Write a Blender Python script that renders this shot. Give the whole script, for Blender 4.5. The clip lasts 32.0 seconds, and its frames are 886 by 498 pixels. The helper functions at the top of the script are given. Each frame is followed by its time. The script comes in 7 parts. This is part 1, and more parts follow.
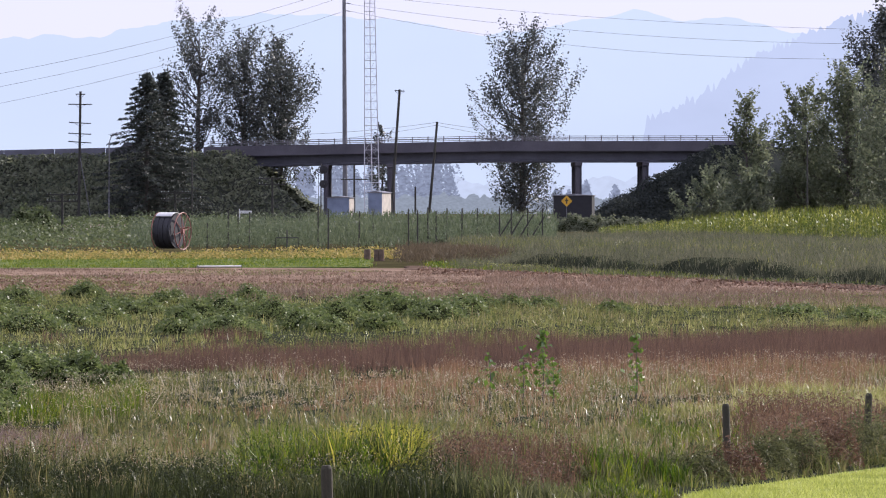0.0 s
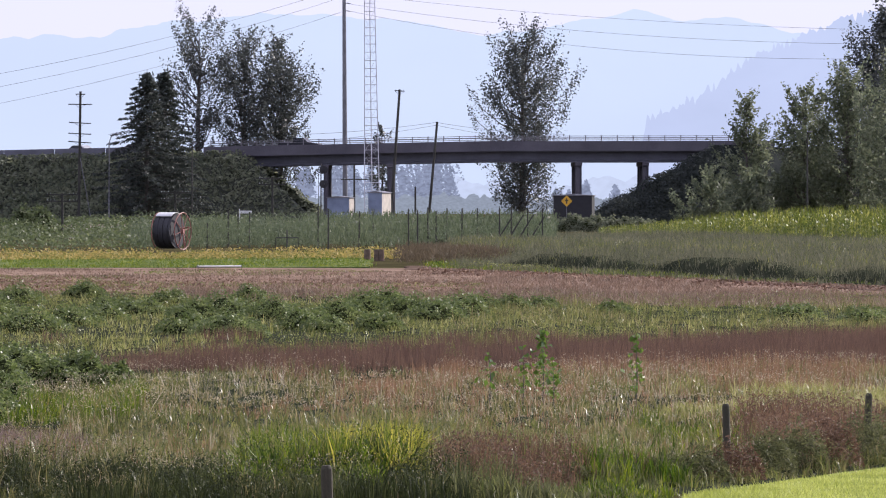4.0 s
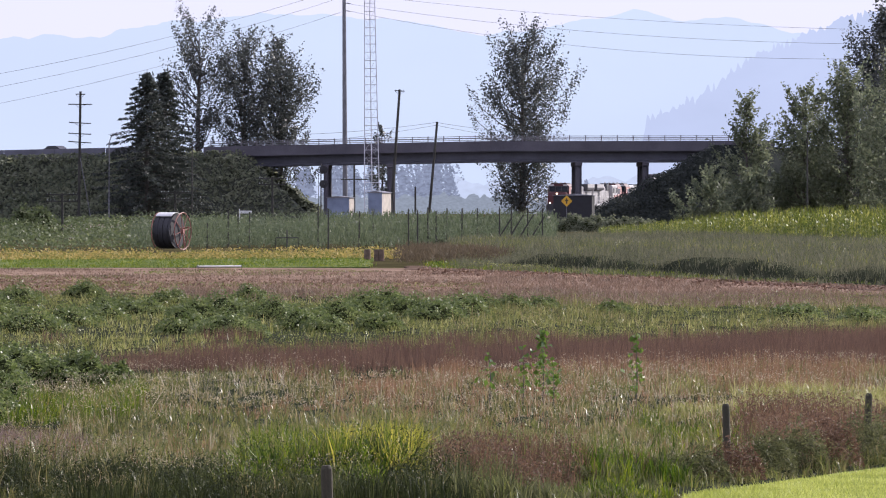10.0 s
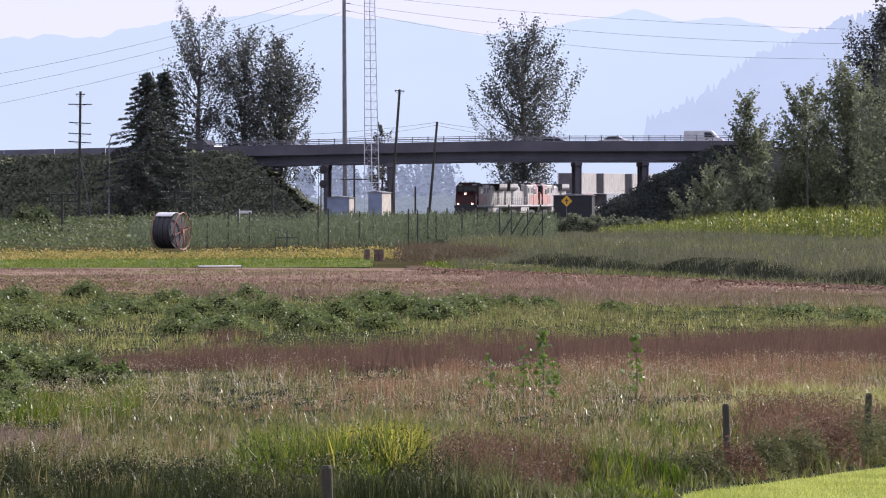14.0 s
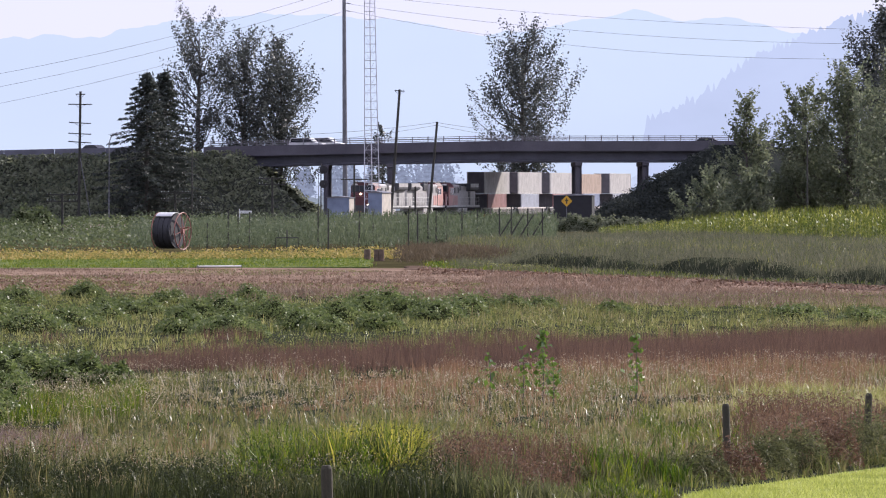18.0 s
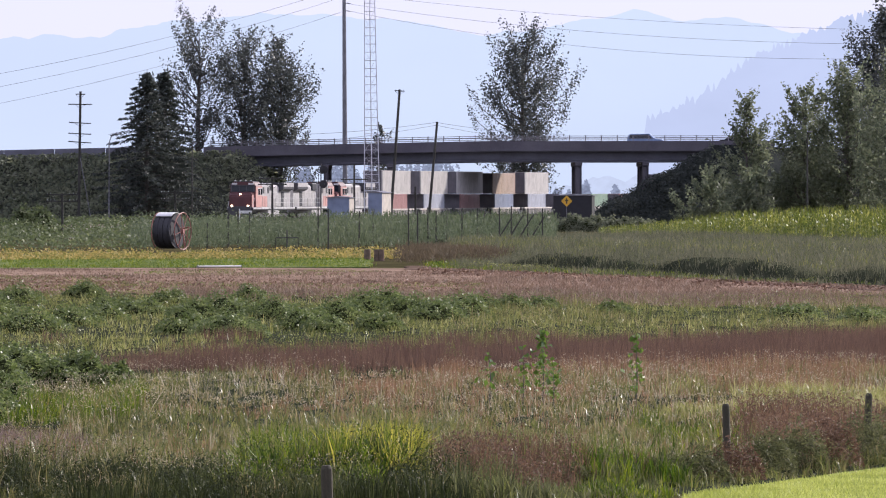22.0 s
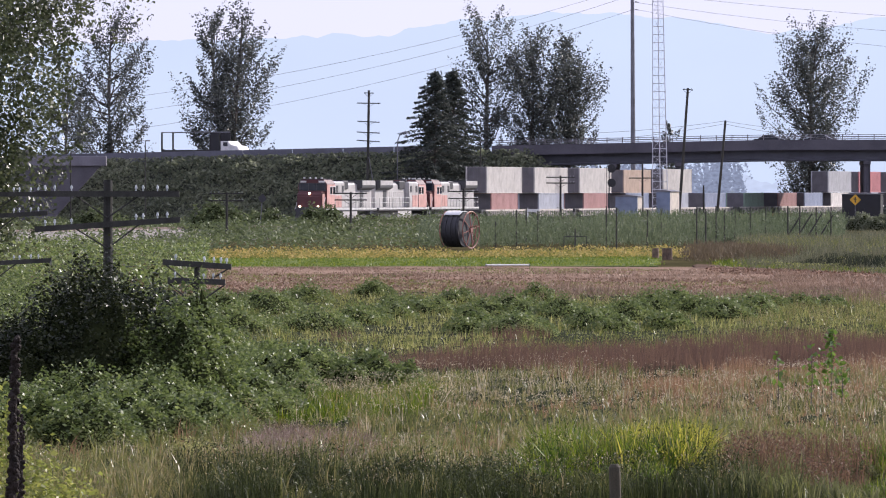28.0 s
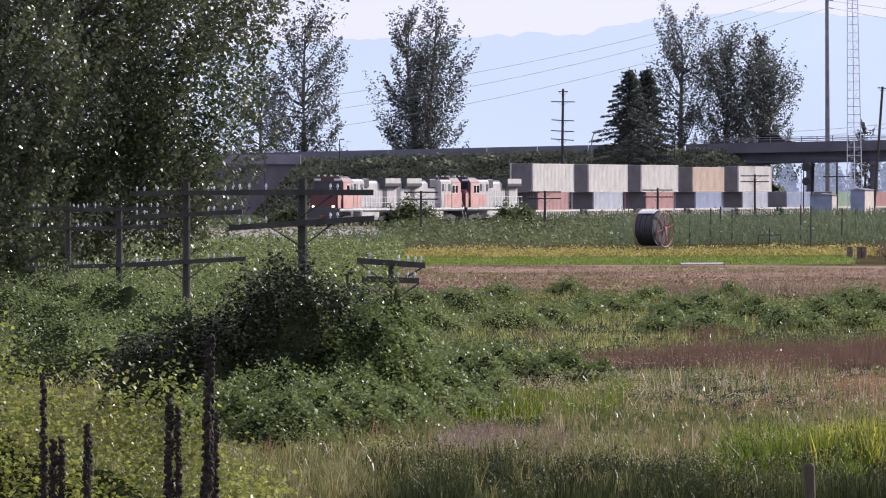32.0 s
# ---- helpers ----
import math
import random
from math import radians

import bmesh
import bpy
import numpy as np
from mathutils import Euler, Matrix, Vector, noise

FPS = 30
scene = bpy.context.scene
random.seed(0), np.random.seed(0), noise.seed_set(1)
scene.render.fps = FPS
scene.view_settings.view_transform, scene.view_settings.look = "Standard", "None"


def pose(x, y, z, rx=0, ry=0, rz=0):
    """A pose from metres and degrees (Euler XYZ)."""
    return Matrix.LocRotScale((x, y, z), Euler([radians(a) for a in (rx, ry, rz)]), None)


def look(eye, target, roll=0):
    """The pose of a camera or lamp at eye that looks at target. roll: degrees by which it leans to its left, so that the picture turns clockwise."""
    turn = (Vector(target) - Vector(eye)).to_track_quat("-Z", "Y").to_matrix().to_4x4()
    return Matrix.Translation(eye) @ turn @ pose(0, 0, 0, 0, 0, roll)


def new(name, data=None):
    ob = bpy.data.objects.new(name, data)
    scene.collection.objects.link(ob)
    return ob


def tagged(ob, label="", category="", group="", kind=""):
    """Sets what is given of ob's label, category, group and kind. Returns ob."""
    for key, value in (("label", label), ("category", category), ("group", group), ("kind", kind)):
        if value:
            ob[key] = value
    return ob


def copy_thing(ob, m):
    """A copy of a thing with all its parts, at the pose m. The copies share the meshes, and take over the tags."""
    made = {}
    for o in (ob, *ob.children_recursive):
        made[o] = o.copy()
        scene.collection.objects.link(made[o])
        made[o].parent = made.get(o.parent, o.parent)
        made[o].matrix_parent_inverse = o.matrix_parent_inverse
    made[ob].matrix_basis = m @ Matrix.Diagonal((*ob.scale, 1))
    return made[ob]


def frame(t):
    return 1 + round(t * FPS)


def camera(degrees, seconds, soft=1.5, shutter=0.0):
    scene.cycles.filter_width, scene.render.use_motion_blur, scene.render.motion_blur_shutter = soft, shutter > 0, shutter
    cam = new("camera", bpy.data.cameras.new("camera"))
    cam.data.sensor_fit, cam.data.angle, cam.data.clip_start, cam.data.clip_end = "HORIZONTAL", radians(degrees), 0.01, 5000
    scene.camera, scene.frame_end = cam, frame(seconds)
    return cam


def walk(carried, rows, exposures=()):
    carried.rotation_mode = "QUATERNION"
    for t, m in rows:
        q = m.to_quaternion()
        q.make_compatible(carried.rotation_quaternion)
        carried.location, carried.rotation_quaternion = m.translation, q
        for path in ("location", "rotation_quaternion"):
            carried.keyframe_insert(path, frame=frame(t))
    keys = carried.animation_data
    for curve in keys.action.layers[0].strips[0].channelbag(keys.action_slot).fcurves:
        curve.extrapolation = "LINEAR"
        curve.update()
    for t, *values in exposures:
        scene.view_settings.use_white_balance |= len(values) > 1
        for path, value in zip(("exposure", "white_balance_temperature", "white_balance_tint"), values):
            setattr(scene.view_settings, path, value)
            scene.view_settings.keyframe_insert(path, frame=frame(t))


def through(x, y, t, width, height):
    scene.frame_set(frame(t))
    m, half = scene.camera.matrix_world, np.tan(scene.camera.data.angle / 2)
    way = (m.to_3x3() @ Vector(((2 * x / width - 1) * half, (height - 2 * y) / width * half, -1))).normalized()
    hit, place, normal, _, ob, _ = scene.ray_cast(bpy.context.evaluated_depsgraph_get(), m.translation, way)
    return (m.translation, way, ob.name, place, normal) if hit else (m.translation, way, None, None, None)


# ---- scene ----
# ---- camera: a tripod on a low bank, panning to the left in the last third ----
EYE = Vector((0.0, 0.0, 4.7))


def aim(turn, dip):
    """Pose of the tripod head; turn to the left and dip in thousandths of a radian."""
    return look(EYE, EYE + Vector((-math.tan(turn / 1000), 1.0, -dip / 1000)))


cam = camera(7.18, 32.0, soft=1.1)
walk(cam, [(t, aim(turn, dip)) for t, turn, dip in (
    (0.0, 0.0, 8.24), (12.0, 0.0, 8.24), (22.0, 0.0, 8.24), (22.5, 1.68, 8.24), (23.0, 3.2, 8.24), (23.5, 5.52, 8.26),
    (24.0, 9.96, 8.28), (24.5, 13.2, 8.3), (25.0, 17.9, 8.32), (25.5, 21.65, 8.32), (26.0, 25.7, 8.36), (26.5, 30.5, 8.38),
    (28.5, 43.35, 8.46), (29.0, 45.95, 8.5), (29.5, 49.0, 8.54), (30.0, 52.5, 8.58), (30.5, 56.1, 8.6), (31.0, 59.65, 8.6),
    (31.5, 63.8, 8.62), (32.0, 68.3, 8.64))],
    exposures=[(0.0, 0.31, 6200, 16), (32.0, 0.31, 6200, 16)])

# ---- daylight: a hazy afternoon, the sun ahead and to the right ----
SUN_AZ, SUN_EL = 50.0, 29.0
world = bpy.data.worlds.new("sky")
scene.world = world
world.use_nodes = True
wn = world.node_tree.nodes
sky = wn.new("ShaderNodeTexSky")
sky.sky_type = "NISHITA"
sky.sun_disc = False
sky.sun_elevation, sky.sun_rotation = radians(SUN_EL), radians(SUN_AZ)
sky.air_density, sky.dust_density, sky.ozone_density, sky.altitude = 1.0, 0.25, 5.0, 20
wn["Background"].inputs["Strength"].default_value = 0.15
haze = wn.new("ShaderNodeMix")  # summer haze evens out the clear sky
haze.data_type = "RGBA"
haze.inputs[0].default_value = 0.9
haze.inputs[7].default_value = (4.55, 4.5, 5.6, 1)
world.node_tree.links.new(sky.outputs["Color"], haze.inputs[6])
world.node_tree.links.new(haze.outputs[2], wn["Background"].inputs["Color"])
sun = new("sun", bpy.data.lights.new("sun", "SUN"))
sun.data.energy, sun.data.angle, sun.data.color = 5.0, radians(0.55), (1.0, 0.93, 0.82)
to_sun = Vector((math.sin(radians(SUN_AZ)) * math.cos(radians(SUN_EL)), math.cos(radians(SUN_AZ)) * math.cos(radians(SUN_EL)), math.sin(radians(SUN_EL))))
sun.matrix_world = look(to_sun * 300, (0, 0, 0))

# ---- materials ----
def nodes_of(name):
    m = bpy.data.materials.new(name)
    m.use_nodes = True
    return m, m.node_tree.nodes, m.node_tree.links, m.node_tree.nodes["Principled BSDF"]


def ramp_node(nt, stops):
    r = nt.new("ShaderNodeValToRGB")
    while len(r.color_ramp.elements) > len(stops):
        r.color_ramp.elements.remove(r.color_ramp.elements[-1])
    while len(r.color_ramp.elements) < len(stops):
        r.color_ramp.elements.new(1.0)
    for e, (p, c) in zip(r.color_ramp.elements, stops):
        e.position, e.color = p, (*c, 1)
    return r


def noise_at(nt, links, scale, detail=4.0, stretch=None):
    co = nt.new("ShaderNodeTexCoord")
    tex = nt.new("ShaderNodeTexNoise")
    tex.inputs["Scale"].default_value, tex.inputs["Detail"].default_value = scale, detail
    if stretch:
        mp = nt.new("ShaderNodeMapping")
        mp.inputs["Scale"].default_value = stretch
        links.new(co.outputs["Object"], mp.inputs["Vector"])
        links.new(mp.outputs["Vector"], tex.inputs["Vector"])
    else:
        links.new(co.outputs["Object"], tex.inputs["Vector"])
    return tex


def surface(name, base, dark, scale=3.0, fine=40.0, rough=0.7, metal=0.0, bump=0.15, stretch=None, vary=0.0, spec=0.5):
    """A weathered surface: two colours mixed by coarse stains and fine grain, with relief; vary shifts it from object to object."""
    m, nt, links, b = nodes_of(name)
    big, small = noise_at(nt, links, scale, 5.0, stretch), noise_at(nt, links, fine, 3.0)
    mix = nt.new("ShaderNodeMath")
    mix.operation, mix.use_clamp = "MULTIPLY_ADD", True
    links.new(small.outputs["Fac"], mix.inputs[0])
    mix.inputs[1].default_value = 0.45
    links.new(big.outputs["Fac"], mix.inputs[2])
    r = ramp_node(nt, [(0.5, dark), (0.85, base)])
    links.new(mix.outputs[0], r.inputs["Fac"])
    out = r.outputs["Color"]
    if vary:
        info, hsv, mr = nt.new("ShaderNodeObjectInfo"), nt.new("ShaderNodeHueSaturation"), nt.new("ShaderNodeMapRange")
        links.new(info.outputs["Random"], mr.inputs["Value"])
        mr.inputs["To Min"].default_value, mr.inputs["To Max"].default_value = 1 - vary, 1 + vary
        links.new(mr.outputs["Result"], hsv.inputs["Value"])
        links.new(out, hsv.inputs["Color"])
        out = hsv.outputs["Color"]
    links.new(out, b.inputs["Base Color"])
    b.inputs["Roughness"].default_value, b.inputs["Metallic"].default_value = rough, metal
    b.inputs["Specular IOR Level"].default_value = spec
    if bump:
        bp = nt.new("ShaderNodeBump")
        bp.inputs["Strength"].default_value, bp.inputs["Distance"].default_value = bump, 0.05
        links.new(mix.outputs[0], bp.inputs["Height"])
        links.new(bp.outputs["Normal"], b.inputs["Normal"])
    return m


def foliage(name, stops, rough=0.45, through=0.45, patch=0.25, spec=0.5):
    """Leaves or blades: each its own colour out of the stops, patches over metres, light shining through."""
    m, nt, links, b = nodes_of(name)
    geo = nt.new("ShaderNodeNewGeometry")
    tex = noise_at(nt, links, patch, 3.0)
    add = nt.new("ShaderNodeMath")
    add.operation = "MULTIPLY_ADD"
    links.new(geo.outputs["Random Per Island"], add.inputs[0])
    add.inputs[1].default_value = 0.6
    mr = nt.new("ShaderNodeMapRange")
    links.new(tex.outputs["Fac"], mr.inputs["Value"])
    mr.inputs["From Min"].default_value, mr.inputs["From Max"].default_value = 0.3, 0.7
    mr.inputs["To Min"].default_value, mr.inputs["To Max"].default_value = 0.0, 0.4
    links.new(mr.outputs["Result"], add.inputs[2])
    r = ramp_node(nt, stops)
    links.new(add.outputs[0], r.inputs["Fac"])
    links.new(r.outputs["Color"], b.inputs["Base Color"])
    b.inputs["Roughness"].default_value = rough
    b.inputs["Specular IOR Level"].default_value = spec
    tr = nt.new("ShaderNodeBsdfTranslucent")
    links.new(r.outputs["Color"], tr.inputs["Color"])
    mx = nt.new("ShaderNodeMixShader")
    mx.inputs["Fac"].default_value = through
    links.new(b.outputs["BSDF"], mx.inputs[1])
    links.new(tr.outputs["BSDF"], mx.inputs[2])
    links.new(mx.outputs["Shader"], nt["Material Output"].inputs["Surface"])
    return m


def paint(name, colour, rough=0.4, metal=0.0):
    return surface(name, colour, tuple(c * 0.72 for c in colour), 1.2, 14.0, rough, metal, 0.04)


def glow(name, colour, strength):
    m, nt, links, b = nodes_of(name)
    b.inputs["Emission Color"].default_value, b.inputs["Emission Strength"].default_value = (*colour, 1), strength
    b.inputs["Base Color"].default_value = (*colour, 1)
    return m


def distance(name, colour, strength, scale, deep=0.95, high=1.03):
    """Far hills and woods in sunlit haze: the light of the air before them is put into a colour they emit."""
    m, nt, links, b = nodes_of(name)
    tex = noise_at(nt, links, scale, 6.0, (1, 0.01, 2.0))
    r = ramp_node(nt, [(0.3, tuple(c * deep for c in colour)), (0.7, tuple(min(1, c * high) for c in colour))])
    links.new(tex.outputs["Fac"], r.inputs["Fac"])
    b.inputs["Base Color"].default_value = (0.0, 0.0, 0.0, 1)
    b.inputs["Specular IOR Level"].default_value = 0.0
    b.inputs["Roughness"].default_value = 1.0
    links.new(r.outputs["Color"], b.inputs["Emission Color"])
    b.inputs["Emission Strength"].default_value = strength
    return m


M_concrete = surface("bridge_concrete", (0.125, 0.117, 0.135), (0.085, 0.08, 0.095), 0.35, 6.0, 0.85, 0, 0.2)
M_girder = surface("girder_steel", (0.12, 0.12, 0.15), (0.085, 0.085, 0.105), 0.5, 8.0, 0.6, 0, 0.1)
M_rail_metal = surface("rail_metal", (0.26, 0.25, 0.27), (0.16, 0.15, 0.16), 2.0, 30.0, 0.45, 0.7, 0.05)
M_steel_pole = surface("galvanised_steel", (0.22, 0.22, 0.24), (0.15, 0.15, 0.16), 1.0, 20.0, 0.5, 0.5, 0.05)
M_tower = surface("tower_steel", (0.62, 0.63, 0.68), (0.46, 0.47, 0.52), 1.0, 20.0, 0.5, 0.3, 0.05)
M_wood_pole = surface("weathered_pole", (0.06, 0.058, 0.05), (0.028, 0.028, 0.024), 3.0, 30.0, 0.9, 0, 0.3, (1, 1, 0.1))
M_post = surface("grey_post_wood", (0.095, 0.082, 0.055), (0.04, 0.038, 0.024), 8.0, 60.0, 0.9, 0, 0.4, (1, 1, 0.12))
M_bark = surface("bark", (0.13, 0.115, 0.1), (0.06, 0.052, 0.046), 2.0, 14.0, 0.95, 0, 0.5, (1, 1, 0.2))
M_wire = paint("wire", (0.2, 0.2, 0.21), 0.5, 0.5)
M_glass_ins = surface("insulator_glass", (0.6, 0.63, 0.62), (0.35, 0.39, 0.38), 5.0, 40.0, 0.1, 0, 0.0)
M_ballast = surface("ballast", (0.3, 0.28, 0.26), (0.13, 0.12, 0.115), 2.0, 18.0, 0.95, 0, 0.6, spec=0.0)
M_rust = surface("rust", (0.28, 0.13, 0.07), (0.12, 0.055, 0.035), 2.0, 25.0, 0.85, 0.2, 0.2)
M_rail_steel = surface("rail_steel", (0.14, 0.1, 0.085), (0.07, 0.05, 0.042), 2.0, 25.0, 0.7, 0.3, 0.1)
M_asphalt = surface("asphalt", (0.065, 0.064, 0.066), (0.04, 0.04, 0.042), 0.6, 30.0, 0.9, 0, 0.2, spec=0.0)
M_soil = surface("dry_soil", (0.29, 0.205, 0.155), (0.12, 0.085, 0.064), 0.12, 2.6, 0.95, 0, 0.5, spec=0.0)
M_dark_soil = surface("dark_soil", (0.17, 0.12, 0.095), (0.09, 0.065, 0.05), 0.3, 3.5, 0.95, 0, 0.5, spec=0.0)
M_ground = surface("rough_ground", (0.08, 0.07, 0.035), (0.035, 0.034, 0.018), 0.08, 1.6, 0.95, 0, 0.5, spec=0.0)
M_bank = surface("overgrown_bank", (0.085, 0.09, 0.07), (0.045, 0.05, 0.04), 0.6, 3.2, 0.95, 0, 0.8, spec=0.0)
M_leaf_tree = foliage("cottonwood_leaves", [(0.0, (0.04, 0.054, 0.026)), (0.5, (0.085, 0.105, 0.052)), (1.0, (0.19, 0.2, 0.1))], 0.38, 0.4, 0.25, 0.6)
M_leaf_far = foliage("far_tree_leaves", [(0.0, (0.05, 0.058, 0.058)), (0.5, (0.085, 0.096, 0.088)), (1.0, (0.16, 0.17, 0.145))], 0.42, 0.35, 0.25, 0.5)
M_leaf_birch = foliage("light_tree_leaves", [(0.0, (0.1, 0.125, 0.085)), (0.5, (0.17, 0.195, 0.12)), (1.0, (0.28, 0.3, 0.19))], 0.5, 0.58, 0.25, 0.3)
M_leaf_spruce = foliage("spruce_needles", [(0.0, (0.05, 0.06, 0.056)), (0.5, (0.078, 0.092, 0.08)), (1.0, (0.115, 0.13, 0.105))], 0.6, 0.3, 0.25, 0.3)
M_leaf_bramble = foliage("bramble_leaves", [(0.0, (0.04, 0.06, 0.02)), (0.33, (0.1, 0.14, 0.042)), (0.67, (0.19, 0.24, 0.075)), (1.0, (0.34, 0.38, 0.14))], 0.46, 0.42, 0.5, 0.4)
M_leaf_bank = foliage("ivy_bank_leaves", [(0.0, (0.09, 0.11, 0.075)), (0.5, (0.185, 0.205, 0.13)), (1.0, (0.32, 0.33, 0.22))], 0.55, 0.55, 0.1, 0.3)
M_grass_mixed = foliage("mixed_tall_grass", [(0.0, (0.05, 0.06, 0.018)), (0.33, (0.11, 0.12, 0.034)), (0.67, (0.23, 0.2, 0.08)), (1.0, (0.54, 0.43, 0.25))], 0.36, 0.47, 0.5, 0.5)
M_grass_straw = foliage("straw_stems", [(0.0, (0.32, 0.26, 0.15)), (0.5, (0.48, 0.4, 0.27)), (1.0, (0.68, 0.6, 0.46))], 0.3, 0.45, 0.2, 0.7)
M_grass_dull = foliage("dull_green_grass", [(0.0, (0.04, 0.055, 0.015)), (0.33, (0.1, 0.125, 0.032)), (0.67, (0.2, 0.205, 0.058)), (1.0, (0.4, 0.37, 0.15))], 0.42, 0.47, 0.25, 0.45)
M_grass_lime = foliage("yellow_green_grass", [(0.0, (0.14, 0.15, 0.02)), (0.5, (0.33, 0.32, 0.04)), (1.0, (0.6, 0.52, 0.1))], 0.4, 0.6, 0.4)
M_grass_umber = foliage("brown_reed_grass", [(0.0, (0.06, 0.05, 0.032)), (0.5, (0.12, 0.092, 0.058)), (1.0, (0.2, 0.155, 0.1))], 0.6, 0.35, 0.2, 0.15)
M_grass_pale = foliage("pale_green_grass", [(0.0, (0.12, 0.13, 0.04)), (0.5, (0.3, 0.3, 0.09)), (1.0, (0.56, 0.52, 0.22))], 0.35, 0.5, 0.3, 0.5)
M_grass_dead = foliage("bleached_dead_grass", [(0.0, (0.07, 0.048, 0.035)), (0.5, (0.2, 0.14, 0.11)), (1.0, (0.5, 0.39, 0.32))], 0.5, 0.3, 0.3, 0.3)
M_herb_soft = foliage("soft_herb_leaves", [(0.0, (0.05, 0.058, 0.026)), (0.5, (0.12, 0.13, 0.055)), (1.0, (0.28, 0.27, 0.13))], 0.6, 0.5, 0.7, 0.2)
M_grass_russet = foliage("russet_seed_heads", [(0.0, (0.085, 0.052, 0.042)), (0.5, (0.15, 0.092, 0.07)), (1.0, (0.24, 0.155, 0.1))], 0.7, 0.35, 0.35, 0.1)
M_grass_pink = foliage("pink_stubble", [(0.0, (0.07, 0.05, 0.035)), (0.5, (0.22, 0.145, 0.098)), (1.0, (0.47, 0.35, 0.26))], 0.6, 0.3, 0.1)
M_leaf_weed = foliage("weed_leaves", [(0.0, (0.06, 0.08, 0.022)), (0.5, (0.17, 0.19, 0.05)), (1.0, (0.4, 0.4, 0.14))], 0.42, 0.45, 0.3, 0.4)
M_grass_red = foliage("russet_grass", [(0.0, (0.12, 0.07, 0.04)), (0.5, (0.28, 0.165, 0.095)), (1.0, (0.45, 0.28, 0.17))], 0.6, 0.4, 0.15, 0.2)
M_grass_green = foliage("fresh_grass", [(0.0, (0.012, 0.03, 0.004)), (0.33, (0.055, 0.1, 0.008)), (0.67, (0.15, 0.2, 0.014)), (1.0, (0.38, 0.38, 0.035))], 0.4, 0.55, 0.9, 0.4)
M_grass_grey = foliage("grey_reed_grass", [(0.0, (0.055, 0.062, 0.04)), (0.33, (0.105, 0.112, 0.068)), (0.67, (0.17, 0.168, 0.1)), (1.0, (0.27, 0.25, 0.16))], 0.6, 0.35, 0.12, 0.2)
M_corn = foliage("corn_leaves", [(0.0, (0.04, 0.06, 0.014)), (0.33, (0.1, 0.135, 0.025)), (0.67, (0.2, 0.225, 0.04)), (1.0, (0.55, 0.52, 0.14))], 0.45, 0.5, 0.2, 0.4)
M_yellow = foliage("yellowing_crop", [(0.0, (0.08, 0.11, 0.03)), (0.33, (0.22, 0.22, 0.06)), (0.67, (0.46, 0.34, 0.11)), (1.0, (0.62, 0.5, 0.22))], 0.6, 0.4, 0.5, 0.15)
M_nursery = foliage("nursery_leaves", [(0.0, (0.05, 0.07, 0.042)), (0.5, (0.11, 0.14, 0.075)), (1.0, (0.2, 0.23, 0.13))], 0.55, 0.4, 0.08, 0.25)
M_lawn = foliage("lawn_grass", [(0.0, (0.2, 0.24, 0.05)), (0.5, (0.38, 0.42, 0.09)), (1.0, (0.64, 0.65, 0.22))], 0.45, 0.5, 0.6, 0.3)
M_short_grass = surface("short_grass", (0.15, 0.175, 0.07), (0.09, 0.115, 0.045), 0.25, 3.0, 0.95, 0, 0.4, spec=0.0)
M_thicket_shade = surface("thicket_shade", (0.04, 0.048, 0.02), (0.016, 0.02, 0.01), 1.5, 12.0, 0.95, 0, 0.5, spec=0.0)
M_lawn_ground = surface("lawn_ground", (0.29, 0.32, 0.09), (0.15, 0.19, 0.05), 1.2, 6.0, 0.95, 0, 0.4, spec=0.0)
# brighter version of the bramble leaves, sunlight on the near bank put into colour
M_leaf_bright = foliage("sunlit_bramble_leaves", [(0.0, (0.08, 0.11, 0.028)), (0.4, (0.19, 0.22, 0.05)), (0.75, (0.32, 0.33, 0.08)), (1.0, (0.48, 0.46, 0.17))], 0.45, 0.55, 0.5)
M_clod = foliage("soil_clods", [(0.0, (0.11, 0.07, 0.05)), (0.5, (0.24, 0.155, 0.11)), (1.0, (0.42, 0.3, 0.22))], 0.9, 0.0, 0.3, 0.0)
# darker version of the bank leaves, for the east slope's shade
M_leaf_shaded_bank = foliage("shaded_bank_leaves", [(0.0, (0.035, 0.042, 0.04)), (0.5, (0.06, 0.07, 0.064)), (1.0, (0.1, 0.112, 0.1))], 0.8, 0.25, 0.2, 0.1)
M_leaf_thicket = foliage("thicket_leaves", [(0.0, (0.05, 0.07, 0.03)), (0.5, (0.11, 0.14, 0.06)), (1.0, (0.22, 0.25, 0.12))], 0.55, 0.4, 0.12, 0.25)
# bramble leaves nearly black: the mound's shaded side is put into their colour
M_leaf_shaded_mound = foliage("shaded_bramble_leaves", [(0.0, (0.008, 0.013, 0.006)), (0.5, (0.022, 0.031, 0.012)), (1.0, (0.09, 0.095, 0.04))], 0.4, 0.15, 0.6, 0.2)
M_undergrowth_shade = surface("undergrowth", (0.045, 0.05, 0.03), (0.02, 0.025, 0.016), 0.8, 9.0, 0.95, 0, 0.6, spec=0.0)
M_dock = foliage("dock_leaves", [(0.0, (0.06, 0.038, 0.026)), (0.5, (0.16, 0.095, 0.062)), (1.0, (0.32, 0.2, 0.12))], 0.6, 0.35, 0.5, 0.2)
M_herb = foliage("dark_herb_leaves", [(0.0, (0.012, 0.018, 0.007)), (0.5, (0.035, 0.046, 0.015)), (1.0, (0.13, 0.145, 0.05))], 0.5, 0.3, 0.7, 0.15)
M_stalk = surface("dead_stalk", (0.03, 0.02, 0.015), (0.012, 0.009, 0.007), 20.0, 120.0, 0.95, 0, 0.6)
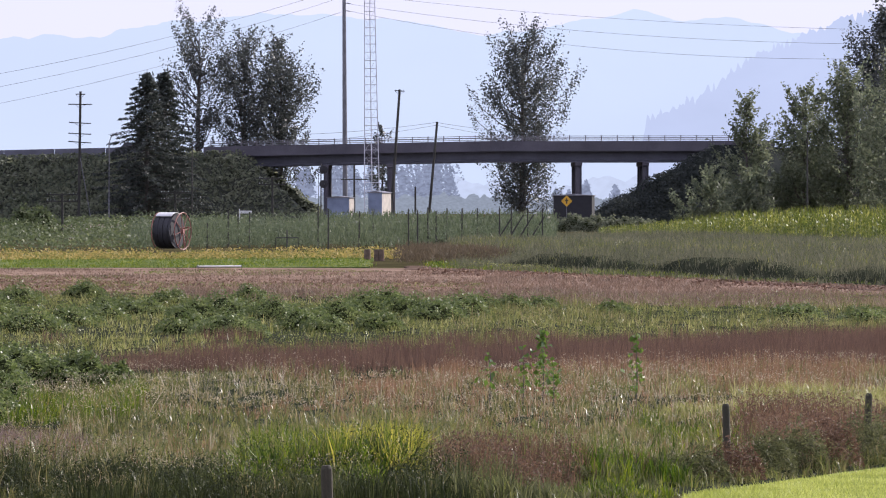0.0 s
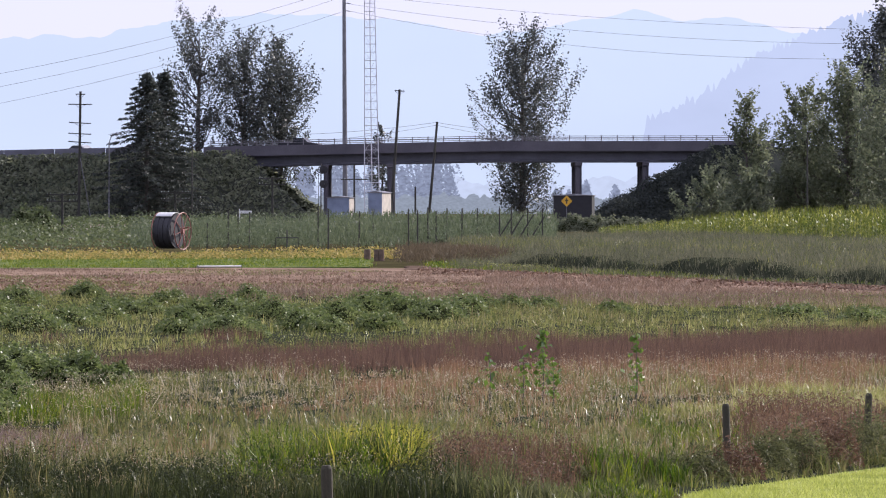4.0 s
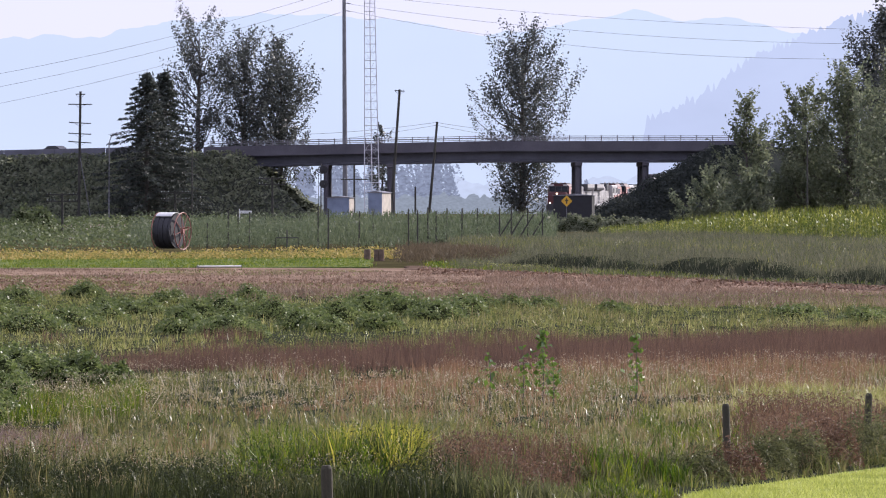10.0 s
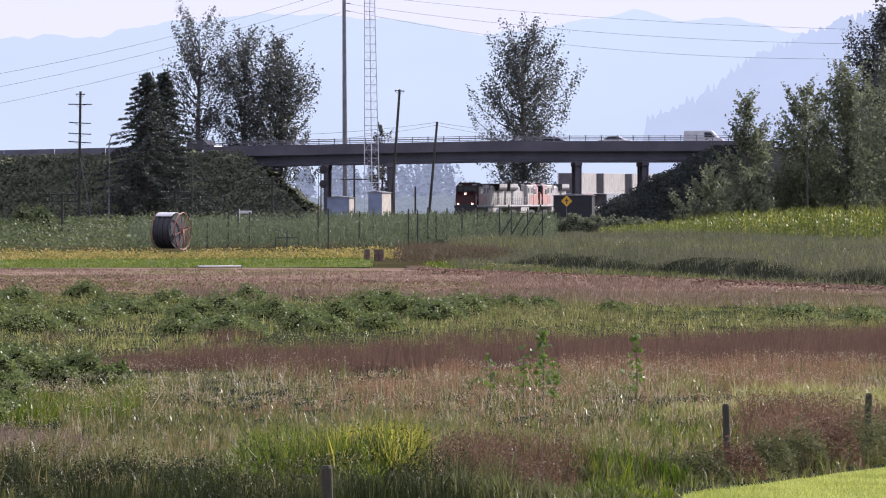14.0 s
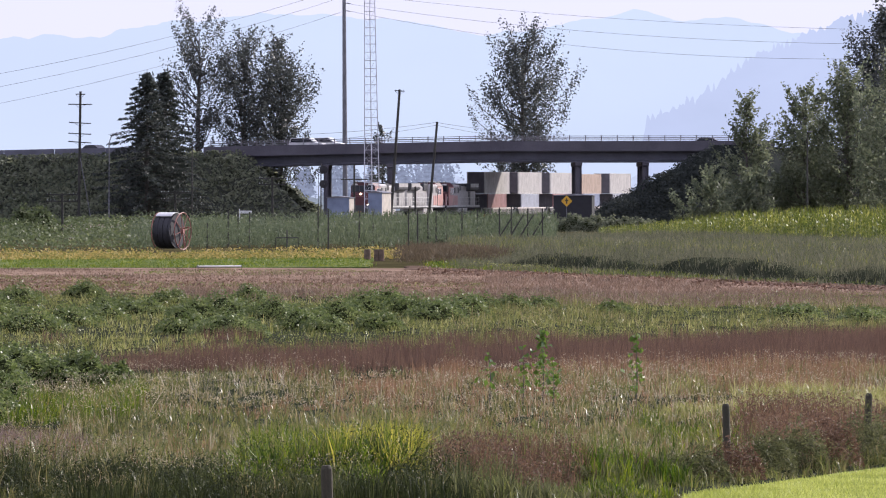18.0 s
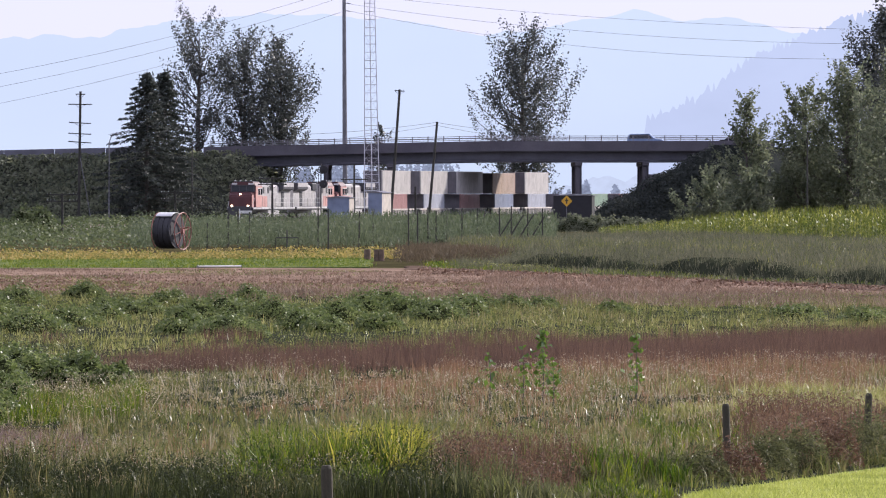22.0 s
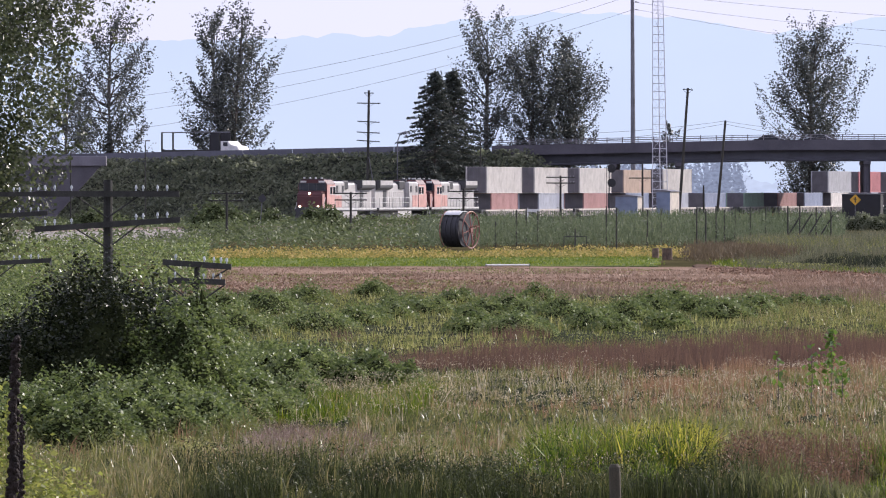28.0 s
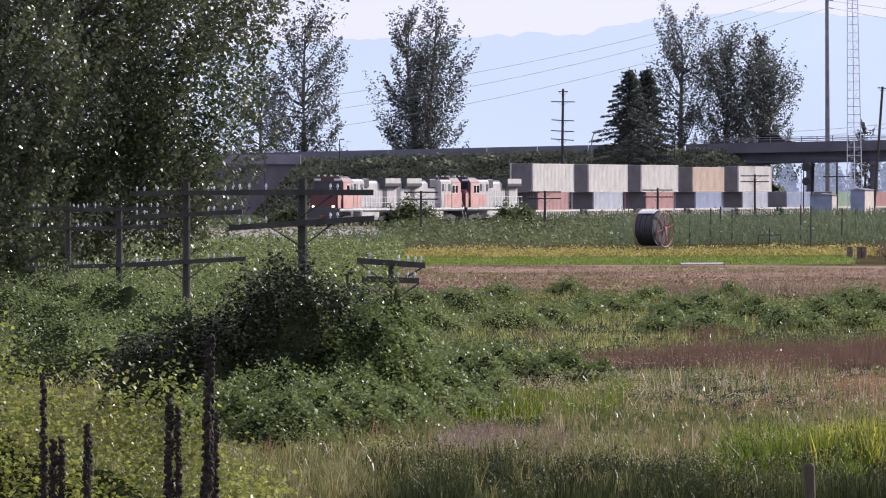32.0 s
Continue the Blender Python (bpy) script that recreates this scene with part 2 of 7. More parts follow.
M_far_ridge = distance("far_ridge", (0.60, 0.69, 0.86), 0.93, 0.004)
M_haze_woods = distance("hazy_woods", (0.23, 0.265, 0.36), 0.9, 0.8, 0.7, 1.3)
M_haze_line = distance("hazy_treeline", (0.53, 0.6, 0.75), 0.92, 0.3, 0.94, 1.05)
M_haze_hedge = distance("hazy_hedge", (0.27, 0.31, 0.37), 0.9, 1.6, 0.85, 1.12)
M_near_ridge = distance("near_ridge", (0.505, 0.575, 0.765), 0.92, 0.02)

# ---- mesh helpers ----
def link(name, verts, faces, mat, parent=None, label=""):
    me = bpy.data.meshes.new(name)
    me.from_pydata(verts, [], faces)
    me.update()
    me.materials.append(mat)
    ob = new(name, me)
    ob.parent = parent
    return tagged(ob, label)


def part(name, bm, mat, parent=None, label="", smooth=False):
    me = bpy.data.meshes.new(name)
    bm.normal_update()
    bm.to_mesh(me)
    bm.free()
    me.materials.append(mat)
    if smooth:
        me.polygons.foreach_set("use_smooth", [True] * len(me.polygons))
    ob = new(name, me)
    ob.parent = parent
    return tagged(ob, label)


def thing(name, m, label, category, group="", kind=""):
    ob = new(name)
    ob.matrix_basis = m
    ob.empty_display_size = 0.2
    return tagged(ob, label, category, group, kind)


def box(bm, x0, x1, y0, y1, z0, z1, bevel=0.0):
    m = Matrix.LocRotScale(((x0 + x1) / 2, (y0 + y1) / 2, (z0 + z1) / 2), None, (abs(x1 - x0), abs(y1 - y0), abs(z1 - z0)))
    vs = bmesh.ops.create_cube(bm, size=1, matrix=m)["verts"]
    if bevel:
        es = list({e for v in vs for e in v.link_edges})
        bmesh.ops.bevel(bm, geom=es, offset=bevel, segments=1, affect="EDGES")
    return bm


def prism(bm, outline, a, b, axis=0):
    """A plate of that outline (pairs in the two other axes), from a to b along an axis."""
    def at(p, q):
        return {0: (q, p[0], p[1]), 1: (p[0], q, p[1]), 2: (p[0], p[1], q)}[axis]
    lo, hi = [bm.verts.new(at(p, a)) for p in outline], [bm.verts.new(at(p, b)) for p in outline]
    bm.faces.new(lo), bm.faces.new(hi[::-1])
    n = len(outline)
    for i in range(n):
        bm.faces.new((lo[i], hi[i], hi[(i + 1) % n], lo[(i + 1) % n]))
    bmesh.ops.recalc_face_normals(bm, faces=bm.faces)
    return bm


def rod(bm, a, b, r0, r1=None, sides=8):
    a, b = Vector(a), Vector(b)
    d = b - a
    m = Matrix.Translation((a + b) / 2) @ d.to_track_quat("Z", "Y").to_matrix().to_4x4()
    bmesh.ops.create_cone(bm, cap_ends=True, segments=sides, radius1=r0, radius2=r0 if r1 is None else r1, depth=d.length, matrix=m)
    return bm


def tube(bm, points, radii, sides=6):
    """A round limb along points, tapering."""
    rings = []
    for i, p in enumerate(points):
        p = Vector(p)
        d = Vector(points[min(i + 1, len(points) - 1)]) - Vector(points[max(i - 1, 0)])
        q = d.to_track_quat("Z", "Y")
        rings.append([bm.verts.new(p + q @ Vector((radii[i] * math.cos(6.2832 * k / sides), radii[i] * math.sin(6.2832 * k / sides), 0))) for k in range(sides)])
    for r, s in zip(rings, rings[1:]):
        for k in range(sides):
            bm.faces.new((r[k], r[(k + 1) % sides], s[(k + 1) % sides], s[k]))
    bm.faces.new(rings[-1])
    return bm


def bulk(name, verts, loops_per_face, mat, parent=None, label="", tris=None):
    """One mesh out of arrays: verts (n, 3), faces as rows of vertex indices of equal length."""
    me = bpy.data.meshes.new(name)
    faces = np.asarray(loops_per_face, dtype=np.int32)
    n, k = faces.shape
    me.vertices.add(len(verts))
    me.vertices.foreach_set("co", np.asarray(verts, dtype=np.float32).ravel())
    me.loops.add(n * k)
    me.loops.foreach_set("vertex_index", faces.ravel())
    me.polygons.add(n)
    me.polygons.foreach_set("loop_start", np.arange(0, n * k, k, dtype=np.int32))
    me.update(calc_edges=True)
    me.materials.append(mat)
    ob = new(name, me)
    ob.parent = parent
    return tagged(ob, label)


def leaf_arrays(centres, size, rng, flat=0.3, long=1.5):
    """Rhombic leaves, folded a little along the rib, turned at random about the centres."""
    n = len(centres)
    nrm = rng.normal(size=(n, 3))
    nrm[:, 2] = np.abs(nrm[:, 2]) + flat
    nrm /= np.linalg.norm(nrm, axis=1)[:, None]
    a = np.cross(nrm, rng.normal(size=(n, 3)))
    a /= np.linalg.norm(a, axis=1)[:, None] + 1e-9
    b = np.cross(nrm, a)
    s = (size * rng.uniform(0.6, 1.35, n))[:, None]
    v = np.empty((n, 4, 3))
    v[:, 0], v[:, 2] = centres - a * s * long * 0.5, centres + a * s * long * 0.5
    v[:, 1], v[:, 3] = centres + b * s * 0.5 + nrm * s * 0.15, centres - b * s * 0.5 + nrm * s * 0.15
    return v.reshape(-1, 3), np.arange(4 * n).reshape(n, 4)


def blades(name, pts, h, w, rng, mat, lean=0.35, parent=None, label=""):
    """Grass: each blade leaning, tapering to a tip; pts (n, 3) feet, h and w arrays or numbers."""
    n = len(pts)
    h, w = np.broadcast_to(h, n), np.broadcast_to(w, n)
    az, tip = rng.uniform(0, 6.283, n), rng.uniform(0, 6.283, n)
    side = np.stack([np.cos(az), np.sin(az), np.zeros(n)], 1) * (w / 2)[:, None]
    bend = np.stack([np.cos(tip), np.sin(tip), np.zeros(n)], 1) * (h * lean * rng.uniform(0.1, 1, n))[:, None]
    up = np.zeros((n, 3))
    up[:, 2] = h
    v = np.empty((n, 3, 3))
    v[:, 0], v[:, 1], v[:, 2] = pts - side * 1.25, pts + side * 1.25, pts + up + bend
    return bulk(name, v.reshape(-1, 3), np.arange(3 * n).reshape(n, 3), mat, parent, label)


def ball(rng, n):
    """n points spread evenly through a unit ball."""
    d = rng.normal(size=(n, 3))
    d /= np.linalg.norm(d, axis=1)[:, None]
    return d * (rng.random(n) ** 0.4)[:, None]


def scatter(rng, n, corners):
    """n points over a four-cornered field, corners in order round it, as (x, y)."""
    a, b, c, d = [np.array(p, dtype=float) for p in corners]
    u, v = rng.random(n)[:, None], rng.random(n)[:, None]
    return (a * (1 - u) + b * u) * (1 - v) + (d * (1 - u) + c * u) * v


def lumps(x, y, scale, seed=0.0):
    """Smooth height noise, -1 to 1, for arrays of places."""
    x, y = x / scale, y / scale
    s = seed * 1.7
    return (np.sin(1.3 * x + 0.7 * y + s) + np.sin(-0.8 * x + 1.9 * y + 2.1 * s) + np.sin(2.3 * x - 1.1 * y + 0.6 + s) * 0.7 + np.sin(3.9 * x + 3.1 * y + 3 * s) * 0.4) / 3.1

# ---- the land ----
def ground_z(x, y):
    """Height of the ground: a flat field, and the bank on which the tripod stands."""
    return 3.1 * np.clip(1 - (np.hypot(x, y) - 6) / 60.0, 0, 1) ** 1.3


def land():
    xs = np.concatenate([np.linspace(-4000, -320, 12), np.linspace(-300, 300, 121), np.linspace(320, 4000, 12)])
    ys = np.concatenate([np.linspace(-900, -60, 8), np.linspace(-50, 300, 71), np.linspace(310, 1200, 60), np.linspace(1300, 4900, 14)])
    gx, gy = np.meshgrid(xs, ys)
    gz = ground_z(gx, gy) + 0.12 * lumps(gx, gy, 6.0) * np.clip(2 - gy / 220, 0, 1) - 0.05
    w, n = len(xs), len(xs) * len(ys)
    idx = np.arange(n).reshape(len(ys), w)
    f = np.stack([idx[:-1, :-1], idx[:-1, 1:], idx[1:, 1:], idx[1:, :-1]], -1).reshape(-1, 4)
    ob = bulk("ground", np.stack([gx.ravel(), gy.ravel(), gz.ravel()], 1), f, M_ground)
    tagged(ob, "rough field ground under dry grass", "ground", kind="structure")


land()


def patch(name, corners, z, mat, label, category="ground", broken=1.0):
    """A field: a thin slab with a broken edge."""
    bm = bmesh.new()
    pts = []
    for (ax, ay), (bx, by) in zip(corners, corners[1:] + corners[:1]):
        for i in range(8):
            k = i / 8
            pts.append((ax + (bx - ax) * k + random.uniform(-0.3, 0.3) * broken, ay + (by - ay) * k + random.uniform(-1.2, 1.2) * broken))
    prism(bm, pts, -0.1, z, 2)
    return tagged(part(name, bm, mat), label, category, kind="structure")


patch("soil_field", [(-25.19, 330.06), (-7.25, 319.29), (5.4, 312.5), (19.84, 296.72), (22.58, 337.64), (7.3, 422.66), (-16.6, 428.83), (-30.91, 422.66)], 0.03, M_soil, "dry pinkish-brown stubble and soil of a field", "field")
patch("ploughed_strip", [(-2.15, 419.64), (9.9, 391.67), (21.59, 322.8), (22.84, 341.57), (11.95, 407.99), (-2.24, 438.43)], 0.06, M_dark_soil, "dark freshly ploughed strip of soil", "field")
patch("grass_strip", [(-32.49, 425.72), (-4.63, 431.99), (-4.94, 497.88), (-37.37, 489.58)], 0.035, M_short_grass, "short bright green grass strip", "grass strip")
patch("lawn", [(3.28, 103.62), (7.59, 103.62), (9.01, 122.91), (7.34, 118.21), (3.81, 108.0)], 0.07, M_lawn_ground, "sunlit mown grass beside a fence", "lawn", 0.08)

# the highway: an embankment to both sides of the bridge, its crown line as (x, y, z)
ROAD_LINE = [(-900.0, 1350.0, 8.6), (-168.39, 1010.0, 9.06), (-129.41, 990.0, 9.21), (-93.72, 965.0, 9.49), (-58.96, 940.0, 10.11), (-28.2, 918.0, 10.65), (4.79, 908.0, 11.27), (35.07, 902.0, 11.27), (79.91, 895.0, 11.07), (900.0, 700.0, 11.0)]
ROAD_WIDTH = 30.0


def road_at(x):
    for (ax, ay, az), (bx, by, bz) in zip(ROAD_LINE, ROAD_LINE[1:]):
        if x <= bx:
            break
    k = (x - ax) / (bx - ax)
    return ay + (by - ay) * k, az + (bz - az) * k


def embankment(name, x0, x1, toe0, toe1, foot):
    """Road fill with sloping sides; toe0, toe1: how far its ends run out past x0 and x1 at the foot; foot: how far its side runs out."""
    n = 60
    verts, faces = [], []
    mid = max(x0, min(x1, ROAD_LINE[1][0])) if x0 < ROAD_LINE[1][0] else min(x1, ROAD_LINE[-2][0])
    xs = sorted(set([x0 + (mid - x0) * i / 10 for i in range(10)] + [mid + (x1 - mid) * i / 50 for i in range(51)])) if x0 < ROAD_LINE[1][0] else sorted(set([x0 + (mid - x0) * i / 50 for i in range(50)] + [mid + (x1 - mid) * i / 10 for i in range(11)]))
    for i, x in enumerate(xs):
        y, z = road_at(x)
        z -= 1.25
        k = i / n
        out = -toe0 * max(0, 1 - (x - x0) / 9.0) + toe1 * max(0, 1 - (x1 - x) / 9.0)
        row = [(-foot, 0.0), (-foot * 0.66, 0.36), (-foot * 0.3, 0.72), (-1.0, 0.985), (0.5, 1.0), (ROAD_WIDTH - 0.5, 1.0), (ROAD_WIDTH + 14, 0.0)]
        for dy, up in row:
            jit = 0.45 * lumps(np.array([x]), np.array([y + dy]), 3.0, 2)[0] if 0 < up < 0.98 else 0
            verts.append((x + out * (1 - up) + jit, y + dy, -0.2 + (z + 0.2) * up + jit))
    w = 7
    for i in range(n):
        for j in range(w - 1):
            a = i * w + j
            faces.append((a, a + w, a + w + 1, a + 1))
    faces.append(tuple(range(w)))
    faces.append(tuple(range(n * w, n * w + w))[::-1])
    ob = link(name, verts, faces, M_bank)
    return tagged(ob, "steep road embankment overgrown with ivy and brambles", "embankment", kind="structure")


BRIDGE_X0, BRIDGE_X1 = -25.21, 34.24
embankment("embankment_west", ROAD_LINE[0][0], BRIDGE_X0 - 1.0, 0, 11.0, 17.0)
embankment("embankment_east", BRIDGE_X1 + 1.0, ROAD_LINE[-1][0], 19.0, 0, 15.0)


def ridge(name, line, y, mat, rough, seed, label, spike=0.3):
    """A range of hills: a rising slope whose crest follows the line of (x, z)."""
    rng = np.random.default_rng(seed)
    verts, faces = [], []
    xs = np.linspace(line[0][0], line[-1][0], 420)
    zs = np.interp(xs, [p[0] for p in line], [p[1] for p in line])
    zs = zs + np.interp(np.arange(420), np.arange(0, 421, 3), rng.normal(0, rough, 141)) + rng.normal(0, rough * spike, 420)
    for i, (x, z) in enumerate(zip(xs, zs)):
        verts += [(x, y - 60, -5), (x, y - 20, z * 0.62), (x, y, z), (x, y + 120, -5)]
    for i in range(419):
        for j in range(3):
            a = i * 4 + j
            faces.append((a, a + 4, a + 5, a + 1))
    tagged(link(name, verts, faces, mat), label, "mountains", kind="structure")


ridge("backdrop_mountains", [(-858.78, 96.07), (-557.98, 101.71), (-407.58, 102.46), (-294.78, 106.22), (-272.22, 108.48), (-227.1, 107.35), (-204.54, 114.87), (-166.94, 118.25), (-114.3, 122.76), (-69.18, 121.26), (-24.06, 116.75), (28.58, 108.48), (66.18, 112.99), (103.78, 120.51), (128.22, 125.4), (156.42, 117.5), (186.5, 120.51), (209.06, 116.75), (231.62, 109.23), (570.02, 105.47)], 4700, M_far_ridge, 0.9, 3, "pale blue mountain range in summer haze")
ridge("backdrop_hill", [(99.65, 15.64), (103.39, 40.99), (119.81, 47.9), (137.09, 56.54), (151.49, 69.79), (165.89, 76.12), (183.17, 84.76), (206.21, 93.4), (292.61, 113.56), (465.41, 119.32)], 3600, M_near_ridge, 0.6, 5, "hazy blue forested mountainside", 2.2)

# the railway: a low ballast bed with two rails, seen along its length
TRACK_DIR = Vector((-math.sin(radians(12.0)), -math.cos(radians(12.0)), 0))
TRACK_SIDE = Vector((math.cos(radians(12.0)), -math.sin(radians(12.0)), 0))
RAIL_Z = 1.2


def track_point(y, off=0.0):
    """A place on the railway's centre line at that distance, moved sideways by off."""
    return Vector((0.21248 * y - 190.57, y, 0)) + TRACK_SIDE * (off - 1.5)


def strip_along(name, profile, y0, y1, mat, label, category):
    """A body of that cross-section (off, z) along the railway."""
    a, b = track_point(y0), track_point(y1)
    verts = [(*(p + TRACK_SIDE * o).xy, z) for p in (a, b) for o, z in profile]
    n = len(profile)
    faces = [(i, i + 1, n + i + 1, n + i) for i in range(n - 1)] + [tuple(range(n))[::-1], tuple(range(n, 2 * n))]
    return tagged(link(name, verts, faces, mat), label, category, kind="structure")


strip_along("railway_bed", [(-5.5, -0.1), (-2.4, 0.95), (2.4, 0.95), (5.0, 0.0), (5.2, -0.1)], 430, 1500, M_ballast, "grey stone ballast bed of the railway", "railway")
for off in (-0.7525, 0.7525):
    strip_along("rail", [(off - 0.07, 1.0), (off - 0.035, 1.06), (off - 0.036, RAIL_Z), (off + 0.036, RAIL_Z), (off + 0.035, 1.06), (off + 0.07, 1.0)], 430, 1500, M_rail_steel, "worn steel rail of the track", "rail")

# ---- the highway bridge ----
def along_road(name, x0, x1, section, mat, parent, steps=12, label=""):
    """A body of cross-section (back from the near edge, above the deck) that follows the road."""
    verts, faces, n = [], [], len(section)
    for i in range(steps + 1):
        x = x0 + (x1 - x0) * i / steps
        y, z = road_at(x)
        verts += [(x, y + dy, z + dz) for dy, dz in section]
    for i in range(steps):
        for j in range(n):
            a, b = i * n + j, i * n + (j + 1) % n
            faces.append((a, b, b + n, a + n))
    faces += [tuple(range(n))[::-1], tuple(range(steps * n, steps * n + n))]
    return link(name, verts, faces, mat, parent, label)


def rect(a, b, c, d):
    return [(a, c), (a, d), (b, d), (b, c)]


def bridge():
    b = thing("highway_bridge", Matrix(), "long grey highway overpass on slender piers above the railway", "bridge")
    x0, x1 = BRIDGE_X0 - 6, BRIDGE_X1 + 8
    for k, back in enumerate((0.0, 16.0)):
        along_road("deck", x0, x1, rect(back + 0.12, back + 13.5, -1.35, -1.0), M_asphalt, b)
        along_road("fascia", x0, x1, [(back - 0.35, -1.5), (back - 0.35, -0.18), (back + 0.1, -0.18), (back + 0.1, -1.5)], M_concrete, b, label="concrete edge beam")
        for i, dy in enumerate((0.9, 4.2, 8.4, 12.3)):
            along_road("girder", x0, x1, [(back + dy, -2.85), (back + dy, -2.7), (back + dy + 0.25, -2.6), (back + dy + 0.25, -1.36), (back + dy + 0.55, -1.36), (back + dy + 0.55, -2.6), (back + dy + 0.8, -2.7), (back + dy + 0.8, -2.85)], M_girder, b, label="deep dark girder")
    for back in (-0.15, 29.3):
        for dz in (0.14, 0.42):
            along_road("rail_bar", x0, x1, rect(back, back + 0.08, dz, dz + 0.07), M_rail_metal, b, label="metal guard rail")
        n = int((x1 - x0) / 2.02) if back < 0 else 0
        post = None
        for i in range(n):
            x = x0 + 1 + 2.02 * i
            y, z = road_at(x)
            if post is None:
                post = part("rail_post", box(bmesh.new(), -0.06, 0.06, -0.07, 0.07, 0, 0.76), M_rail_metal, b)
                ob = post
            else:
                ob = new("rail_post", post.data)
                ob.parent = b
            ob.location = (x, y + back + 0.05, z - 0.2)
    for x, r in ((-15.14, 0.34), (-6.79, 0.45), (17.38, 0.44), (25.96, 0.4)):
        y, z = road_at(x)
        for back in (1.2, 9.5, 17.2, 25.5):
            c = part("pier_column", rod(bmesh.new(), (x, y + back, -0.3), (x, y + back, z - 3.35), r, r, 14), M_concrete, b, smooth=False)
        part("pier_cap", box(bmesh.new(), x - r * 1.1, x + r * 1.1, y + 0.5, y + 29, z - 3.4, z - 2.86, 0.08), M_concrete, b, "concrete cross beam on the columns")
    for x, s in ((BRIDGE_X0 - 5.5, 1), (BRIDGE_X1 + 7.5, -1)):
        y, z = road_at(x)
        part("abutment", box(bmesh.new(), x - 0.6, x + 0.6, y + 0.3, y + 29.5, 2.0, z - 2.9), M_concrete, b, "plain concrete end wall")
    return b


bridge()
road = along_road("highway_road", ROAD_LINE[0][0], BRIDGE_X0 - 6, rect(0.45, ROAD_WIDTH - 0.3, -1.35, -1.0), M_asphalt, None, 20)
tagged(road, "asphalt highway on the embankment", "road", kind="structure")
road = along_road("highway_road_east", BRIDGE_X1 + 8, ROAD_LINE[-1][0], rect(0.45, ROAD_WIDTH - 0.3, -1.35, -1.0), M_asphalt, None, 8)
tagged(road, "asphalt highway beyond the bridge", "road", kind="structure")

barrier = thing("roadside_barrier", Matrix(), "long low dark concrete barrier beside the highway", "barrier")
for i in range(30):
    xa, xb = ROAD_LINE[1][0] - 30 + 7.0 * i, ROAD_LINE[1][0] - 30 + 7.0 * i + 6.94
    if xb > BRIDGE_X0 - 6:
        break
    along_road("barrier_block", xa, xb, [(0.0, -1.3), (0.1, -0.6), (0.15, 0.0), (0.32, 0.0), (0.37, -0.6), (0.43, -1.3)], M_girder, barrier, 1)


def west_bridge():
    """The concrete flank of a second span where the road leaves the embankment."""
    b = thing("road_bridge", Matrix(), "plain concrete flank of a second highway bridge behind trees", "bridge")
    y = 938.0
    xa, xb, xc, z = -83.97, -90.72, -111.36, 7.85
    part("wall", prism(bmesh.new(), [(xa, z), (xb, 0.2), (xc, 0.2), (xc, z)], y, y + 0.6, 1), M_concrete, b, "shaded concrete wall")
    part("edge_beam", box(bmesh.new(), xc, xa + 0.8, y - 0.3, y + 0.6, z, z + 1.3, 0.04), M_rail_metal_dull, b, "paler concrete edge beam")
    for i in range(12):
        x = xc + (xb - xc) * (i + 0.5) / 12
        part("panel_rib", box(bmesh.new(), x - 0.12, x + 0.12, y - 0.12, y, 0.3, z - 0.1, 0.02), M_concrete, b)


M_rail_metal_dull = surface("pale_concrete", (0.22, 0.21, 0.24), (0.15, 0.14, 0.165), 0.4, 6.0, 0.85, 0, 0.2)
west_bridge()

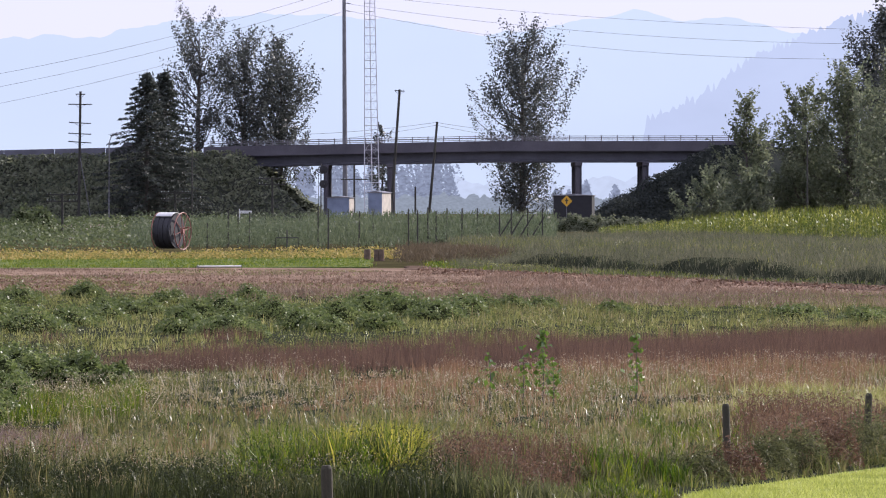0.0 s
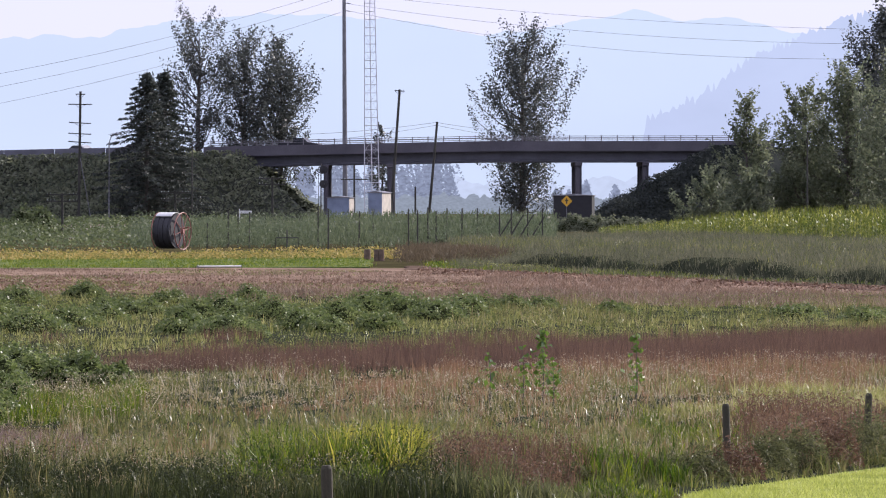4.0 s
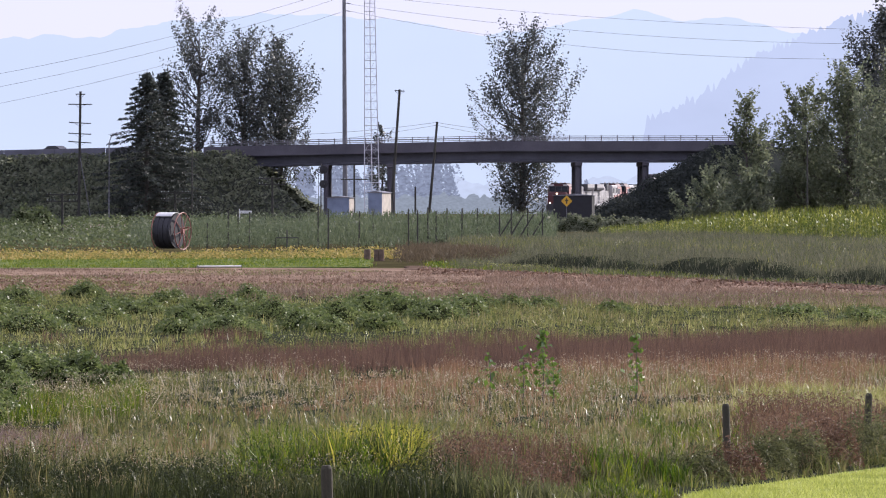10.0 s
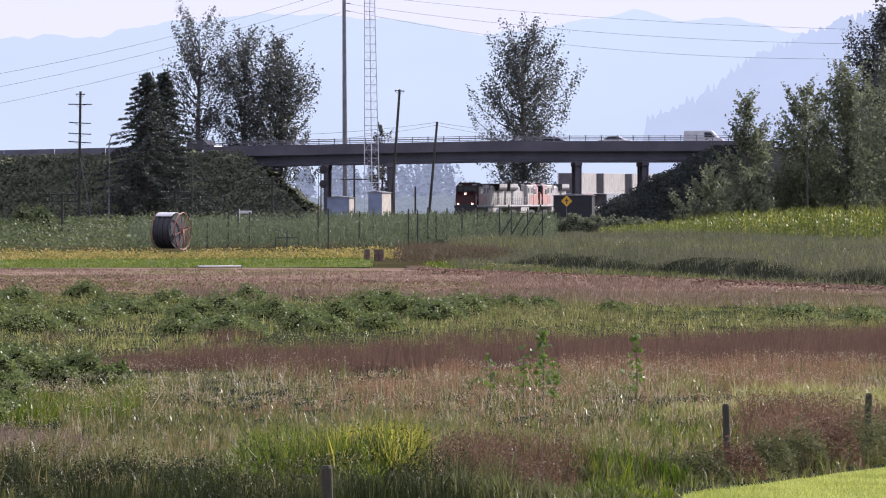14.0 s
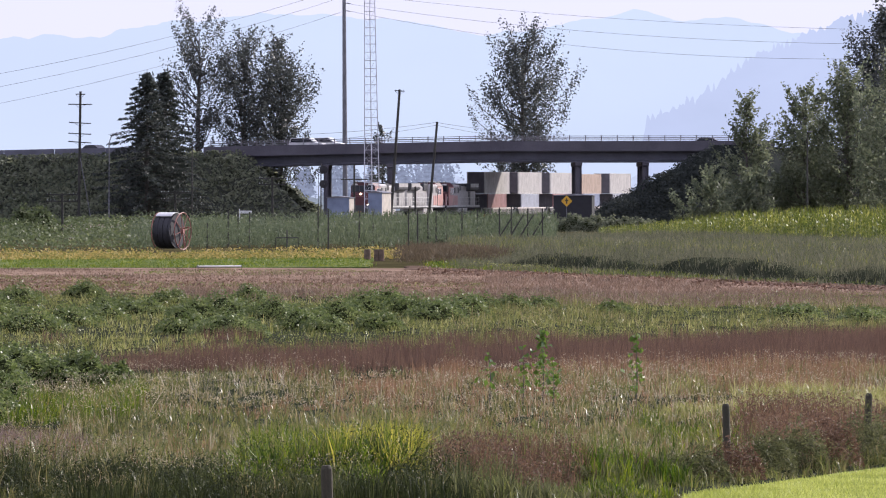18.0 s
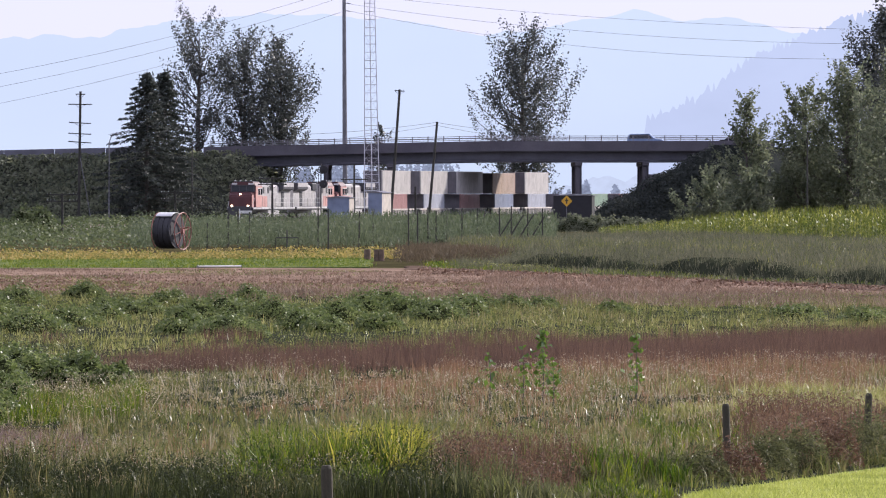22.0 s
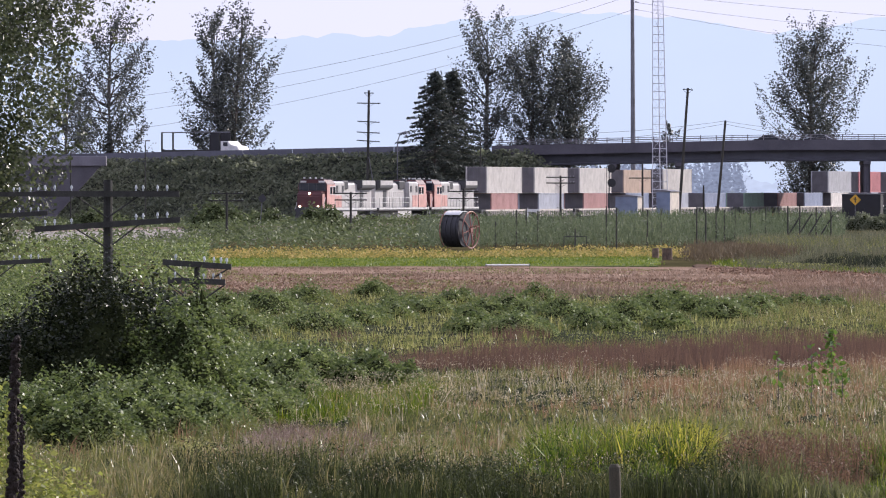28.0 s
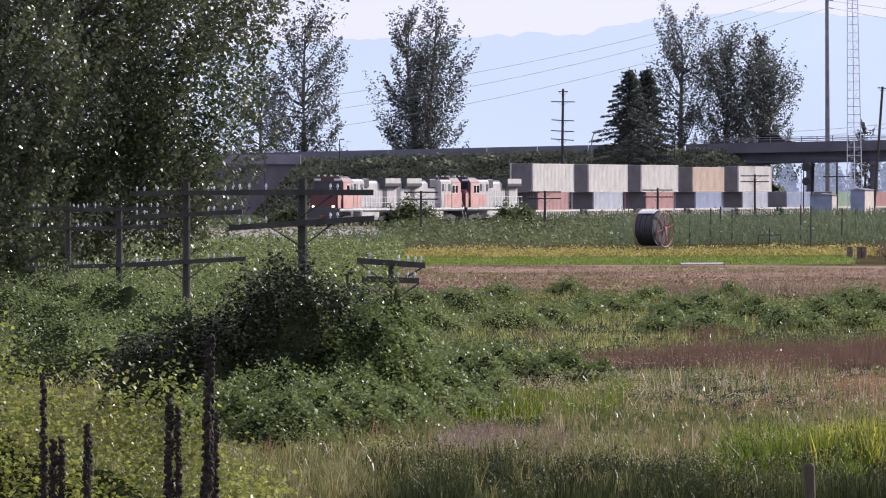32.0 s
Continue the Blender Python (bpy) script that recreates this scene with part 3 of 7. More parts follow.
# ---- trees and bushes ----
def leafy(name, base, height, profile, clumps, per, leaf, mat, seed, label, bare=0.12, lean=0.0, trunk_r=0.35, spread=0.075, category="tree", limb_share=4, dense=1.65, fine=0.84):
    """A broad-leaved tree: tapered trunk, limbs to the clumps of leaves; profile: (share of the height, radius in metres)."""
    rng = np.random.default_rng(seed)
    t = thing(name, Matrix.Translation(base), label, category)
    clumps, per = int(clumps * 0.6), int(per * 1.6)
    zs = rng.uniform(bare, 1.0, clumps * 3)
    rad = np.interp(zs, [p[0] for p in profile], [p[1] for p in profile])
    keep = rng.random(len(zs)) < rad / rad.max() + 0.08
    zs, rad = zs[keep][:clumps], rad[keep][:clumps]
    az = rng.uniform(0, 6.283, len(zs))
    lobes = 0.78 + 0.36 * np.sin(3 * az + 9 * zs + seed) * np.sin(17 * zs + 2 * az + seed)
    r = rad * lobes * np.sqrt(rng.uniform(0.06, 1.0, len(zs)))
    cen = np.stack([r * np.cos(az) + lean * zs * height, r * np.sin(az), zs * height], 1)
    size = np.clip(height * spread * rng.uniform(0.6, 1.4, len(zs)), 0.4, 2.6)
    per = int(per * dense)
    axis = np.stack([0.5 * np.cos(az), 0.5 * np.sin(az), np.full(len(zs), 0.85)], 1) + rng.normal(0, 0.12, (len(zs), 3))
    axis /= np.linalg.norm(axis, axis=1)[:, None]
    across = np.cross(axis, np.array([0.3, -0.9, 0.1]))
    across /= np.linalg.norm(across, axis=1)[:, None]
    aside = np.cross(axis, across)
    q = ball(rng, len(cen) * per)
    big = np.repeat(size, per)[:, None]
    taper = 0.42 - 0.2 * q[:, 2:3]
    pts = np.repeat(cen, per, 0) + np.repeat(axis, per, 0) * q[:, 2:3] * big * 1.6 + (np.repeat(across, per, 0) * q[:, 0:1] + np.repeat(aside, per, 0) * q[:, 1:2]) * big * taper
    pts[:, 2] = np.maximum(pts[:, 2], 0.4)
    v, f = leaf_arrays(pts, leaf * fine, rng)
    bulk("crown", v, f, mat, t)
    bm = bmesh.new()
    top = 0.93 * height
    line = [(lean * height * k + 0.12 * math.sin(7 * k + seed), 0.12 * math.cos(5 * k + seed) - 0.12, top * k) for k in (0, 0.15, 0.35, 0.55, 0.75, 1.0)]
    tube(bm, line, [trunk_r * k for k in (1.25, 1, 0.8, 0.58, 0.36, 0.08)], 8)
    for c in cen[::limb_share]:
        k = max(0.06, c[2] / height - rng.uniform(0.08, 0.2)) * height
        s = Vector((lean * k, 0, k))
        e = Vector(c)
        tube(bm, [s, s.lerp(e, 0.5) + Vector((0, 0, -0.04 * height * rng.random())), e], [trunk_r * 0.3, trunk_r * 0.18, trunk_r * 0.05], 5)
    part("trunk", bm, M_bark, t)
    return t


def spruce(name, base, height, radius, seed, label):
    rng = np.random.default_rng(seed)
    t = thing(name, Matrix.Translation(base), label, "tree")
    bm = bmesh.new()
    tube(bm, [(0, 0, 0), (0, 0, height * 0.5), (0, 0, height)], [0.32, 0.2, 0.03], 8)
    cen = []
    n = 210
    for i in range(n):
        k = (i + 0.5) / n
        z = height * (0.06 + 0.92 * k)
        rr = radius * (1 - k) ** 0.72 * (0.6 + 0.2 * math.sin(i * 0.9) + rng.uniform(-0.12, 0.22)) + 0.2
        a = i * 2.4 + rng.uniform(-0.4, 0.4)
        end = np.array([rr * math.cos(a), rr * math.sin(a), z - rr * 0.1])
        start = np.array([0, 0, z])
        tube(bm, [tuple(start), tuple((start + end) / 2 + np.array([0, 0, 0.1])), tuple(end)], [0.05, 0.035, 0.012], 4)
        m = int(44 + 90 * rr / radius)
        u = np.sqrt(rng.random(m))[:, None]
        w = rng.normal(size=(m, 3)) * np.array([0.42, 0.42, 0.15]) * (1.15 - u)
        cen.append(start + (end - start) * u + w - np.array([0, 0, 0.18]) * u)
    part("trunk", bm, M_bark, t)
    v, f = leaf_arrays(np.concatenate(cen), 0.19, rng, 0.6, 3.0)
    bulk("crown", v, f, M_leaf_spruce, t)
    return t


def bank_cover(name, x0, x1, n, leaf, foot, seed, toe0=0.0, toe1=0.0, mat=None, label="ivy and brambles covering the road embankment"):
    """Leaves over the near slope of the road fill, in swelling lumps."""
    rng = np.random.default_rng(seed)
    x, k = rng.uniform(x0, x1, n), rng.random(n) ** 0.9
    yz = np.array([road_at(v) for v in x])
    y = yz[:, 0] - 0.6 - (foot - 0.6) * (1 - k)
    base = -0.2 + (yz[:, 1] - 0.85 + 0.2) * k
    if toe0 or toe1:
        end = rng.random(n) < 0.1
        x[end] = x1 if toe1 else x0
        y[end] = yz[end, 0] + rng.uniform(-1, 1, end.sum()) * 0.5 * foot * (1 - k[end]) + rng.uniform(-2, 5, end.sum())
    out = -toe0 * np.maximum(0, 1 - (x - x0) / 9.0) + toe1 * np.maximum(0, 1 - (x1 - x) / 9.0)
    xx = x + out * (1 - k)
    lump = (0.5 + 0.6 * lumps(xx, base * 2.4, 1.9, seed) + 0.4 * lumps(xx, base * 2, 5.5, seed + 1)) * np.clip((1.02 - k) * 5, 0.08, 1)
    up = np.maximum(lump, 0.0) * rng.uniform(0.5, 1.0, n) + 0.12
    xx = xx + rng.normal(0, 0.45, n)
    v, f = leaf_arrays(np.stack([xx, y - up * 0.6, base + up * 0.75], 1), leaf, rng, 0.4)
    return tagged(bulk(name, v, f, mat or M_leaf_bank), label, "ivy", kind="stuff")


def bramble(name, base, rx, ry, h, n, leaf, mat, seed, label, category="bush", core=True, long=1.3, heart=0.93, steep=0.75):
    """A mound of brambles: leaves over a lumpy dome, canes below, a thicket shell inside with the inner shade put into
    its dark colour.
    """
    rng = np.random.default_rng(seed)
    t = thing(name, Matrix.Translation(base), label, category)
    a, u = rng.uniform(0, 6.283, n), np.sqrt(rng.random(n))
    x, y = rx * u * np.cos(a), ry * u * np.sin(a)
    dome = h * (1 - u ** 2.4) ** steep * (0.72 + 0.42 * lumps(x + seed * 3, y, max(rx, ry) * 0.16, seed))
    z = dome * rng.uniform(0.55, 1.0, n) ** 0.35 + rng.normal(0, 0.06 * h, n)
    v, f = leaf_arrays(np.stack([x, y, np.maximum(z, 0.03)], 1), leaf, rng, 0.7, long)
    bulk("leaves", v, f, mat, t)
    if not core:
        return t
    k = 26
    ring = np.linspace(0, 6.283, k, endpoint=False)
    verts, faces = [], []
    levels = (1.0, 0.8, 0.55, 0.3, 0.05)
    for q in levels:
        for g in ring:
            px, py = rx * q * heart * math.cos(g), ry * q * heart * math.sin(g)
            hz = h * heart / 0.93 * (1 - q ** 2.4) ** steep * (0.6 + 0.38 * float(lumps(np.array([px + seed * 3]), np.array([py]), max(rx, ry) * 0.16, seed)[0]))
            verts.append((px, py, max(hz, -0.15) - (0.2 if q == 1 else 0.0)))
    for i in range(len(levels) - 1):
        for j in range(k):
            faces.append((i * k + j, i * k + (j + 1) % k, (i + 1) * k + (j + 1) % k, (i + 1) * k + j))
    link("thicket", verts, faces, M_thicket_shade, t)
    return t


spruce("spruce_tree", (*(-37.43, 893.0), 0.0), 20.0, 9.6, 11, "dark green spruce tree in front of the embankment")
spruce("spruce_tree", (*(-35.46, 899.0), 0.0), 20.2, 8.6, 12, "slender dark spruce beside a larger one")
leafy("cottonwood_tree", (*(-32.66, 945.0), 4.0), 24.0, [(0, 1.0), (0.25, 2.2), (0.45, 4.2), (0.65, 5.8), (0.85, 5.6), (0.95, 3.4), (1, 1.4)], 225, 29, 0.259, M_leaf_far, 21, "tall airy cottonwood tree with open crown", trunk_r=0.42)
leafy("cottonwood_tree", (*(-26.75, 950.0), 4.0), 21.5, [(0, 2.2), (0.25, 4.5), (0.6, 5.6), (0.82, 4.4), (0.94, 2.6), (1, 1.0)], 315, 35, 0.259, M_leaf_far, 22, "dense cottonwood tree behind the highway", trunk_r=0.4)
leafy("cottonwood_tree", (*(-21.93, 955.0), 3.0), 22.0, [(0, 2.4), (0.2, 5.4), (0.45, 6.1), (0.75, 4.4), (0.92, 2.3), (1, 0.6)], 330, 35, 0.259, M_leaf_far, 23, "dense dark cottonwood tree behind the highway", trunk_r=0.4)
leafy("cottonwood_tree", (*(11.62, 1030.0), 0.0), 28.8, [(0, 3.7), (0.2, 6.3), (0.4, 6.8), (0.6, 8.5), (0.8, 6.3), (0.93, 3.7), (1, 1.1)], 495, 33, 0.281, M_leaf_far, 24, "large cottonwood tree rising behind the bridge", trunk_r=0.5, bare=0.05)
leafy("cottonwood_tree", (*(-70.5, 981.0), 4.0), 25.6, [(0, 1.6), (0.2, 4.0), (0.45, 6.0), (0.65, 4.2), (0.85, 2.6), (1, 0.5)], 190, 31, 0.281, M_leaf_far, 25, "tall forked cottonwood tree beyond the embankment", trunk_r=0.42, lean=-0.075)
leafy("cottonwood_tree", (*(-69.6, 979.0), 4.0), 27.0, [(0, 3.5), (0.12, 4.5), (0.3, 5.6), (0.5, 7.4), (0.7, 5.2), (0.9, 2.4), (1, 0.5)], 270, 31, 0.281, M_leaf_far, 46, "tall broad cottonwood tree beyond the embankment", trunk_r=0.5, lean=0.065)
leafy("cottonwood_tree", (*(-86.84, 985.0), 4.0), 25.5, [(0, 3.7), (0.2, 5.5), (0.5, 7.8), (0.75, 6.1), (0.92, 3.2), (1, 0.9)], 285, 29, 0.281, M_leaf_far, 26, "slender open cottonwood tree beyond the embankment", trunk_r=0.45)
leafy("cottonwood_tree", (*(-94.32, 1000.0), 3.0), 19.0, [(0, 3.0), (0.3, 5.1), (0.6, 5.1), (0.85, 2.9), (1, 0.7)], 165, 25, 0.259, M_leaf_far, 27, "open cottonwood tree with thin foliage", trunk_r=0.35)
leafy("willow_bush", (*(-70.3, 975.0), 5.0), 9.0, [(0, 3), (0.4, 4.5), (0.8, 2.6), (1, 0.5)], 90, 28, 0.3, M_leaf_far, 28, "dense bush at the foot of a tree", bare=0.03, trunk_r=0.15, spread=0.12, category="bush")
leafy("willow_bush", (*(-8.2, 960.0), 3.0), 10.2, [(0, 1), (0.4, 2.4), (0.8, 1.6), (1, 0.4)], 75, 17, 0.302, M_leaf_far, 29, "small tree top behind the bridge", trunk_r=0.15)
leafy("birch_tree", (*(37.01, 860.0), 0.0), 16.6, [(0, 2.5), (0.3, 4.2), (0.6, 3.4), (0.85, 2.0), (1, 0.4)], 210, 20, 0.302, M_leaf_birch, 31, "light green open birch tree before the bridge", trunk_r=0.25)
leafy("birch_tree", (*(43.59, 850.0), 0.0), 17.5, [(0, 3.5), (0.3, 5.0), (0.6, 5.0), (0.85, 3.2), (1, 0.8)], 360, 23, 0.302, M_leaf_birch, 32, "leafy light green tree before the bridge", trunk_r=0.3)
leafy("birch_tree", (*(48.4, 845.0), 0.0), 20.0, [(0, 4.0), (0.3, 5.6), (0.6, 5.4), (0.85, 3.6), (1, 0.8)], 420, 23, 0.302, M_leaf_birch, 33, "tall light green tree beside the embankment", trunk_r=0.35)
leafy("cottonwood_tree", (*(54.63, 880.0), 0.0), 27.5, [(0, 4.0), (0.3, 6.0), (0.6, 6.2), (0.85, 5.0), (1, 1.6)], 450, 34, 0.32, M_leaf_far, 34, "tall dark cottonwood tree behind lighter trees", trunk_r=0.5)
leafy("birch_tree", (*(53.52, 830.0), 0.0), 21.0, [(0, 4.0), (0.3, 5.6), (0.6, 5.6), (0.85, 3.6), (1, 0.8)], 330, 23, 0.302, M_leaf_birch, 35, "light green tree at the end of the row", trunk_r=0.35)
leafy("willow_bush", (*(32.51, 872.0), 0.0), 7.5, [(0, 4), (0.4, 5.0), (0.8, 3.0), (1, 0.5)], 135, 23, 0.302, M_leaf_birch, 36, "dense willow bush at the foot of the embankment", bare=0.03, trunk_r=0.12, spread=0.12, category="bush")
leafy("willow_bush", (*(37.81, 850.0), 0.0), 8.0, [(0, 4), (0.4, 5.2), (0.8, 3.4), (1, 0.5)], 135, 23, 0.302, M_leaf_birch, 37, "dense willow bush below the trees", bare=0.03, trunk_r=0.12, spread=0.12, category="bush")
# the large near tree whose leaves glitter
leafy("poplar_tree", (*(-37.0, 300.0), 0.0), 22.6, [(0, 4.5), (0.12, 8.6), (0.4, 12.8), (0.65, 13.1), (0.85, 9.1), (1, 2.1)], 1300, 54, 0.215, M_leaf_tree, 41, "large poplar tree with glittering dark leaves", bare=0.1, limb_share=16, trunk_r=0.4, spread=0.08, dense=2.3, fine=0.68)
leafy("poplar_tree", (*(-38.07, 286.0), 0.0), 14.8, [(0, 4), (0.3, 5.8), (0.7, 5), (1, 1.1)], 390, 47, 0.18, M_leaf_tree, 42, "dark poplar tree beside a larger one", bare=0.02, trunk_r=0.3)


def far_woods(name, d0, d1, spans, leaf, mat, seed, label):
    """Woods in the haze beyond the railway; spans: (bearing from, to, trees, least and greatest height)."""
    rng = np.random.default_rng(seed)
    pts = []
    for b0, b1, n, h0, h1 in spans:
        for _ in range(n):
            d, h = rng.uniform(d0, d1), rng.uniform(h0, h1)
            x, r = rng.uniform(b0, b1) * d / 1000, h * rng.uniform(0.14, 0.24)
            q = ball(rng, 420)
            lobe = 0.75 + 0.35 * np.sin(5 * q[:, 2] + 7 * q[:, 0] + d)
            pts.append(np.column_stack([x + q[:, 0] * r * lobe * (1.15 - 0.5 * q[:, 2]), d + q[:, 1] * r, h * 0.55 + q[:, 2] * h * 0.45]))
    v, f = leaf_arrays(np.concatenate(pts), leaf, rng, 0.2, 1.4)
    return tagged(bulk(name, v, f, mat), label, "woods", kind="structure")


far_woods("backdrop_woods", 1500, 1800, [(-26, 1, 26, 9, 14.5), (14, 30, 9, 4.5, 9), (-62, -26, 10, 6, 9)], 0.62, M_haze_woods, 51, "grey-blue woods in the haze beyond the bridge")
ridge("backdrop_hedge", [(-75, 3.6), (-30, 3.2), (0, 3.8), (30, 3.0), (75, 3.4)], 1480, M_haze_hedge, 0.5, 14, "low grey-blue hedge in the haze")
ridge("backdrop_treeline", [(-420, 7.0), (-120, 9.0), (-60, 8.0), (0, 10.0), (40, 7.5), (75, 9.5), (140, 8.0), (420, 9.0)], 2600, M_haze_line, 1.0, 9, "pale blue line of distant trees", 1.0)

bank_cover("bank_ivy", ROAD_LINE[1][0] + 20, BRIDGE_X0 - 1.0, 42000, 0.37, 17.0, 71, 0, 11.0)
bank_cover("bank_shaded_cover", BRIDGE_X1 + 1.0, ROAD_LINE[-2][0] - 40, 26000, 0.17, 15.0, 72, 19.0, 0, M_leaf_shaded_bank, "leaf cover on the embankment beside the bridge, coloured dark for shade")

# ---- vegetation of the fields ----
def vnoise(x, y, scale, seed):
    """Smooth value noise, 0 to 1, for arrays of places."""
    x, y = np.asarray(x) / scale + seed * 17.3, np.asarray(y) / scale - seed * 9.1
    xi, yi = np.floor(x), np.floor(y)
    u, v = x - xi, y - yi
    u, v = u * u * (3 - 2 * u), v * v * (3 - 2 * v)

    def at(a, b):
        k = np.sin(a * 127.1 + b * 311.7 + seed * 74.7) * 43758.5453
        return k - np.floor(k)
    return (at(xi, yi) * (1 - u) + at(xi + 1, yi) * u) * (1 - v) + (at(xi, yi + 1) * (1 - u) + at(xi + 1, yi + 1) * u) * v


def step(v, a, b):
    k = np.clip((v - a) / (b - a), 0, 1)
    return k * k * (3 - 2 * k)


def on_lawn(p):
    """Which of the places lie on the mown grass, past its edge."""
    (ax, ay), (bx, by) = (3.71, 107.6), (8.18, 119.6)
    return ((bx - ax) * (p[:, 1] - ay) - (by - ay) * (p[:, 0] - ax) < 0) & (p[:, 0] > ax - 0.3)


def past_lawn(x, y):
    """0 on the mown grass, rising to 1 some metres beyond its edge."""
    (ax, ay), (bx, by) = (3.71, 107.6), (8.18, 119.6)
    off = ((bx - ax) * (y - ay) - (by - ay) * (x - ax)) / math.hypot(bx - ax, by - ay)
    return np.maximum(step(off, 0.0, 0.9), step(ax - 0.3 - x, 0.0, 1.5))


def swell(x, y):
    """Tussocks and hollows of the wild growth, 0 to 1."""
    g = 0.5 * vnoise(x, y * 0.5, 2.8, 1) + 0.32 * vnoise(x, y * 0.6, 1.0, 2) + 0.18 * vnoise(x, y, 0.4, 3)
    return np.clip((g - 0.26) / 0.5, 0, 1)


def inside(v, a, b, edge):
    """1 between a and b, falling off smoothly past them."""
    return step(v, a - edge, a) * (1 - step(v, b, b + edge))


def stand_edges(b):
    """Near and far edge of the even stand of seeding grass, for a bearing in thousandths."""
    return np.interp(b, (-60, -40, -20, 0, 31, 62), (177, 177, 178, 179, 181, 183)), np.interp(b, (-60, -50, -40, -20, 0, 31, 62), (178, 181, 187, 191, 199, 209, 222))


def off_stand(region_top):
    """The growth outside the stand of seeding grass, nothing inside it."""
    def top(x, y):
        b = 1000 * x / y
        near, far = stand_edges(b)
        stand = step(y, near - 1, near + 1.5) * (1 - step(y, far + 0.5, far + 2.5)) * step(b, -56, -46)
        return region_top(x, y) * (1 - stand) - 0.2 * stand
    return top


def meadow_top(x, y):
    """Height of the meadow's growth: tussocks, an even stand of seeding grass, a lush belt along the fence, hollows."""
    g = swell(x, y)
    b = 1000 * x / y
    wave = 5 * vnoise(x, y * 0.3, 2.2, 31) - 2.5
    clump = step(vnoise(x, y * 0.5, 0.95, 5) + 0.4 * vnoise(x, y, 0.35, 6), 0.55, 0.72)
    low = 1 - step(y, 122, 140)
    top = (0.14 + 0.3 * g + 0.3 * clump * g) * low + (0.27 + 0.38 * g ** 1.2) * (1 - low)
    near, far = stand_edges(b)
    stand = step(y + wave * 0.5, near - 1.5, near + 2.5) * (1 - step(y, far, far + 3)) * step(b, -56, -40)
    top = top * (1 - stand) + stand * (0.62 + 0.2 * g)
    lush = step(y + 0.25 * wave, 108.6, 109.3) * (1 - step(y, 118, 120)) * inside(b + wave, -29, -6, 3)
    belt = inside(y + 0.4 * wave, 104, 112, 1.5) * (1 - step(b, 6, 14)) * (1 - lush)
    top = np.where(belt > 0.5, 0.16 + 0.2 * g + 0.42 * clump * (0.5 + 0.5 * g), top)
    top = np.maximum(top, lush * (0.66 + 0.24 * g))
    for b0, b1, y0, y1, k in ((-13, -3, 170, 176, 0.85), (-67, -54, 128, 139, 0.8), (-96, -84, 124, 128, 0.6)):
        top = top * (1 - k * inside(b + wave, b0, b1, 3) * inside(y, y0, y1, 3))
    top = top * (0.12 + 0.88 * past_lawn(x, y))
    return np.where(on_lawn(np.column_stack([np.ravel(x), np.ravel(y)])).reshape(np.shape(x)), -0.3, top) + ground_z(x, y)


def verge_line(x, y):
    """How far a place lies behind the edge of the ploughed strip."""
    px = 12500 * x / y
    return y - 58750 / (132 + px * 0.0485)


MOUNDS = [(8.0, 4.0, 1.75), (15.3, 4.1, 2.1), (22.2, 3.2, 1.6)]


def reed_top(x, y):
    """Height of the reed grass: heaped mounds at the front, an even stand behind."""
    back = verge_line(x, y)
    top = 0.1 + (0.45 + 0.55 * vnoise(x, y * 0.35, 4.0, 7) + 0.25 * vnoise(x, y, 1.2, 8)) * step(back, 16, 48)
    for cx, r, h in MOUNDS:
        k = h * (0.75 + 0.4 * vnoise(x, y, 1.6, cx)) * np.exp(-np.abs((x - cx * (1 + 0.002 * back)) / r) ** 3.5 - np.abs((back - 9) / 8.5) ** 8)
        top = np.maximum(top, k)
    return top * step(back, -0.6, 0.6) - 0.25 * (back < -1)


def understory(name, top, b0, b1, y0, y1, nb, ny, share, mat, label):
    """The dense lower growth under a meadow's tops: one rolling sheet, the shade down there put into its dark colour.
    """
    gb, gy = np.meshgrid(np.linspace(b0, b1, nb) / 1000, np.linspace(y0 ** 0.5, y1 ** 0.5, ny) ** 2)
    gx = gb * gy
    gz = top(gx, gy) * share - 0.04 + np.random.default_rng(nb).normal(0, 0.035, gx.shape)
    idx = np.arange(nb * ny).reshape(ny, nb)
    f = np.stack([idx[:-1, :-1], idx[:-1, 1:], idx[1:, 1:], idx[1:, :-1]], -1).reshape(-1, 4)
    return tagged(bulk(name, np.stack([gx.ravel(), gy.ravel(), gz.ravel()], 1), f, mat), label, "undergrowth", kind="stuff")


def feather(rng, n, corners):
    """Places over a field, thinning out in a wavering line towards its edges."""
    a, b, c, d = [np.array(q, dtype=float) for q in corners]
    u, v = rng.random(n), rng.random(n)
    p = (a * (1 - u)[:, None] + b * u[:, None]) * (1 - v)[:, None] + (d * (1 - u)[:, None] + c * u[:, None]) * v[:, None]
    edge = 6 * np.minimum(np.minimum(u, 1 - u), np.minimum(v, 1 - v)) + 1.1 * vnoise(p[:, 0], p[:, 1] * 0.4, 1.1, n * 0.01)
    return p[edge > rng.uniform(0.7, 1.3, n)]


def pick(p, patchy, scale, seed):
    if patchy is None:
        return p
    field = vnoise(p[:, 0], p[:, 1] * 0.35, scale, seed) + 0.45 * vnoise(p[:, 0], p[:, 1] * 0.6, scale * 0.3, seed + 1)
    return p[field > np.quantile(field, patchy)]


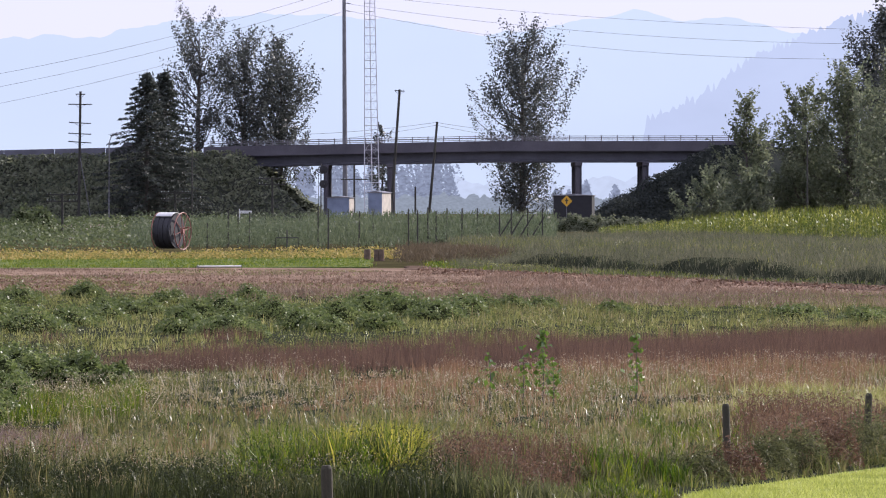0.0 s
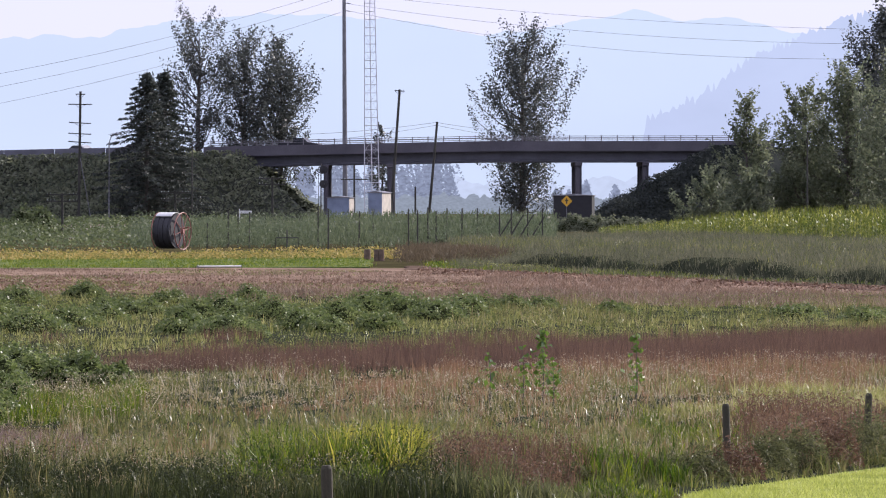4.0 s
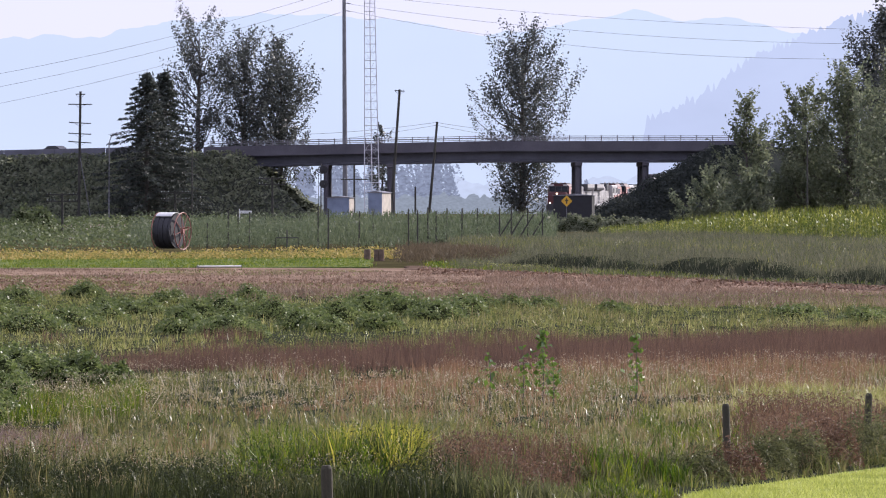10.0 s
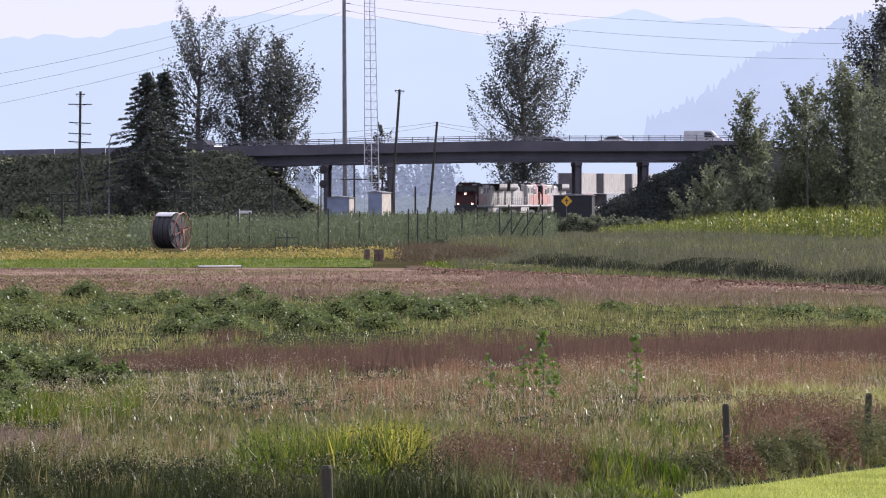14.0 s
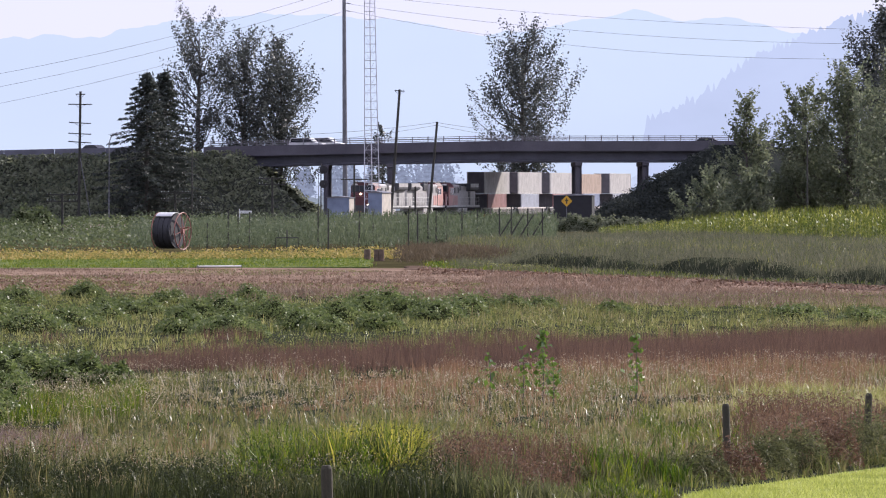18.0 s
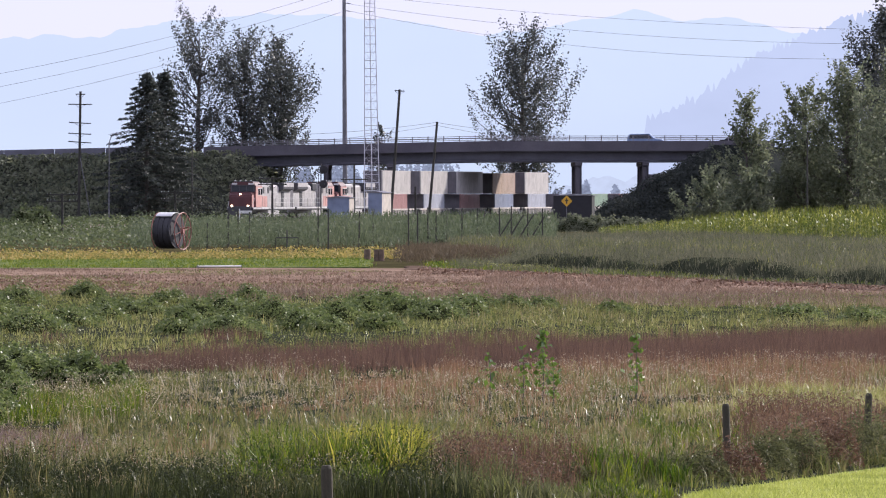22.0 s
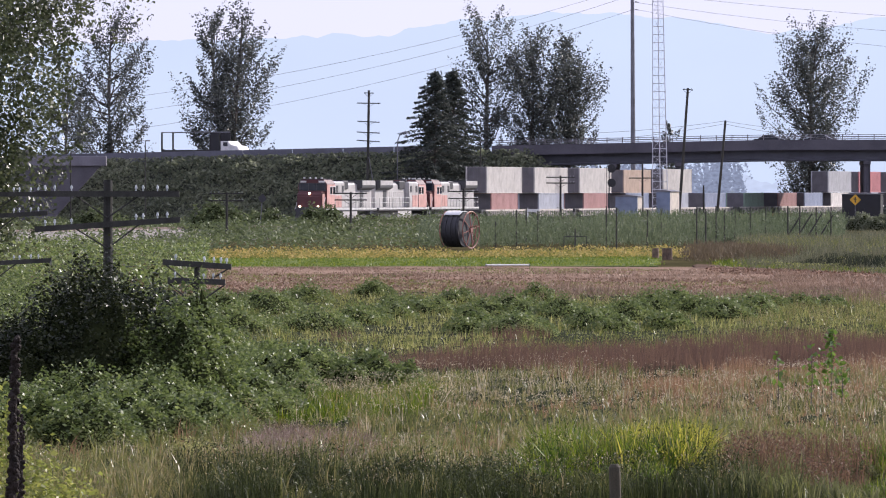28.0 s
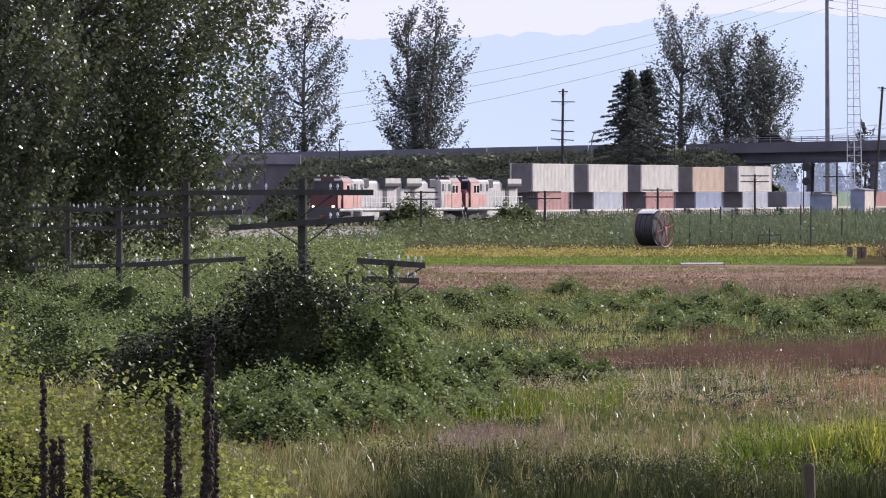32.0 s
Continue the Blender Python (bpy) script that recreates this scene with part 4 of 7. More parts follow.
def sward(name, corners, n, top, length, w, mat, seed, label, lean=0.7, patchy=None, scale=4.0, low=0.5, more=0.0, clump=0.1, soft=False):
    """Grass tops over a growth of that height: short blades fanning out of it; patchy: share of the field left out, in patches."""
    rng = np.random.default_rng(seed)
    per = 6
    p = pick((feather if soft else scatter)(rng, max(1, n // per), corners), patchy, scale, seed)
    p = p[~on_lawn(p)]
    p = np.repeat(p, per, 0)
    p = p + rng.normal(0, clump, p.shape)
    t = top(p[:, 0], p[:, 1]) + more
    ln = length * rng.uniform(0.45, 1.45, len(p))
    z = np.maximum(t * rng.uniform(low, 1.0, len(p)) - 0.35 * ln, -0.03)
    ob = blades(name, np.column_stack([p, z]), ln, w * rng.uniform(0.55, 1.4, len(p)), rng, mat, lean)
    return tagged(ob, label, "grass", kind="stuff")


def sector(rng, n, region, soft):
    """Places over a stretch between two bearings (thousandths) and two distances; soft: thinning out in a wavering line."""
    b0, b1, d0, d1 = region
    d = np.sqrt(rng.uniform(d0 ** 2, d1 ** 2, n))
    b = rng.uniform(b0, b1, n)
    p = np.column_stack([b * d / 1000, d])
    if soft:
        u, v = (b - b0) / (b1 - b0), (d - d0) / (d1 - d0)
        edge = 6 * np.minimum(np.minimum(u, 1 - u), np.minimum(v, 1 - v)) + 1.1 * vnoise(p[:, 0], p[:, 1] * 0.4, 1.1, n * 0.01)
        p = p[edge > rng.uniform(0.7, 1.3, n)]
    return p


def tufts(name, region, n, top, w, mat, seed, label, lo=0.7, hi=1.15, fan=0.45, per=7, spread=0.07, patchy=None, scale=3.0, soft=False, curved=True):
    """Standing grass, rooted in the soil: tufts of blades that arch outwards, as high as the growth is there."""
    rng = np.random.default_rng(seed)
    p = pick(sector(rng, max(1, n // per), region, soft), patchy, scale, seed)
    p = p[~on_lawn(p)]
    tall = np.repeat(rng.uniform(lo, hi, len(p)), per)
    p = np.repeat(p, per, 0)
    m = len(p)
    az = rng.uniform(0, 6.283, m)
    out = np.column_stack([np.cos(az), np.sin(az)])
    p = p + out * (spread * rng.random(m))[:, None]
    g = ground_z(p[:, 0], p[:, 1])
    h = (top(p[:, 0], p[:, 1]) - g) * tall * rng.uniform(0.55, 1.08, m)
    p, h, g, out, az = p[h > 0.02], h[h > 0.02], g[h > 0.02], out[h > 0.02], az[h > 0.02]
    m = len(p)
    k = fan * rng.uniform(0.1, 1.0, m) ** 1.3
    bend = np.column_stack([out * (h * k)[:, None], np.zeros(m)])
    az2 = rng.uniform(0, 6.283, m)
    side = np.column_stack([np.cos(az2), np.sin(az2), np.zeros(m)]) * (w * rng.uniform(0.3, 0.65, m))[:, None]
    root = np.column_stack([p, g - 0.04])
    up = np.zeros((m, 3))
    up[:, 2] = h
    droop = (1 - 0.5 * k ** 2)[:, None]
    if curved:
        v = np.empty((m, 5, 3))
        mid = root + up * 0.58 + bend * 0.28
        v[:, 0], v[:, 1] = root - side, root + side
        v[:, 2], v[:, 3] = mid - side * 0.9, mid + side * 0.9
        v[:, 4] = root + up * droop + bend
        base = np.arange(m)[:, None] * 5
        f = np.concatenate([base + np.array([0, 1, 3]), base + np.array([0, 3, 2]), base + np.array([2, 3, 4])])
    else:
        v = np.empty((m, 3, 3))
        v[:, 0], v[:, 1], v[:, 2] = root - side * 1.3, root + side * 1.3, root + up * droop + bend
        f = np.arange(3 * m).reshape(m, 3)
    return tagged(bulk(name, v.reshape(-1, 3), f, mat), label, "grass", kind="stuff")


def herbs(name, corners, n, top, leaf, mat, seed, label, category="weeds", patchy=None, scale=3.0, more=0.0, low=0.5, long=1.6, flat=0.6, soft=False):
    """Small leaves over a growth of that height; the field by its corners or as a stretch of bearings and distances."""
    rng = np.random.default_rng(seed)
    p = sector(rng, n, corners, soft) if isinstance(corners[0], (int, float)) else (feather if soft else scatter)(rng, n, corners)
    p = pick(p, patchy, scale, seed)
    p = p[~on_lawn(p)]
    t = top(p[:, 0], p[:, 1])
    p, t = p[t > 0.0], t[t > 0.0]
    z = (t + more) * rng.uniform(low, 1.05, len(p)) + 0.02
    v, f = leaf_arrays(np.column_stack([p, z]), leaf, rng, flat, long)
    return tagged(bulk(name, v, f, mat), label, category, kind="stuff")


def level(h0, h1, scale, seed):
    return lambda x, y: h0 + (h1 - h0) * vnoise(x, y * 0.7, scale, seed)


def leaf_field(name, corners, n, h0, h1, leaf, mat, seed, label, category, drift_scale=2.0, patchy=None, scale=4.0):
    return herbs(name, corners, n, level(h0, h1, drift_scale, seed), leaf, mat, seed, label, category, patchy, scale, 0.0, 0.05)


# the meadow, by stretches of bearing and distance
NEAR, MID, BACK = (-140, 66, 112, 137), (-140, 66, 135, 184), (-142, 66, 180, 300)
understory("meadow_undergrowth", meadow_top, -142, 70, 91, 316, 120, 220, 0.2, M_undergrowth_shade, "dense undergrowth of the meadow, a sheet coloured dark for its shade")
meadow_rest = off_stand(meadow_top)
tufts("tall_grass", NEAR, 28000, meadow_top, 0.015, M_grass_mixed, 1, "tall mixed green and dry meadow grass", 0.7, 1.3, 0.8)
tufts("green_grass", NEAR, 32000, meadow_top, 0.019, M_grass_dull, 4, "dull green grass in patches", 0.55, 1.2, 1.15, patchy=0.25, scale=3.5)
tufts("dry_grass", NEAR, 8000, meadow_top, 0.012, M_grass_red, 2, "patches of dry reddish grass", 0.8, 1.25, 0.6, patchy=0.5)
tufts("straw_grass", NEAR, 3500, meadow_top, 0.01, M_grass_straw, 3, "pale straw stems above the meadow", 1.0, 1.5, 0.6, 4, 0.12, 0.4)
herbs("meadow_leaves", NEAR, 16000, meadow_top, 0.02, M_leaf_weed, 5, "small glossy leaves among the grass", "weeds", 0.35, 2.0, 0.02, 0.55)
tufts("tall_grass", MID, 36000, meadow_rest, 0.024, M_grass_mixed, 6, "tall dry meadow grass with pale heads", 0.6, 1.3, 1.15)
tufts("green_grass", MID, 40000, meadow_rest, 0.021, M_grass_dull, 9, "dull green grass in patches", 0.5, 1.15, 1.25, patchy=0.25, scale=5.0)
tufts("dry_grass", MID, 24000, meadow_rest, 0.016, M_grass_red, 7, "patches of dry reddish grass", 0.85, 1.3, 0.5, patchy=0.5, scale=6.0, curved=False)
tufts("straw_grass", MID, 8000, meadow_rest, 0.013, M_grass_straw, 8, "pale straw stems above the meadow", 1.0, 1.5, 0.7, 4, 0.15, 0.4, curved=False)
herbs("seed_heads", MID, 26000, meadow_rest, 0.011, M_grass_straw, 91, "pale seed heads of the meadow grass", "grass", 0.2, 4.0, 0.06, 0.8, 5.0, 0.0)
tufts("lush_grass", (-32, -3, 107, 120), 20000, meadow_top, 0.03, M_grass_green, 11, "lush sunlit green grass", 0.75, 1.25, 0.8, 9, 0.12, 0.1, 1.2, True)
tufts("yellowing_grass", (-17, -3, 109, 117), 4500, meadow_top, 0.026, M_grass_lime, 65, "yellow-green grass catching the sun", 0.95, 1.3, 0.8, 9, 0.12, 0.3, 0.9, True)
tufts("lush_grass", (26, 44, 116, 146), 4200, meadow_top, 0.02, M_grass_green, 12, "patchy green grass near the fence", 0.9, 1.25, 0.7, 9, 0.1, 0.5, 1.4, True)
tufts("lush_grass", (14, 38, 105, 113), 5600, meadow_top, 0.02, M_grass_green, 18, "tufts of fresh grass at the lawn's edge", 0.8, 1.4, 0.8, 9, 0.1, 0.4, 0.7, True)
tufts("edge_grass", (-4, 66, 104, 126), 18000, meadow_top, 0.016, M_grass_dull, 67, "rough grass along the lawn's edge", 0.6, 1.1, 0.9, 8, 0.1, 0.2, 1.2)
tufts("pale_grass", (28, 66, 142, 162), 15000, meadow_top, 0.02, M_grass_pale, 13, "sunlit pale green grass by the fence", 0.8, 1.2, 0.9, 9, 0.1, 0.3, 1.4, True)
tufts("green_grass", (-72, -40, 139, 164), 12000, meadow_top, 0.02, M_grass_green, 17, "green grass before the brambles", 0.7, 1.2, 0.8, 7, 0.1, 0.3, 2.0, True)
herbs("dock_plants", (40, 66, 126, 147), 15000, meadow_top, 0.024, M_dock, 71, "stand of red-brown withered dock", "weeds", 0.3, 1.0, 0.1, 0.3, 2.6, 0.05, True)
tufts("dock_stems", (40, 66, 126, 147), 9000, meadow_top, 0.016, M_dock, 70, "red-brown dock stems", 0.9, 1.5, 0.3, 5, 0.15, 0.25, 1.0, True)
herbs("dock_plants", (-3, 20, 106, 118), 13000, meadow_top, 0.022, M_dock, 72, "stand of red-brown withered dock", "weeds", 0.35, 0.7, 0.08, 0.25, 2.6, 0.05, True)
tufts("dock_stems", (-3, 22, 108, 121), 7000, meadow_top, 0.014, M_dock, 74, "red-brown dock stems", 0.9, 1.45, 0.3, 5, 0.15, 0.2, 0.7, True)
tufts("bank_foot_grass", (-140, -77, 103, 114), 14000, meadow_top, 0.018, M_grass_mixed, 62, "dry and green grass at the foot of the bank", 0.8, 1.4, 1.0, 7, 0.1)
tufts("bank_foot_grass", (-140, -77, 103, 114), 5000, meadow_top, 0.018, M_grass_dull, 61, "dull green grass at the foot of the bank", 0.8, 1.4, 1.0, 7, 0.1, 0.3, 1.5)
tufts("dead_grass", (-69, -50, 118, 131), 11000, lambda x, y: 0.42 + 0.2 * swell(x, y), 0.013, M_grass_dead, 73, "bleached dead grass lying over", 0.7, 1.2, 1.5, 9, 0.2, 0.3, 0.9, True)
tufts("fern_herbs", (2, 30, 104, 114), 6000, meadow_top, 0.022, M_herb_soft, 60, "soft grey-green herbs among dock", 0.7, 1.3, 0.9, 9, 0.12, 0.4, 0.8)
tufts("fine_herbs", (-80, 4, 103, 113), 20000, meadow_top, 0.014, M_herb, 69, "dark herb stems along the fence", 0.7, 1.25, 0.5, 7, 0.1, 0.15, 1.0)
tufts("belt_grass", (-80, 4, 105, 114), 9000, meadow_top, 0.014, M_grass_mixed, 66, "green grass among dark herbs", 0.8, 1.3, 0.8, 7, 0.1, 0.4, 1.0)
herbs("herb_growth", (-80, 4, 103, 113), 20000, meadow_top, 0.018, M_herb, 75, "soft leafy herbs along the fence", "weeds", 0.45, 0.7, 0.06, 0.35, 2.8, 0.1)
herbs("herb_flowers", (-75, 0, 105, 112), 2600, meadow_top, 0.016, M_grass_straw, 68, "pale dried flower heads above dark herbs", "weeds", 0.3, 0.6, 0.1, 0.8, 1.2, 0.3)
grass_rng = np.random.default_rng(14)
for corners, n in (([(3.14, 99.24), (7.43, 99.24), (9.63, 128.56), (3.9, 110.43)], 60000),):
    q = scatter(grass_rng, n, corners)
    q = q[on_lawn(q)]
    tagged(blades("lawn_blades", np.column_stack([q, ground_z(q[:, 0], q[:, 1])]), grass_rng.uniform(0.05, 0.15, len(q)), 0.02, grass_rng, M_lawn, 0.8), "short sunlit lawn grass", "grass", kind="stuff")
# russet grass in seed, behind it green meadow
tufts("russet_grass", (-58, 66, 174, 224), 110000, lambda x, y: np.where(meadow_top(x, y) > 0.58, meadow_top(x, y), 0.05), 0.016, M_grass_russet, 15, "dense russet grass in seed", 0.85, 1.12, 0.35, 8, 0.15, curved=False)
tufts("russet_stems", (-14, 66, 158, 183), 22000, meadow_rest, 0.013, M_grass_red, 16, "dry reddish grass stems", 1.1, 1.7, 0.3, 6, 0.15, 0.3, 4.0, True, False)
tufts("meadow_grass", BACK, 70000, meadow_rest, 0.032, M_grass_dull, 19, "yellow-green meadow grass", 0.6, 1.1, 1.1, 8, 0.2, 0.15, 6.0, False, False)
tufts("meadow_grass", BACK, 50000, meadow_rest, 0.03, M_grass_pale, 20, "sunlit tufts in the green meadow", 0.6, 1.1, 1.2, 8, 0.2, 0.35, 4.0, False, False)
tufts("dry_stems", (0, 66, 205, 300), 12000, meadow_rest, 0.026, M_grass_mixed, 21, "dry stems in the green meadow", 1.0, 1.4, 0.5, 6, 0.3, 0.3, 5.0, False, False)
herbs("meadow_leaves", BACK, 30000, meadow_rest, 0.042, M_leaf_weed, 24, "leafy weeds among bramble patches", "weeds", 0.4, 3.0, 0.05, 0.6)
# the stubble field
STUBBLE = [(-24.09, 305.99), (2.75, 296.72), (3.79, 407.99), (-33.63, 427.27)]
STUBBLE_EAST = [(1.82, 299.74), (19.16, 279.76), (21.4, 312.5), (2.4, 394.3)]
sward("stubble", STUBBLE_EAST, 36000, level(0.02, 0.26, 5.0, 3), 0.2, 0.04, M_grass_pink, 23, "dry stubble before the ploughed strip", 0.9, 0.15, 7.0, 0.2)
sward("stubble", STUBBLE, 50000, level(0.0, 0.1, 5.0, 3), 0.12, 0.05, M_grass_pink, 22, "thin dry pinkish stubble on the soil", 0.9, 0.1, 7.0, 0.2)
sward("stubble_weeds", STUBBLE, 36000, level(0.0, 0.1, 4.0, 4), 0.12, 0.05, M_grass_dull, 25, "green weeds coming up in the stubble", 0.9, 0.6, 9.0, 0.2)
sward("stubble", [(-11.49, 296.72), (18.8, 274.53), (20.32, 296.72), (-12.64, 326.39)], 24000, level(0.1, 0.5, 3.0, 5), 0.24, 0.028, M_grass_pink, 26, "dry pinkish grass at the field's edge", 0.8, 0.2, 5.0, 0.3)
# reeds and verge towards the corn
REED = [(0.54, 419.64), (22.86, 333.81), (39.44, 575.98), (0.71, 554.25)]
understory("reed_undergrowth", reed_top, -1, 70, 335, 640, 110, 140, 0.5, M_undergrowth_shade, "sheet low in the reed grass, coloured dark for the shade there")
tufts("reed_grass", (0, 66, 345, 470), 60000, reed_top, 0.034, M_grass_grey, 63, "arching grey-green reed grass heaped in mounds", 0.75, 1.15, 0.5, 8, 0.25, curved=False)
sward("reed_grass", REED, 40000, reed_top, 0.42, 0.032, M_grass_grey, 27, "tall grey-green reed grass in drifts", 0.7, None, 4.0, 0.4, 0.12, 0.3)
sward("reed_heads", REED, 20000, reed_top, 0.26, 0.03, M_grass_dull, 28, "pale seed heads above the reed grass", 0.7, 0.4, 9.0, 0.75, 0.08, 0.3)
sward("reed_grass", [(-2.99, 445.08), (4.56, 451.92), (5.38, 534.09), (-3.52, 524.55)], 24000, level(0.5, 1.1, 4.0, 6), 0.34, 0.04, M_grass_umber, 29, "patch of brown reed grass", 0.8, None, 4.0, 0.15, 0.0, 0.3, soft=True)
sward("verge_grass", [(0.7, 543.98), (37.25, 543.98), (46.78, 683.14), (0.87, 683.14)], 46000, level(0.4, 1.05, 6.0, 9), 0.4, 0.05, M_grass_grey, 30, "grey-green verge grass beside the corn", 0.7, None, 4.0, 0.15, 0.0, 0.4)
sward("verge_strip", [(-0.82, 425.72), (23.12, 337.64), (28.33, 413.73), (-0.91, 473.79)], 16000, level(0.06, 0.3, 3.0, 2), 0.16, 0.04, M_grass_green, 31, "bright short grass between the reed mounds", 0.8, None, 4.0, 0.1, 0.0, 0.3)
sward("strip_grass", [(-32.49, 425.72), (-4.63, 431.99), (-5.32, 515.35), (-38.0, 497.88)], 30000, level(0.04, 0.12, 3.0, 1), 0.12, 0.04, M_grass_green, 32, "short green grass strip beside the crop", 0.8, None, 4.0, 0.1, 0.0, 0.3)
leaf_field("yellow_crop", [(-35.4, 473.79), (-1.71, 485.54), (-1.78, 506.47), (-36.41, 497.88)], 16000, 0.08, 0.8, 0.12, M_yellow, 33, "row of yellowing bean plants", "crop", 1.6)
leaf_field("ditch_plants", [(1.22, 422.66), (11.62, 396.96), (12.11, 413.73), (1.26, 438.43)], 5000, 0.1, 0.5, 0.09, M_leaf_weed, 34, "low green seedlings along the ploughed strip", "crop", 2.0, 0.3)
sward("nursery_plants", [(-20.92, 575.98), (-11.47, 587.5), (-13.33, 683.14), (-24.81, 683.14)], 10000, level(1.2, 2.5, 1.3, 35), 0.42, 0.07, M_nursery, 35, "rows of green nursery saplings", 0.5, None, 4.0, 0.05, 0.0, 0.16)
sward("nursery_plants", [(-11.47, 575.98), (9.45, 587.5), (10.98, 683.14), (-13.61, 683.14)], 20000, level(1.7, 3.1, 1.3, 36), 0.42, 0.07, M_nursery, 36, "dense rows of tall green nursery saplings", 0.5, None, 4.0, 0.05, 0.0, 0.16)
sward("nursery_plants", [(-25.44, 575.98), (-20.87, 587.5), (-24.27, 683.14), (-30.17, 683.14)], 6000, level(0.8, 2.1, 1.3, 37), 0.42, 0.07, M_nursery, 37, "young saplings at the end of the rows", 0.5, None, 4.0, 0.05, 0.0, 0.16)
leaf_field("nursery_leaves", [(-25.44, 575.98), (9.45, 587.5), (10.98, 683.14), (-30.17, 683.14)], 30000, 1.5, 2.9, 0.13, M_nursery, 92, "leafy tops of green nursery saplings", "nursery plants", 1.3)
leaf_field("railside_weeds", [(-51.5, 640), (-46.5, 640), (-19.5, 765), (-24.5, 765)], 12000, 1.2, 2.4, 0.19, M_leaf_thicket, 93, "tall weeds beside the railway", "weeds", 3.0)
leaf_field("thicket_plants", [(-74.09, 534.09), (-23.24, 543.98), (-37.46, 876.87), (-121.64, 876.87)], 34000, 0.4, 1.9, 0.19, M_leaf_thicket, 38, "low wild thicket of brambles before the railway", "thicket", 5.0)


def corn_plant_mesh(rng):
    v, f = [], []
    for k in range(15):
        z, a, ln = 0.5 + 0.125 * k, k * 2.2 + rng.uniform(-0.9, 0.9), rng.uniform(0.28, 0.5)
        c, s = math.cos(a), math.sin(a)
        out, droop = 0.95 - 0.03 * k, 0.75 - 0.045 * k + rng.uniform(-0.2, 0.3)
        b = len(v)
        for d, up, w in ((0, 0, 0.045), (0.5, 0.5, 0.06), (1.0, 0.95 - droop, 0.012)):
            v += [(c * ln * out * d - s * w, s * ln * out * d + c * w, z + up * ln), (c * ln * out * d + s * w, s * ln * out * d - c * w, z + up * ln)]
        f += [(b, b + 1, b + 3, b + 2), (b + 2, b + 3, b + 5, b + 4)]
    b = len(v)
    v += [(-0.03, 0, 0), (0.03, 0, 0), (0.015, 0, 2.6), (-0.015, 0, 2.6)]
    f.append((b, b + 1, b + 2, b + 3))
    for k in range(4):
        b = len(v)
        a = k * 1.57 + 0.5
        v += [(0, 0, 2.5), (0.02, 0.02, 2.5), (0.12 * math.cos(a), 0.12 * math.sin(a), 2.9), (0.1 * math.cos(a), 0.1 * math.sin(a), 2.9)]
        f.append((b, b + 1, b + 2, b + 3))
    return np.array(v), np.array(f)


def corn():
    rng = np.random.default_rng(61)
    base = [corn_plant_mesh(rng) for _ in range(4)]
    p = scatter(rng, 1900, [(16.45, 745.0), (39.24, 560.0), (47.65, 680.0), (17.66, 800.0)])
    vs, fs, n = [], [], 0
    for i, (x, y) in enumerate(p):
        v, f = base[i % 4]
        tall = np.interp(1000 * x / y, (22, 29, 37, 45, 53, 62), (0.26, 0.45, 0.74, 0.92, 1.03, 1.1))
        a, s = rng.uniform(0, 6.283), rng.uniform(0.72, 1.12) * tall
        r = np.array([[math.cos(a), -math.sin(a), 0], [math.sin(a), math.cos(a), 0], [0, 0, 1]])
        vs.append(v @ r.T * s + np.array([x, y, 0]))
        fs.append(f + n)
        n += len(v)
    tagged(bulk("corn", np.concatenate(vs), np.concatenate(fs), M_corn), "tall sunlit green corn in tassel", "corn", kind="stuff")


corn()

# brambles across the meadow: bearing in thousandths, distance, half-widths, height
BR = "mound of green brambles in the meadow"
for i, (a, d, r, h) in enumerate(((-60.3, 292, 1.1, 0.85), (-50.7, 304, 0.95, 0.85), (-47, 268, 0.9, 0.75), (-59, 232, 1.4, 0.9), (-53, 240, 1.2, 0.8), (-48.5, 252, 1.0, 0.75), (-42.7, 262, 1.0, 0.75), (-38.7, 290, 0.8, 0.7), (-35, 254, 1.1, 0.85),
                                  (-31, 255, 1.3, 1.05), (-27.5, 296, 0.8, 0.75), (-30.3, 226, 1.2, 0.85), (-36.3, 230, 1.0, 0.7), (-24.3, 252, 1.1, 0.95), (-19.5, 236, 1.0, 0.85), (-16.7, 233, 0.8, 0.6), (-14.7, 250, 1.0, 0.9), (-11.5, 264, 1.0, 0.95),
                                  (-8.3, 280, 0.9, 0.9), (-9, 236, 0.8, 0.7), (-5, 262, 1.0, 0.95), (-1, 254, 1.1, 0.85), (2.5, 262, 1.1, 0.95), (5.3, 270, 0.8, 0.75), (9.7, 278, 0.8, 0.6), (14, 280, 0.7, 0.5), (24, 268, 0.8, 0.5), (50, 258, 1.0, 0.6), (60, 250, 1.1, 0.6),
                                  (-66, 262, 1.5, 1.1), (-70, 226, 1.5, 0.95), (-73, 260, 1.3, 1.1), (-75.5, 205, 1.5, 1.0), (-80, 238, 1.7, 1.2), (-86, 262, 2.0, 1.4), (-92, 232, 2.2, 1.4), (-99, 260, 2.5, 1.6), (-107, 240, 2.8, 1.7), (-116, 255, 3.0, 1.8), (-126, 243, 3.2, 2.0))):
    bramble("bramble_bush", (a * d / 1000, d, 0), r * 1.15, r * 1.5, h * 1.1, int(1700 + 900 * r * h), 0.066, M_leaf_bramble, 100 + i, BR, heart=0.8)
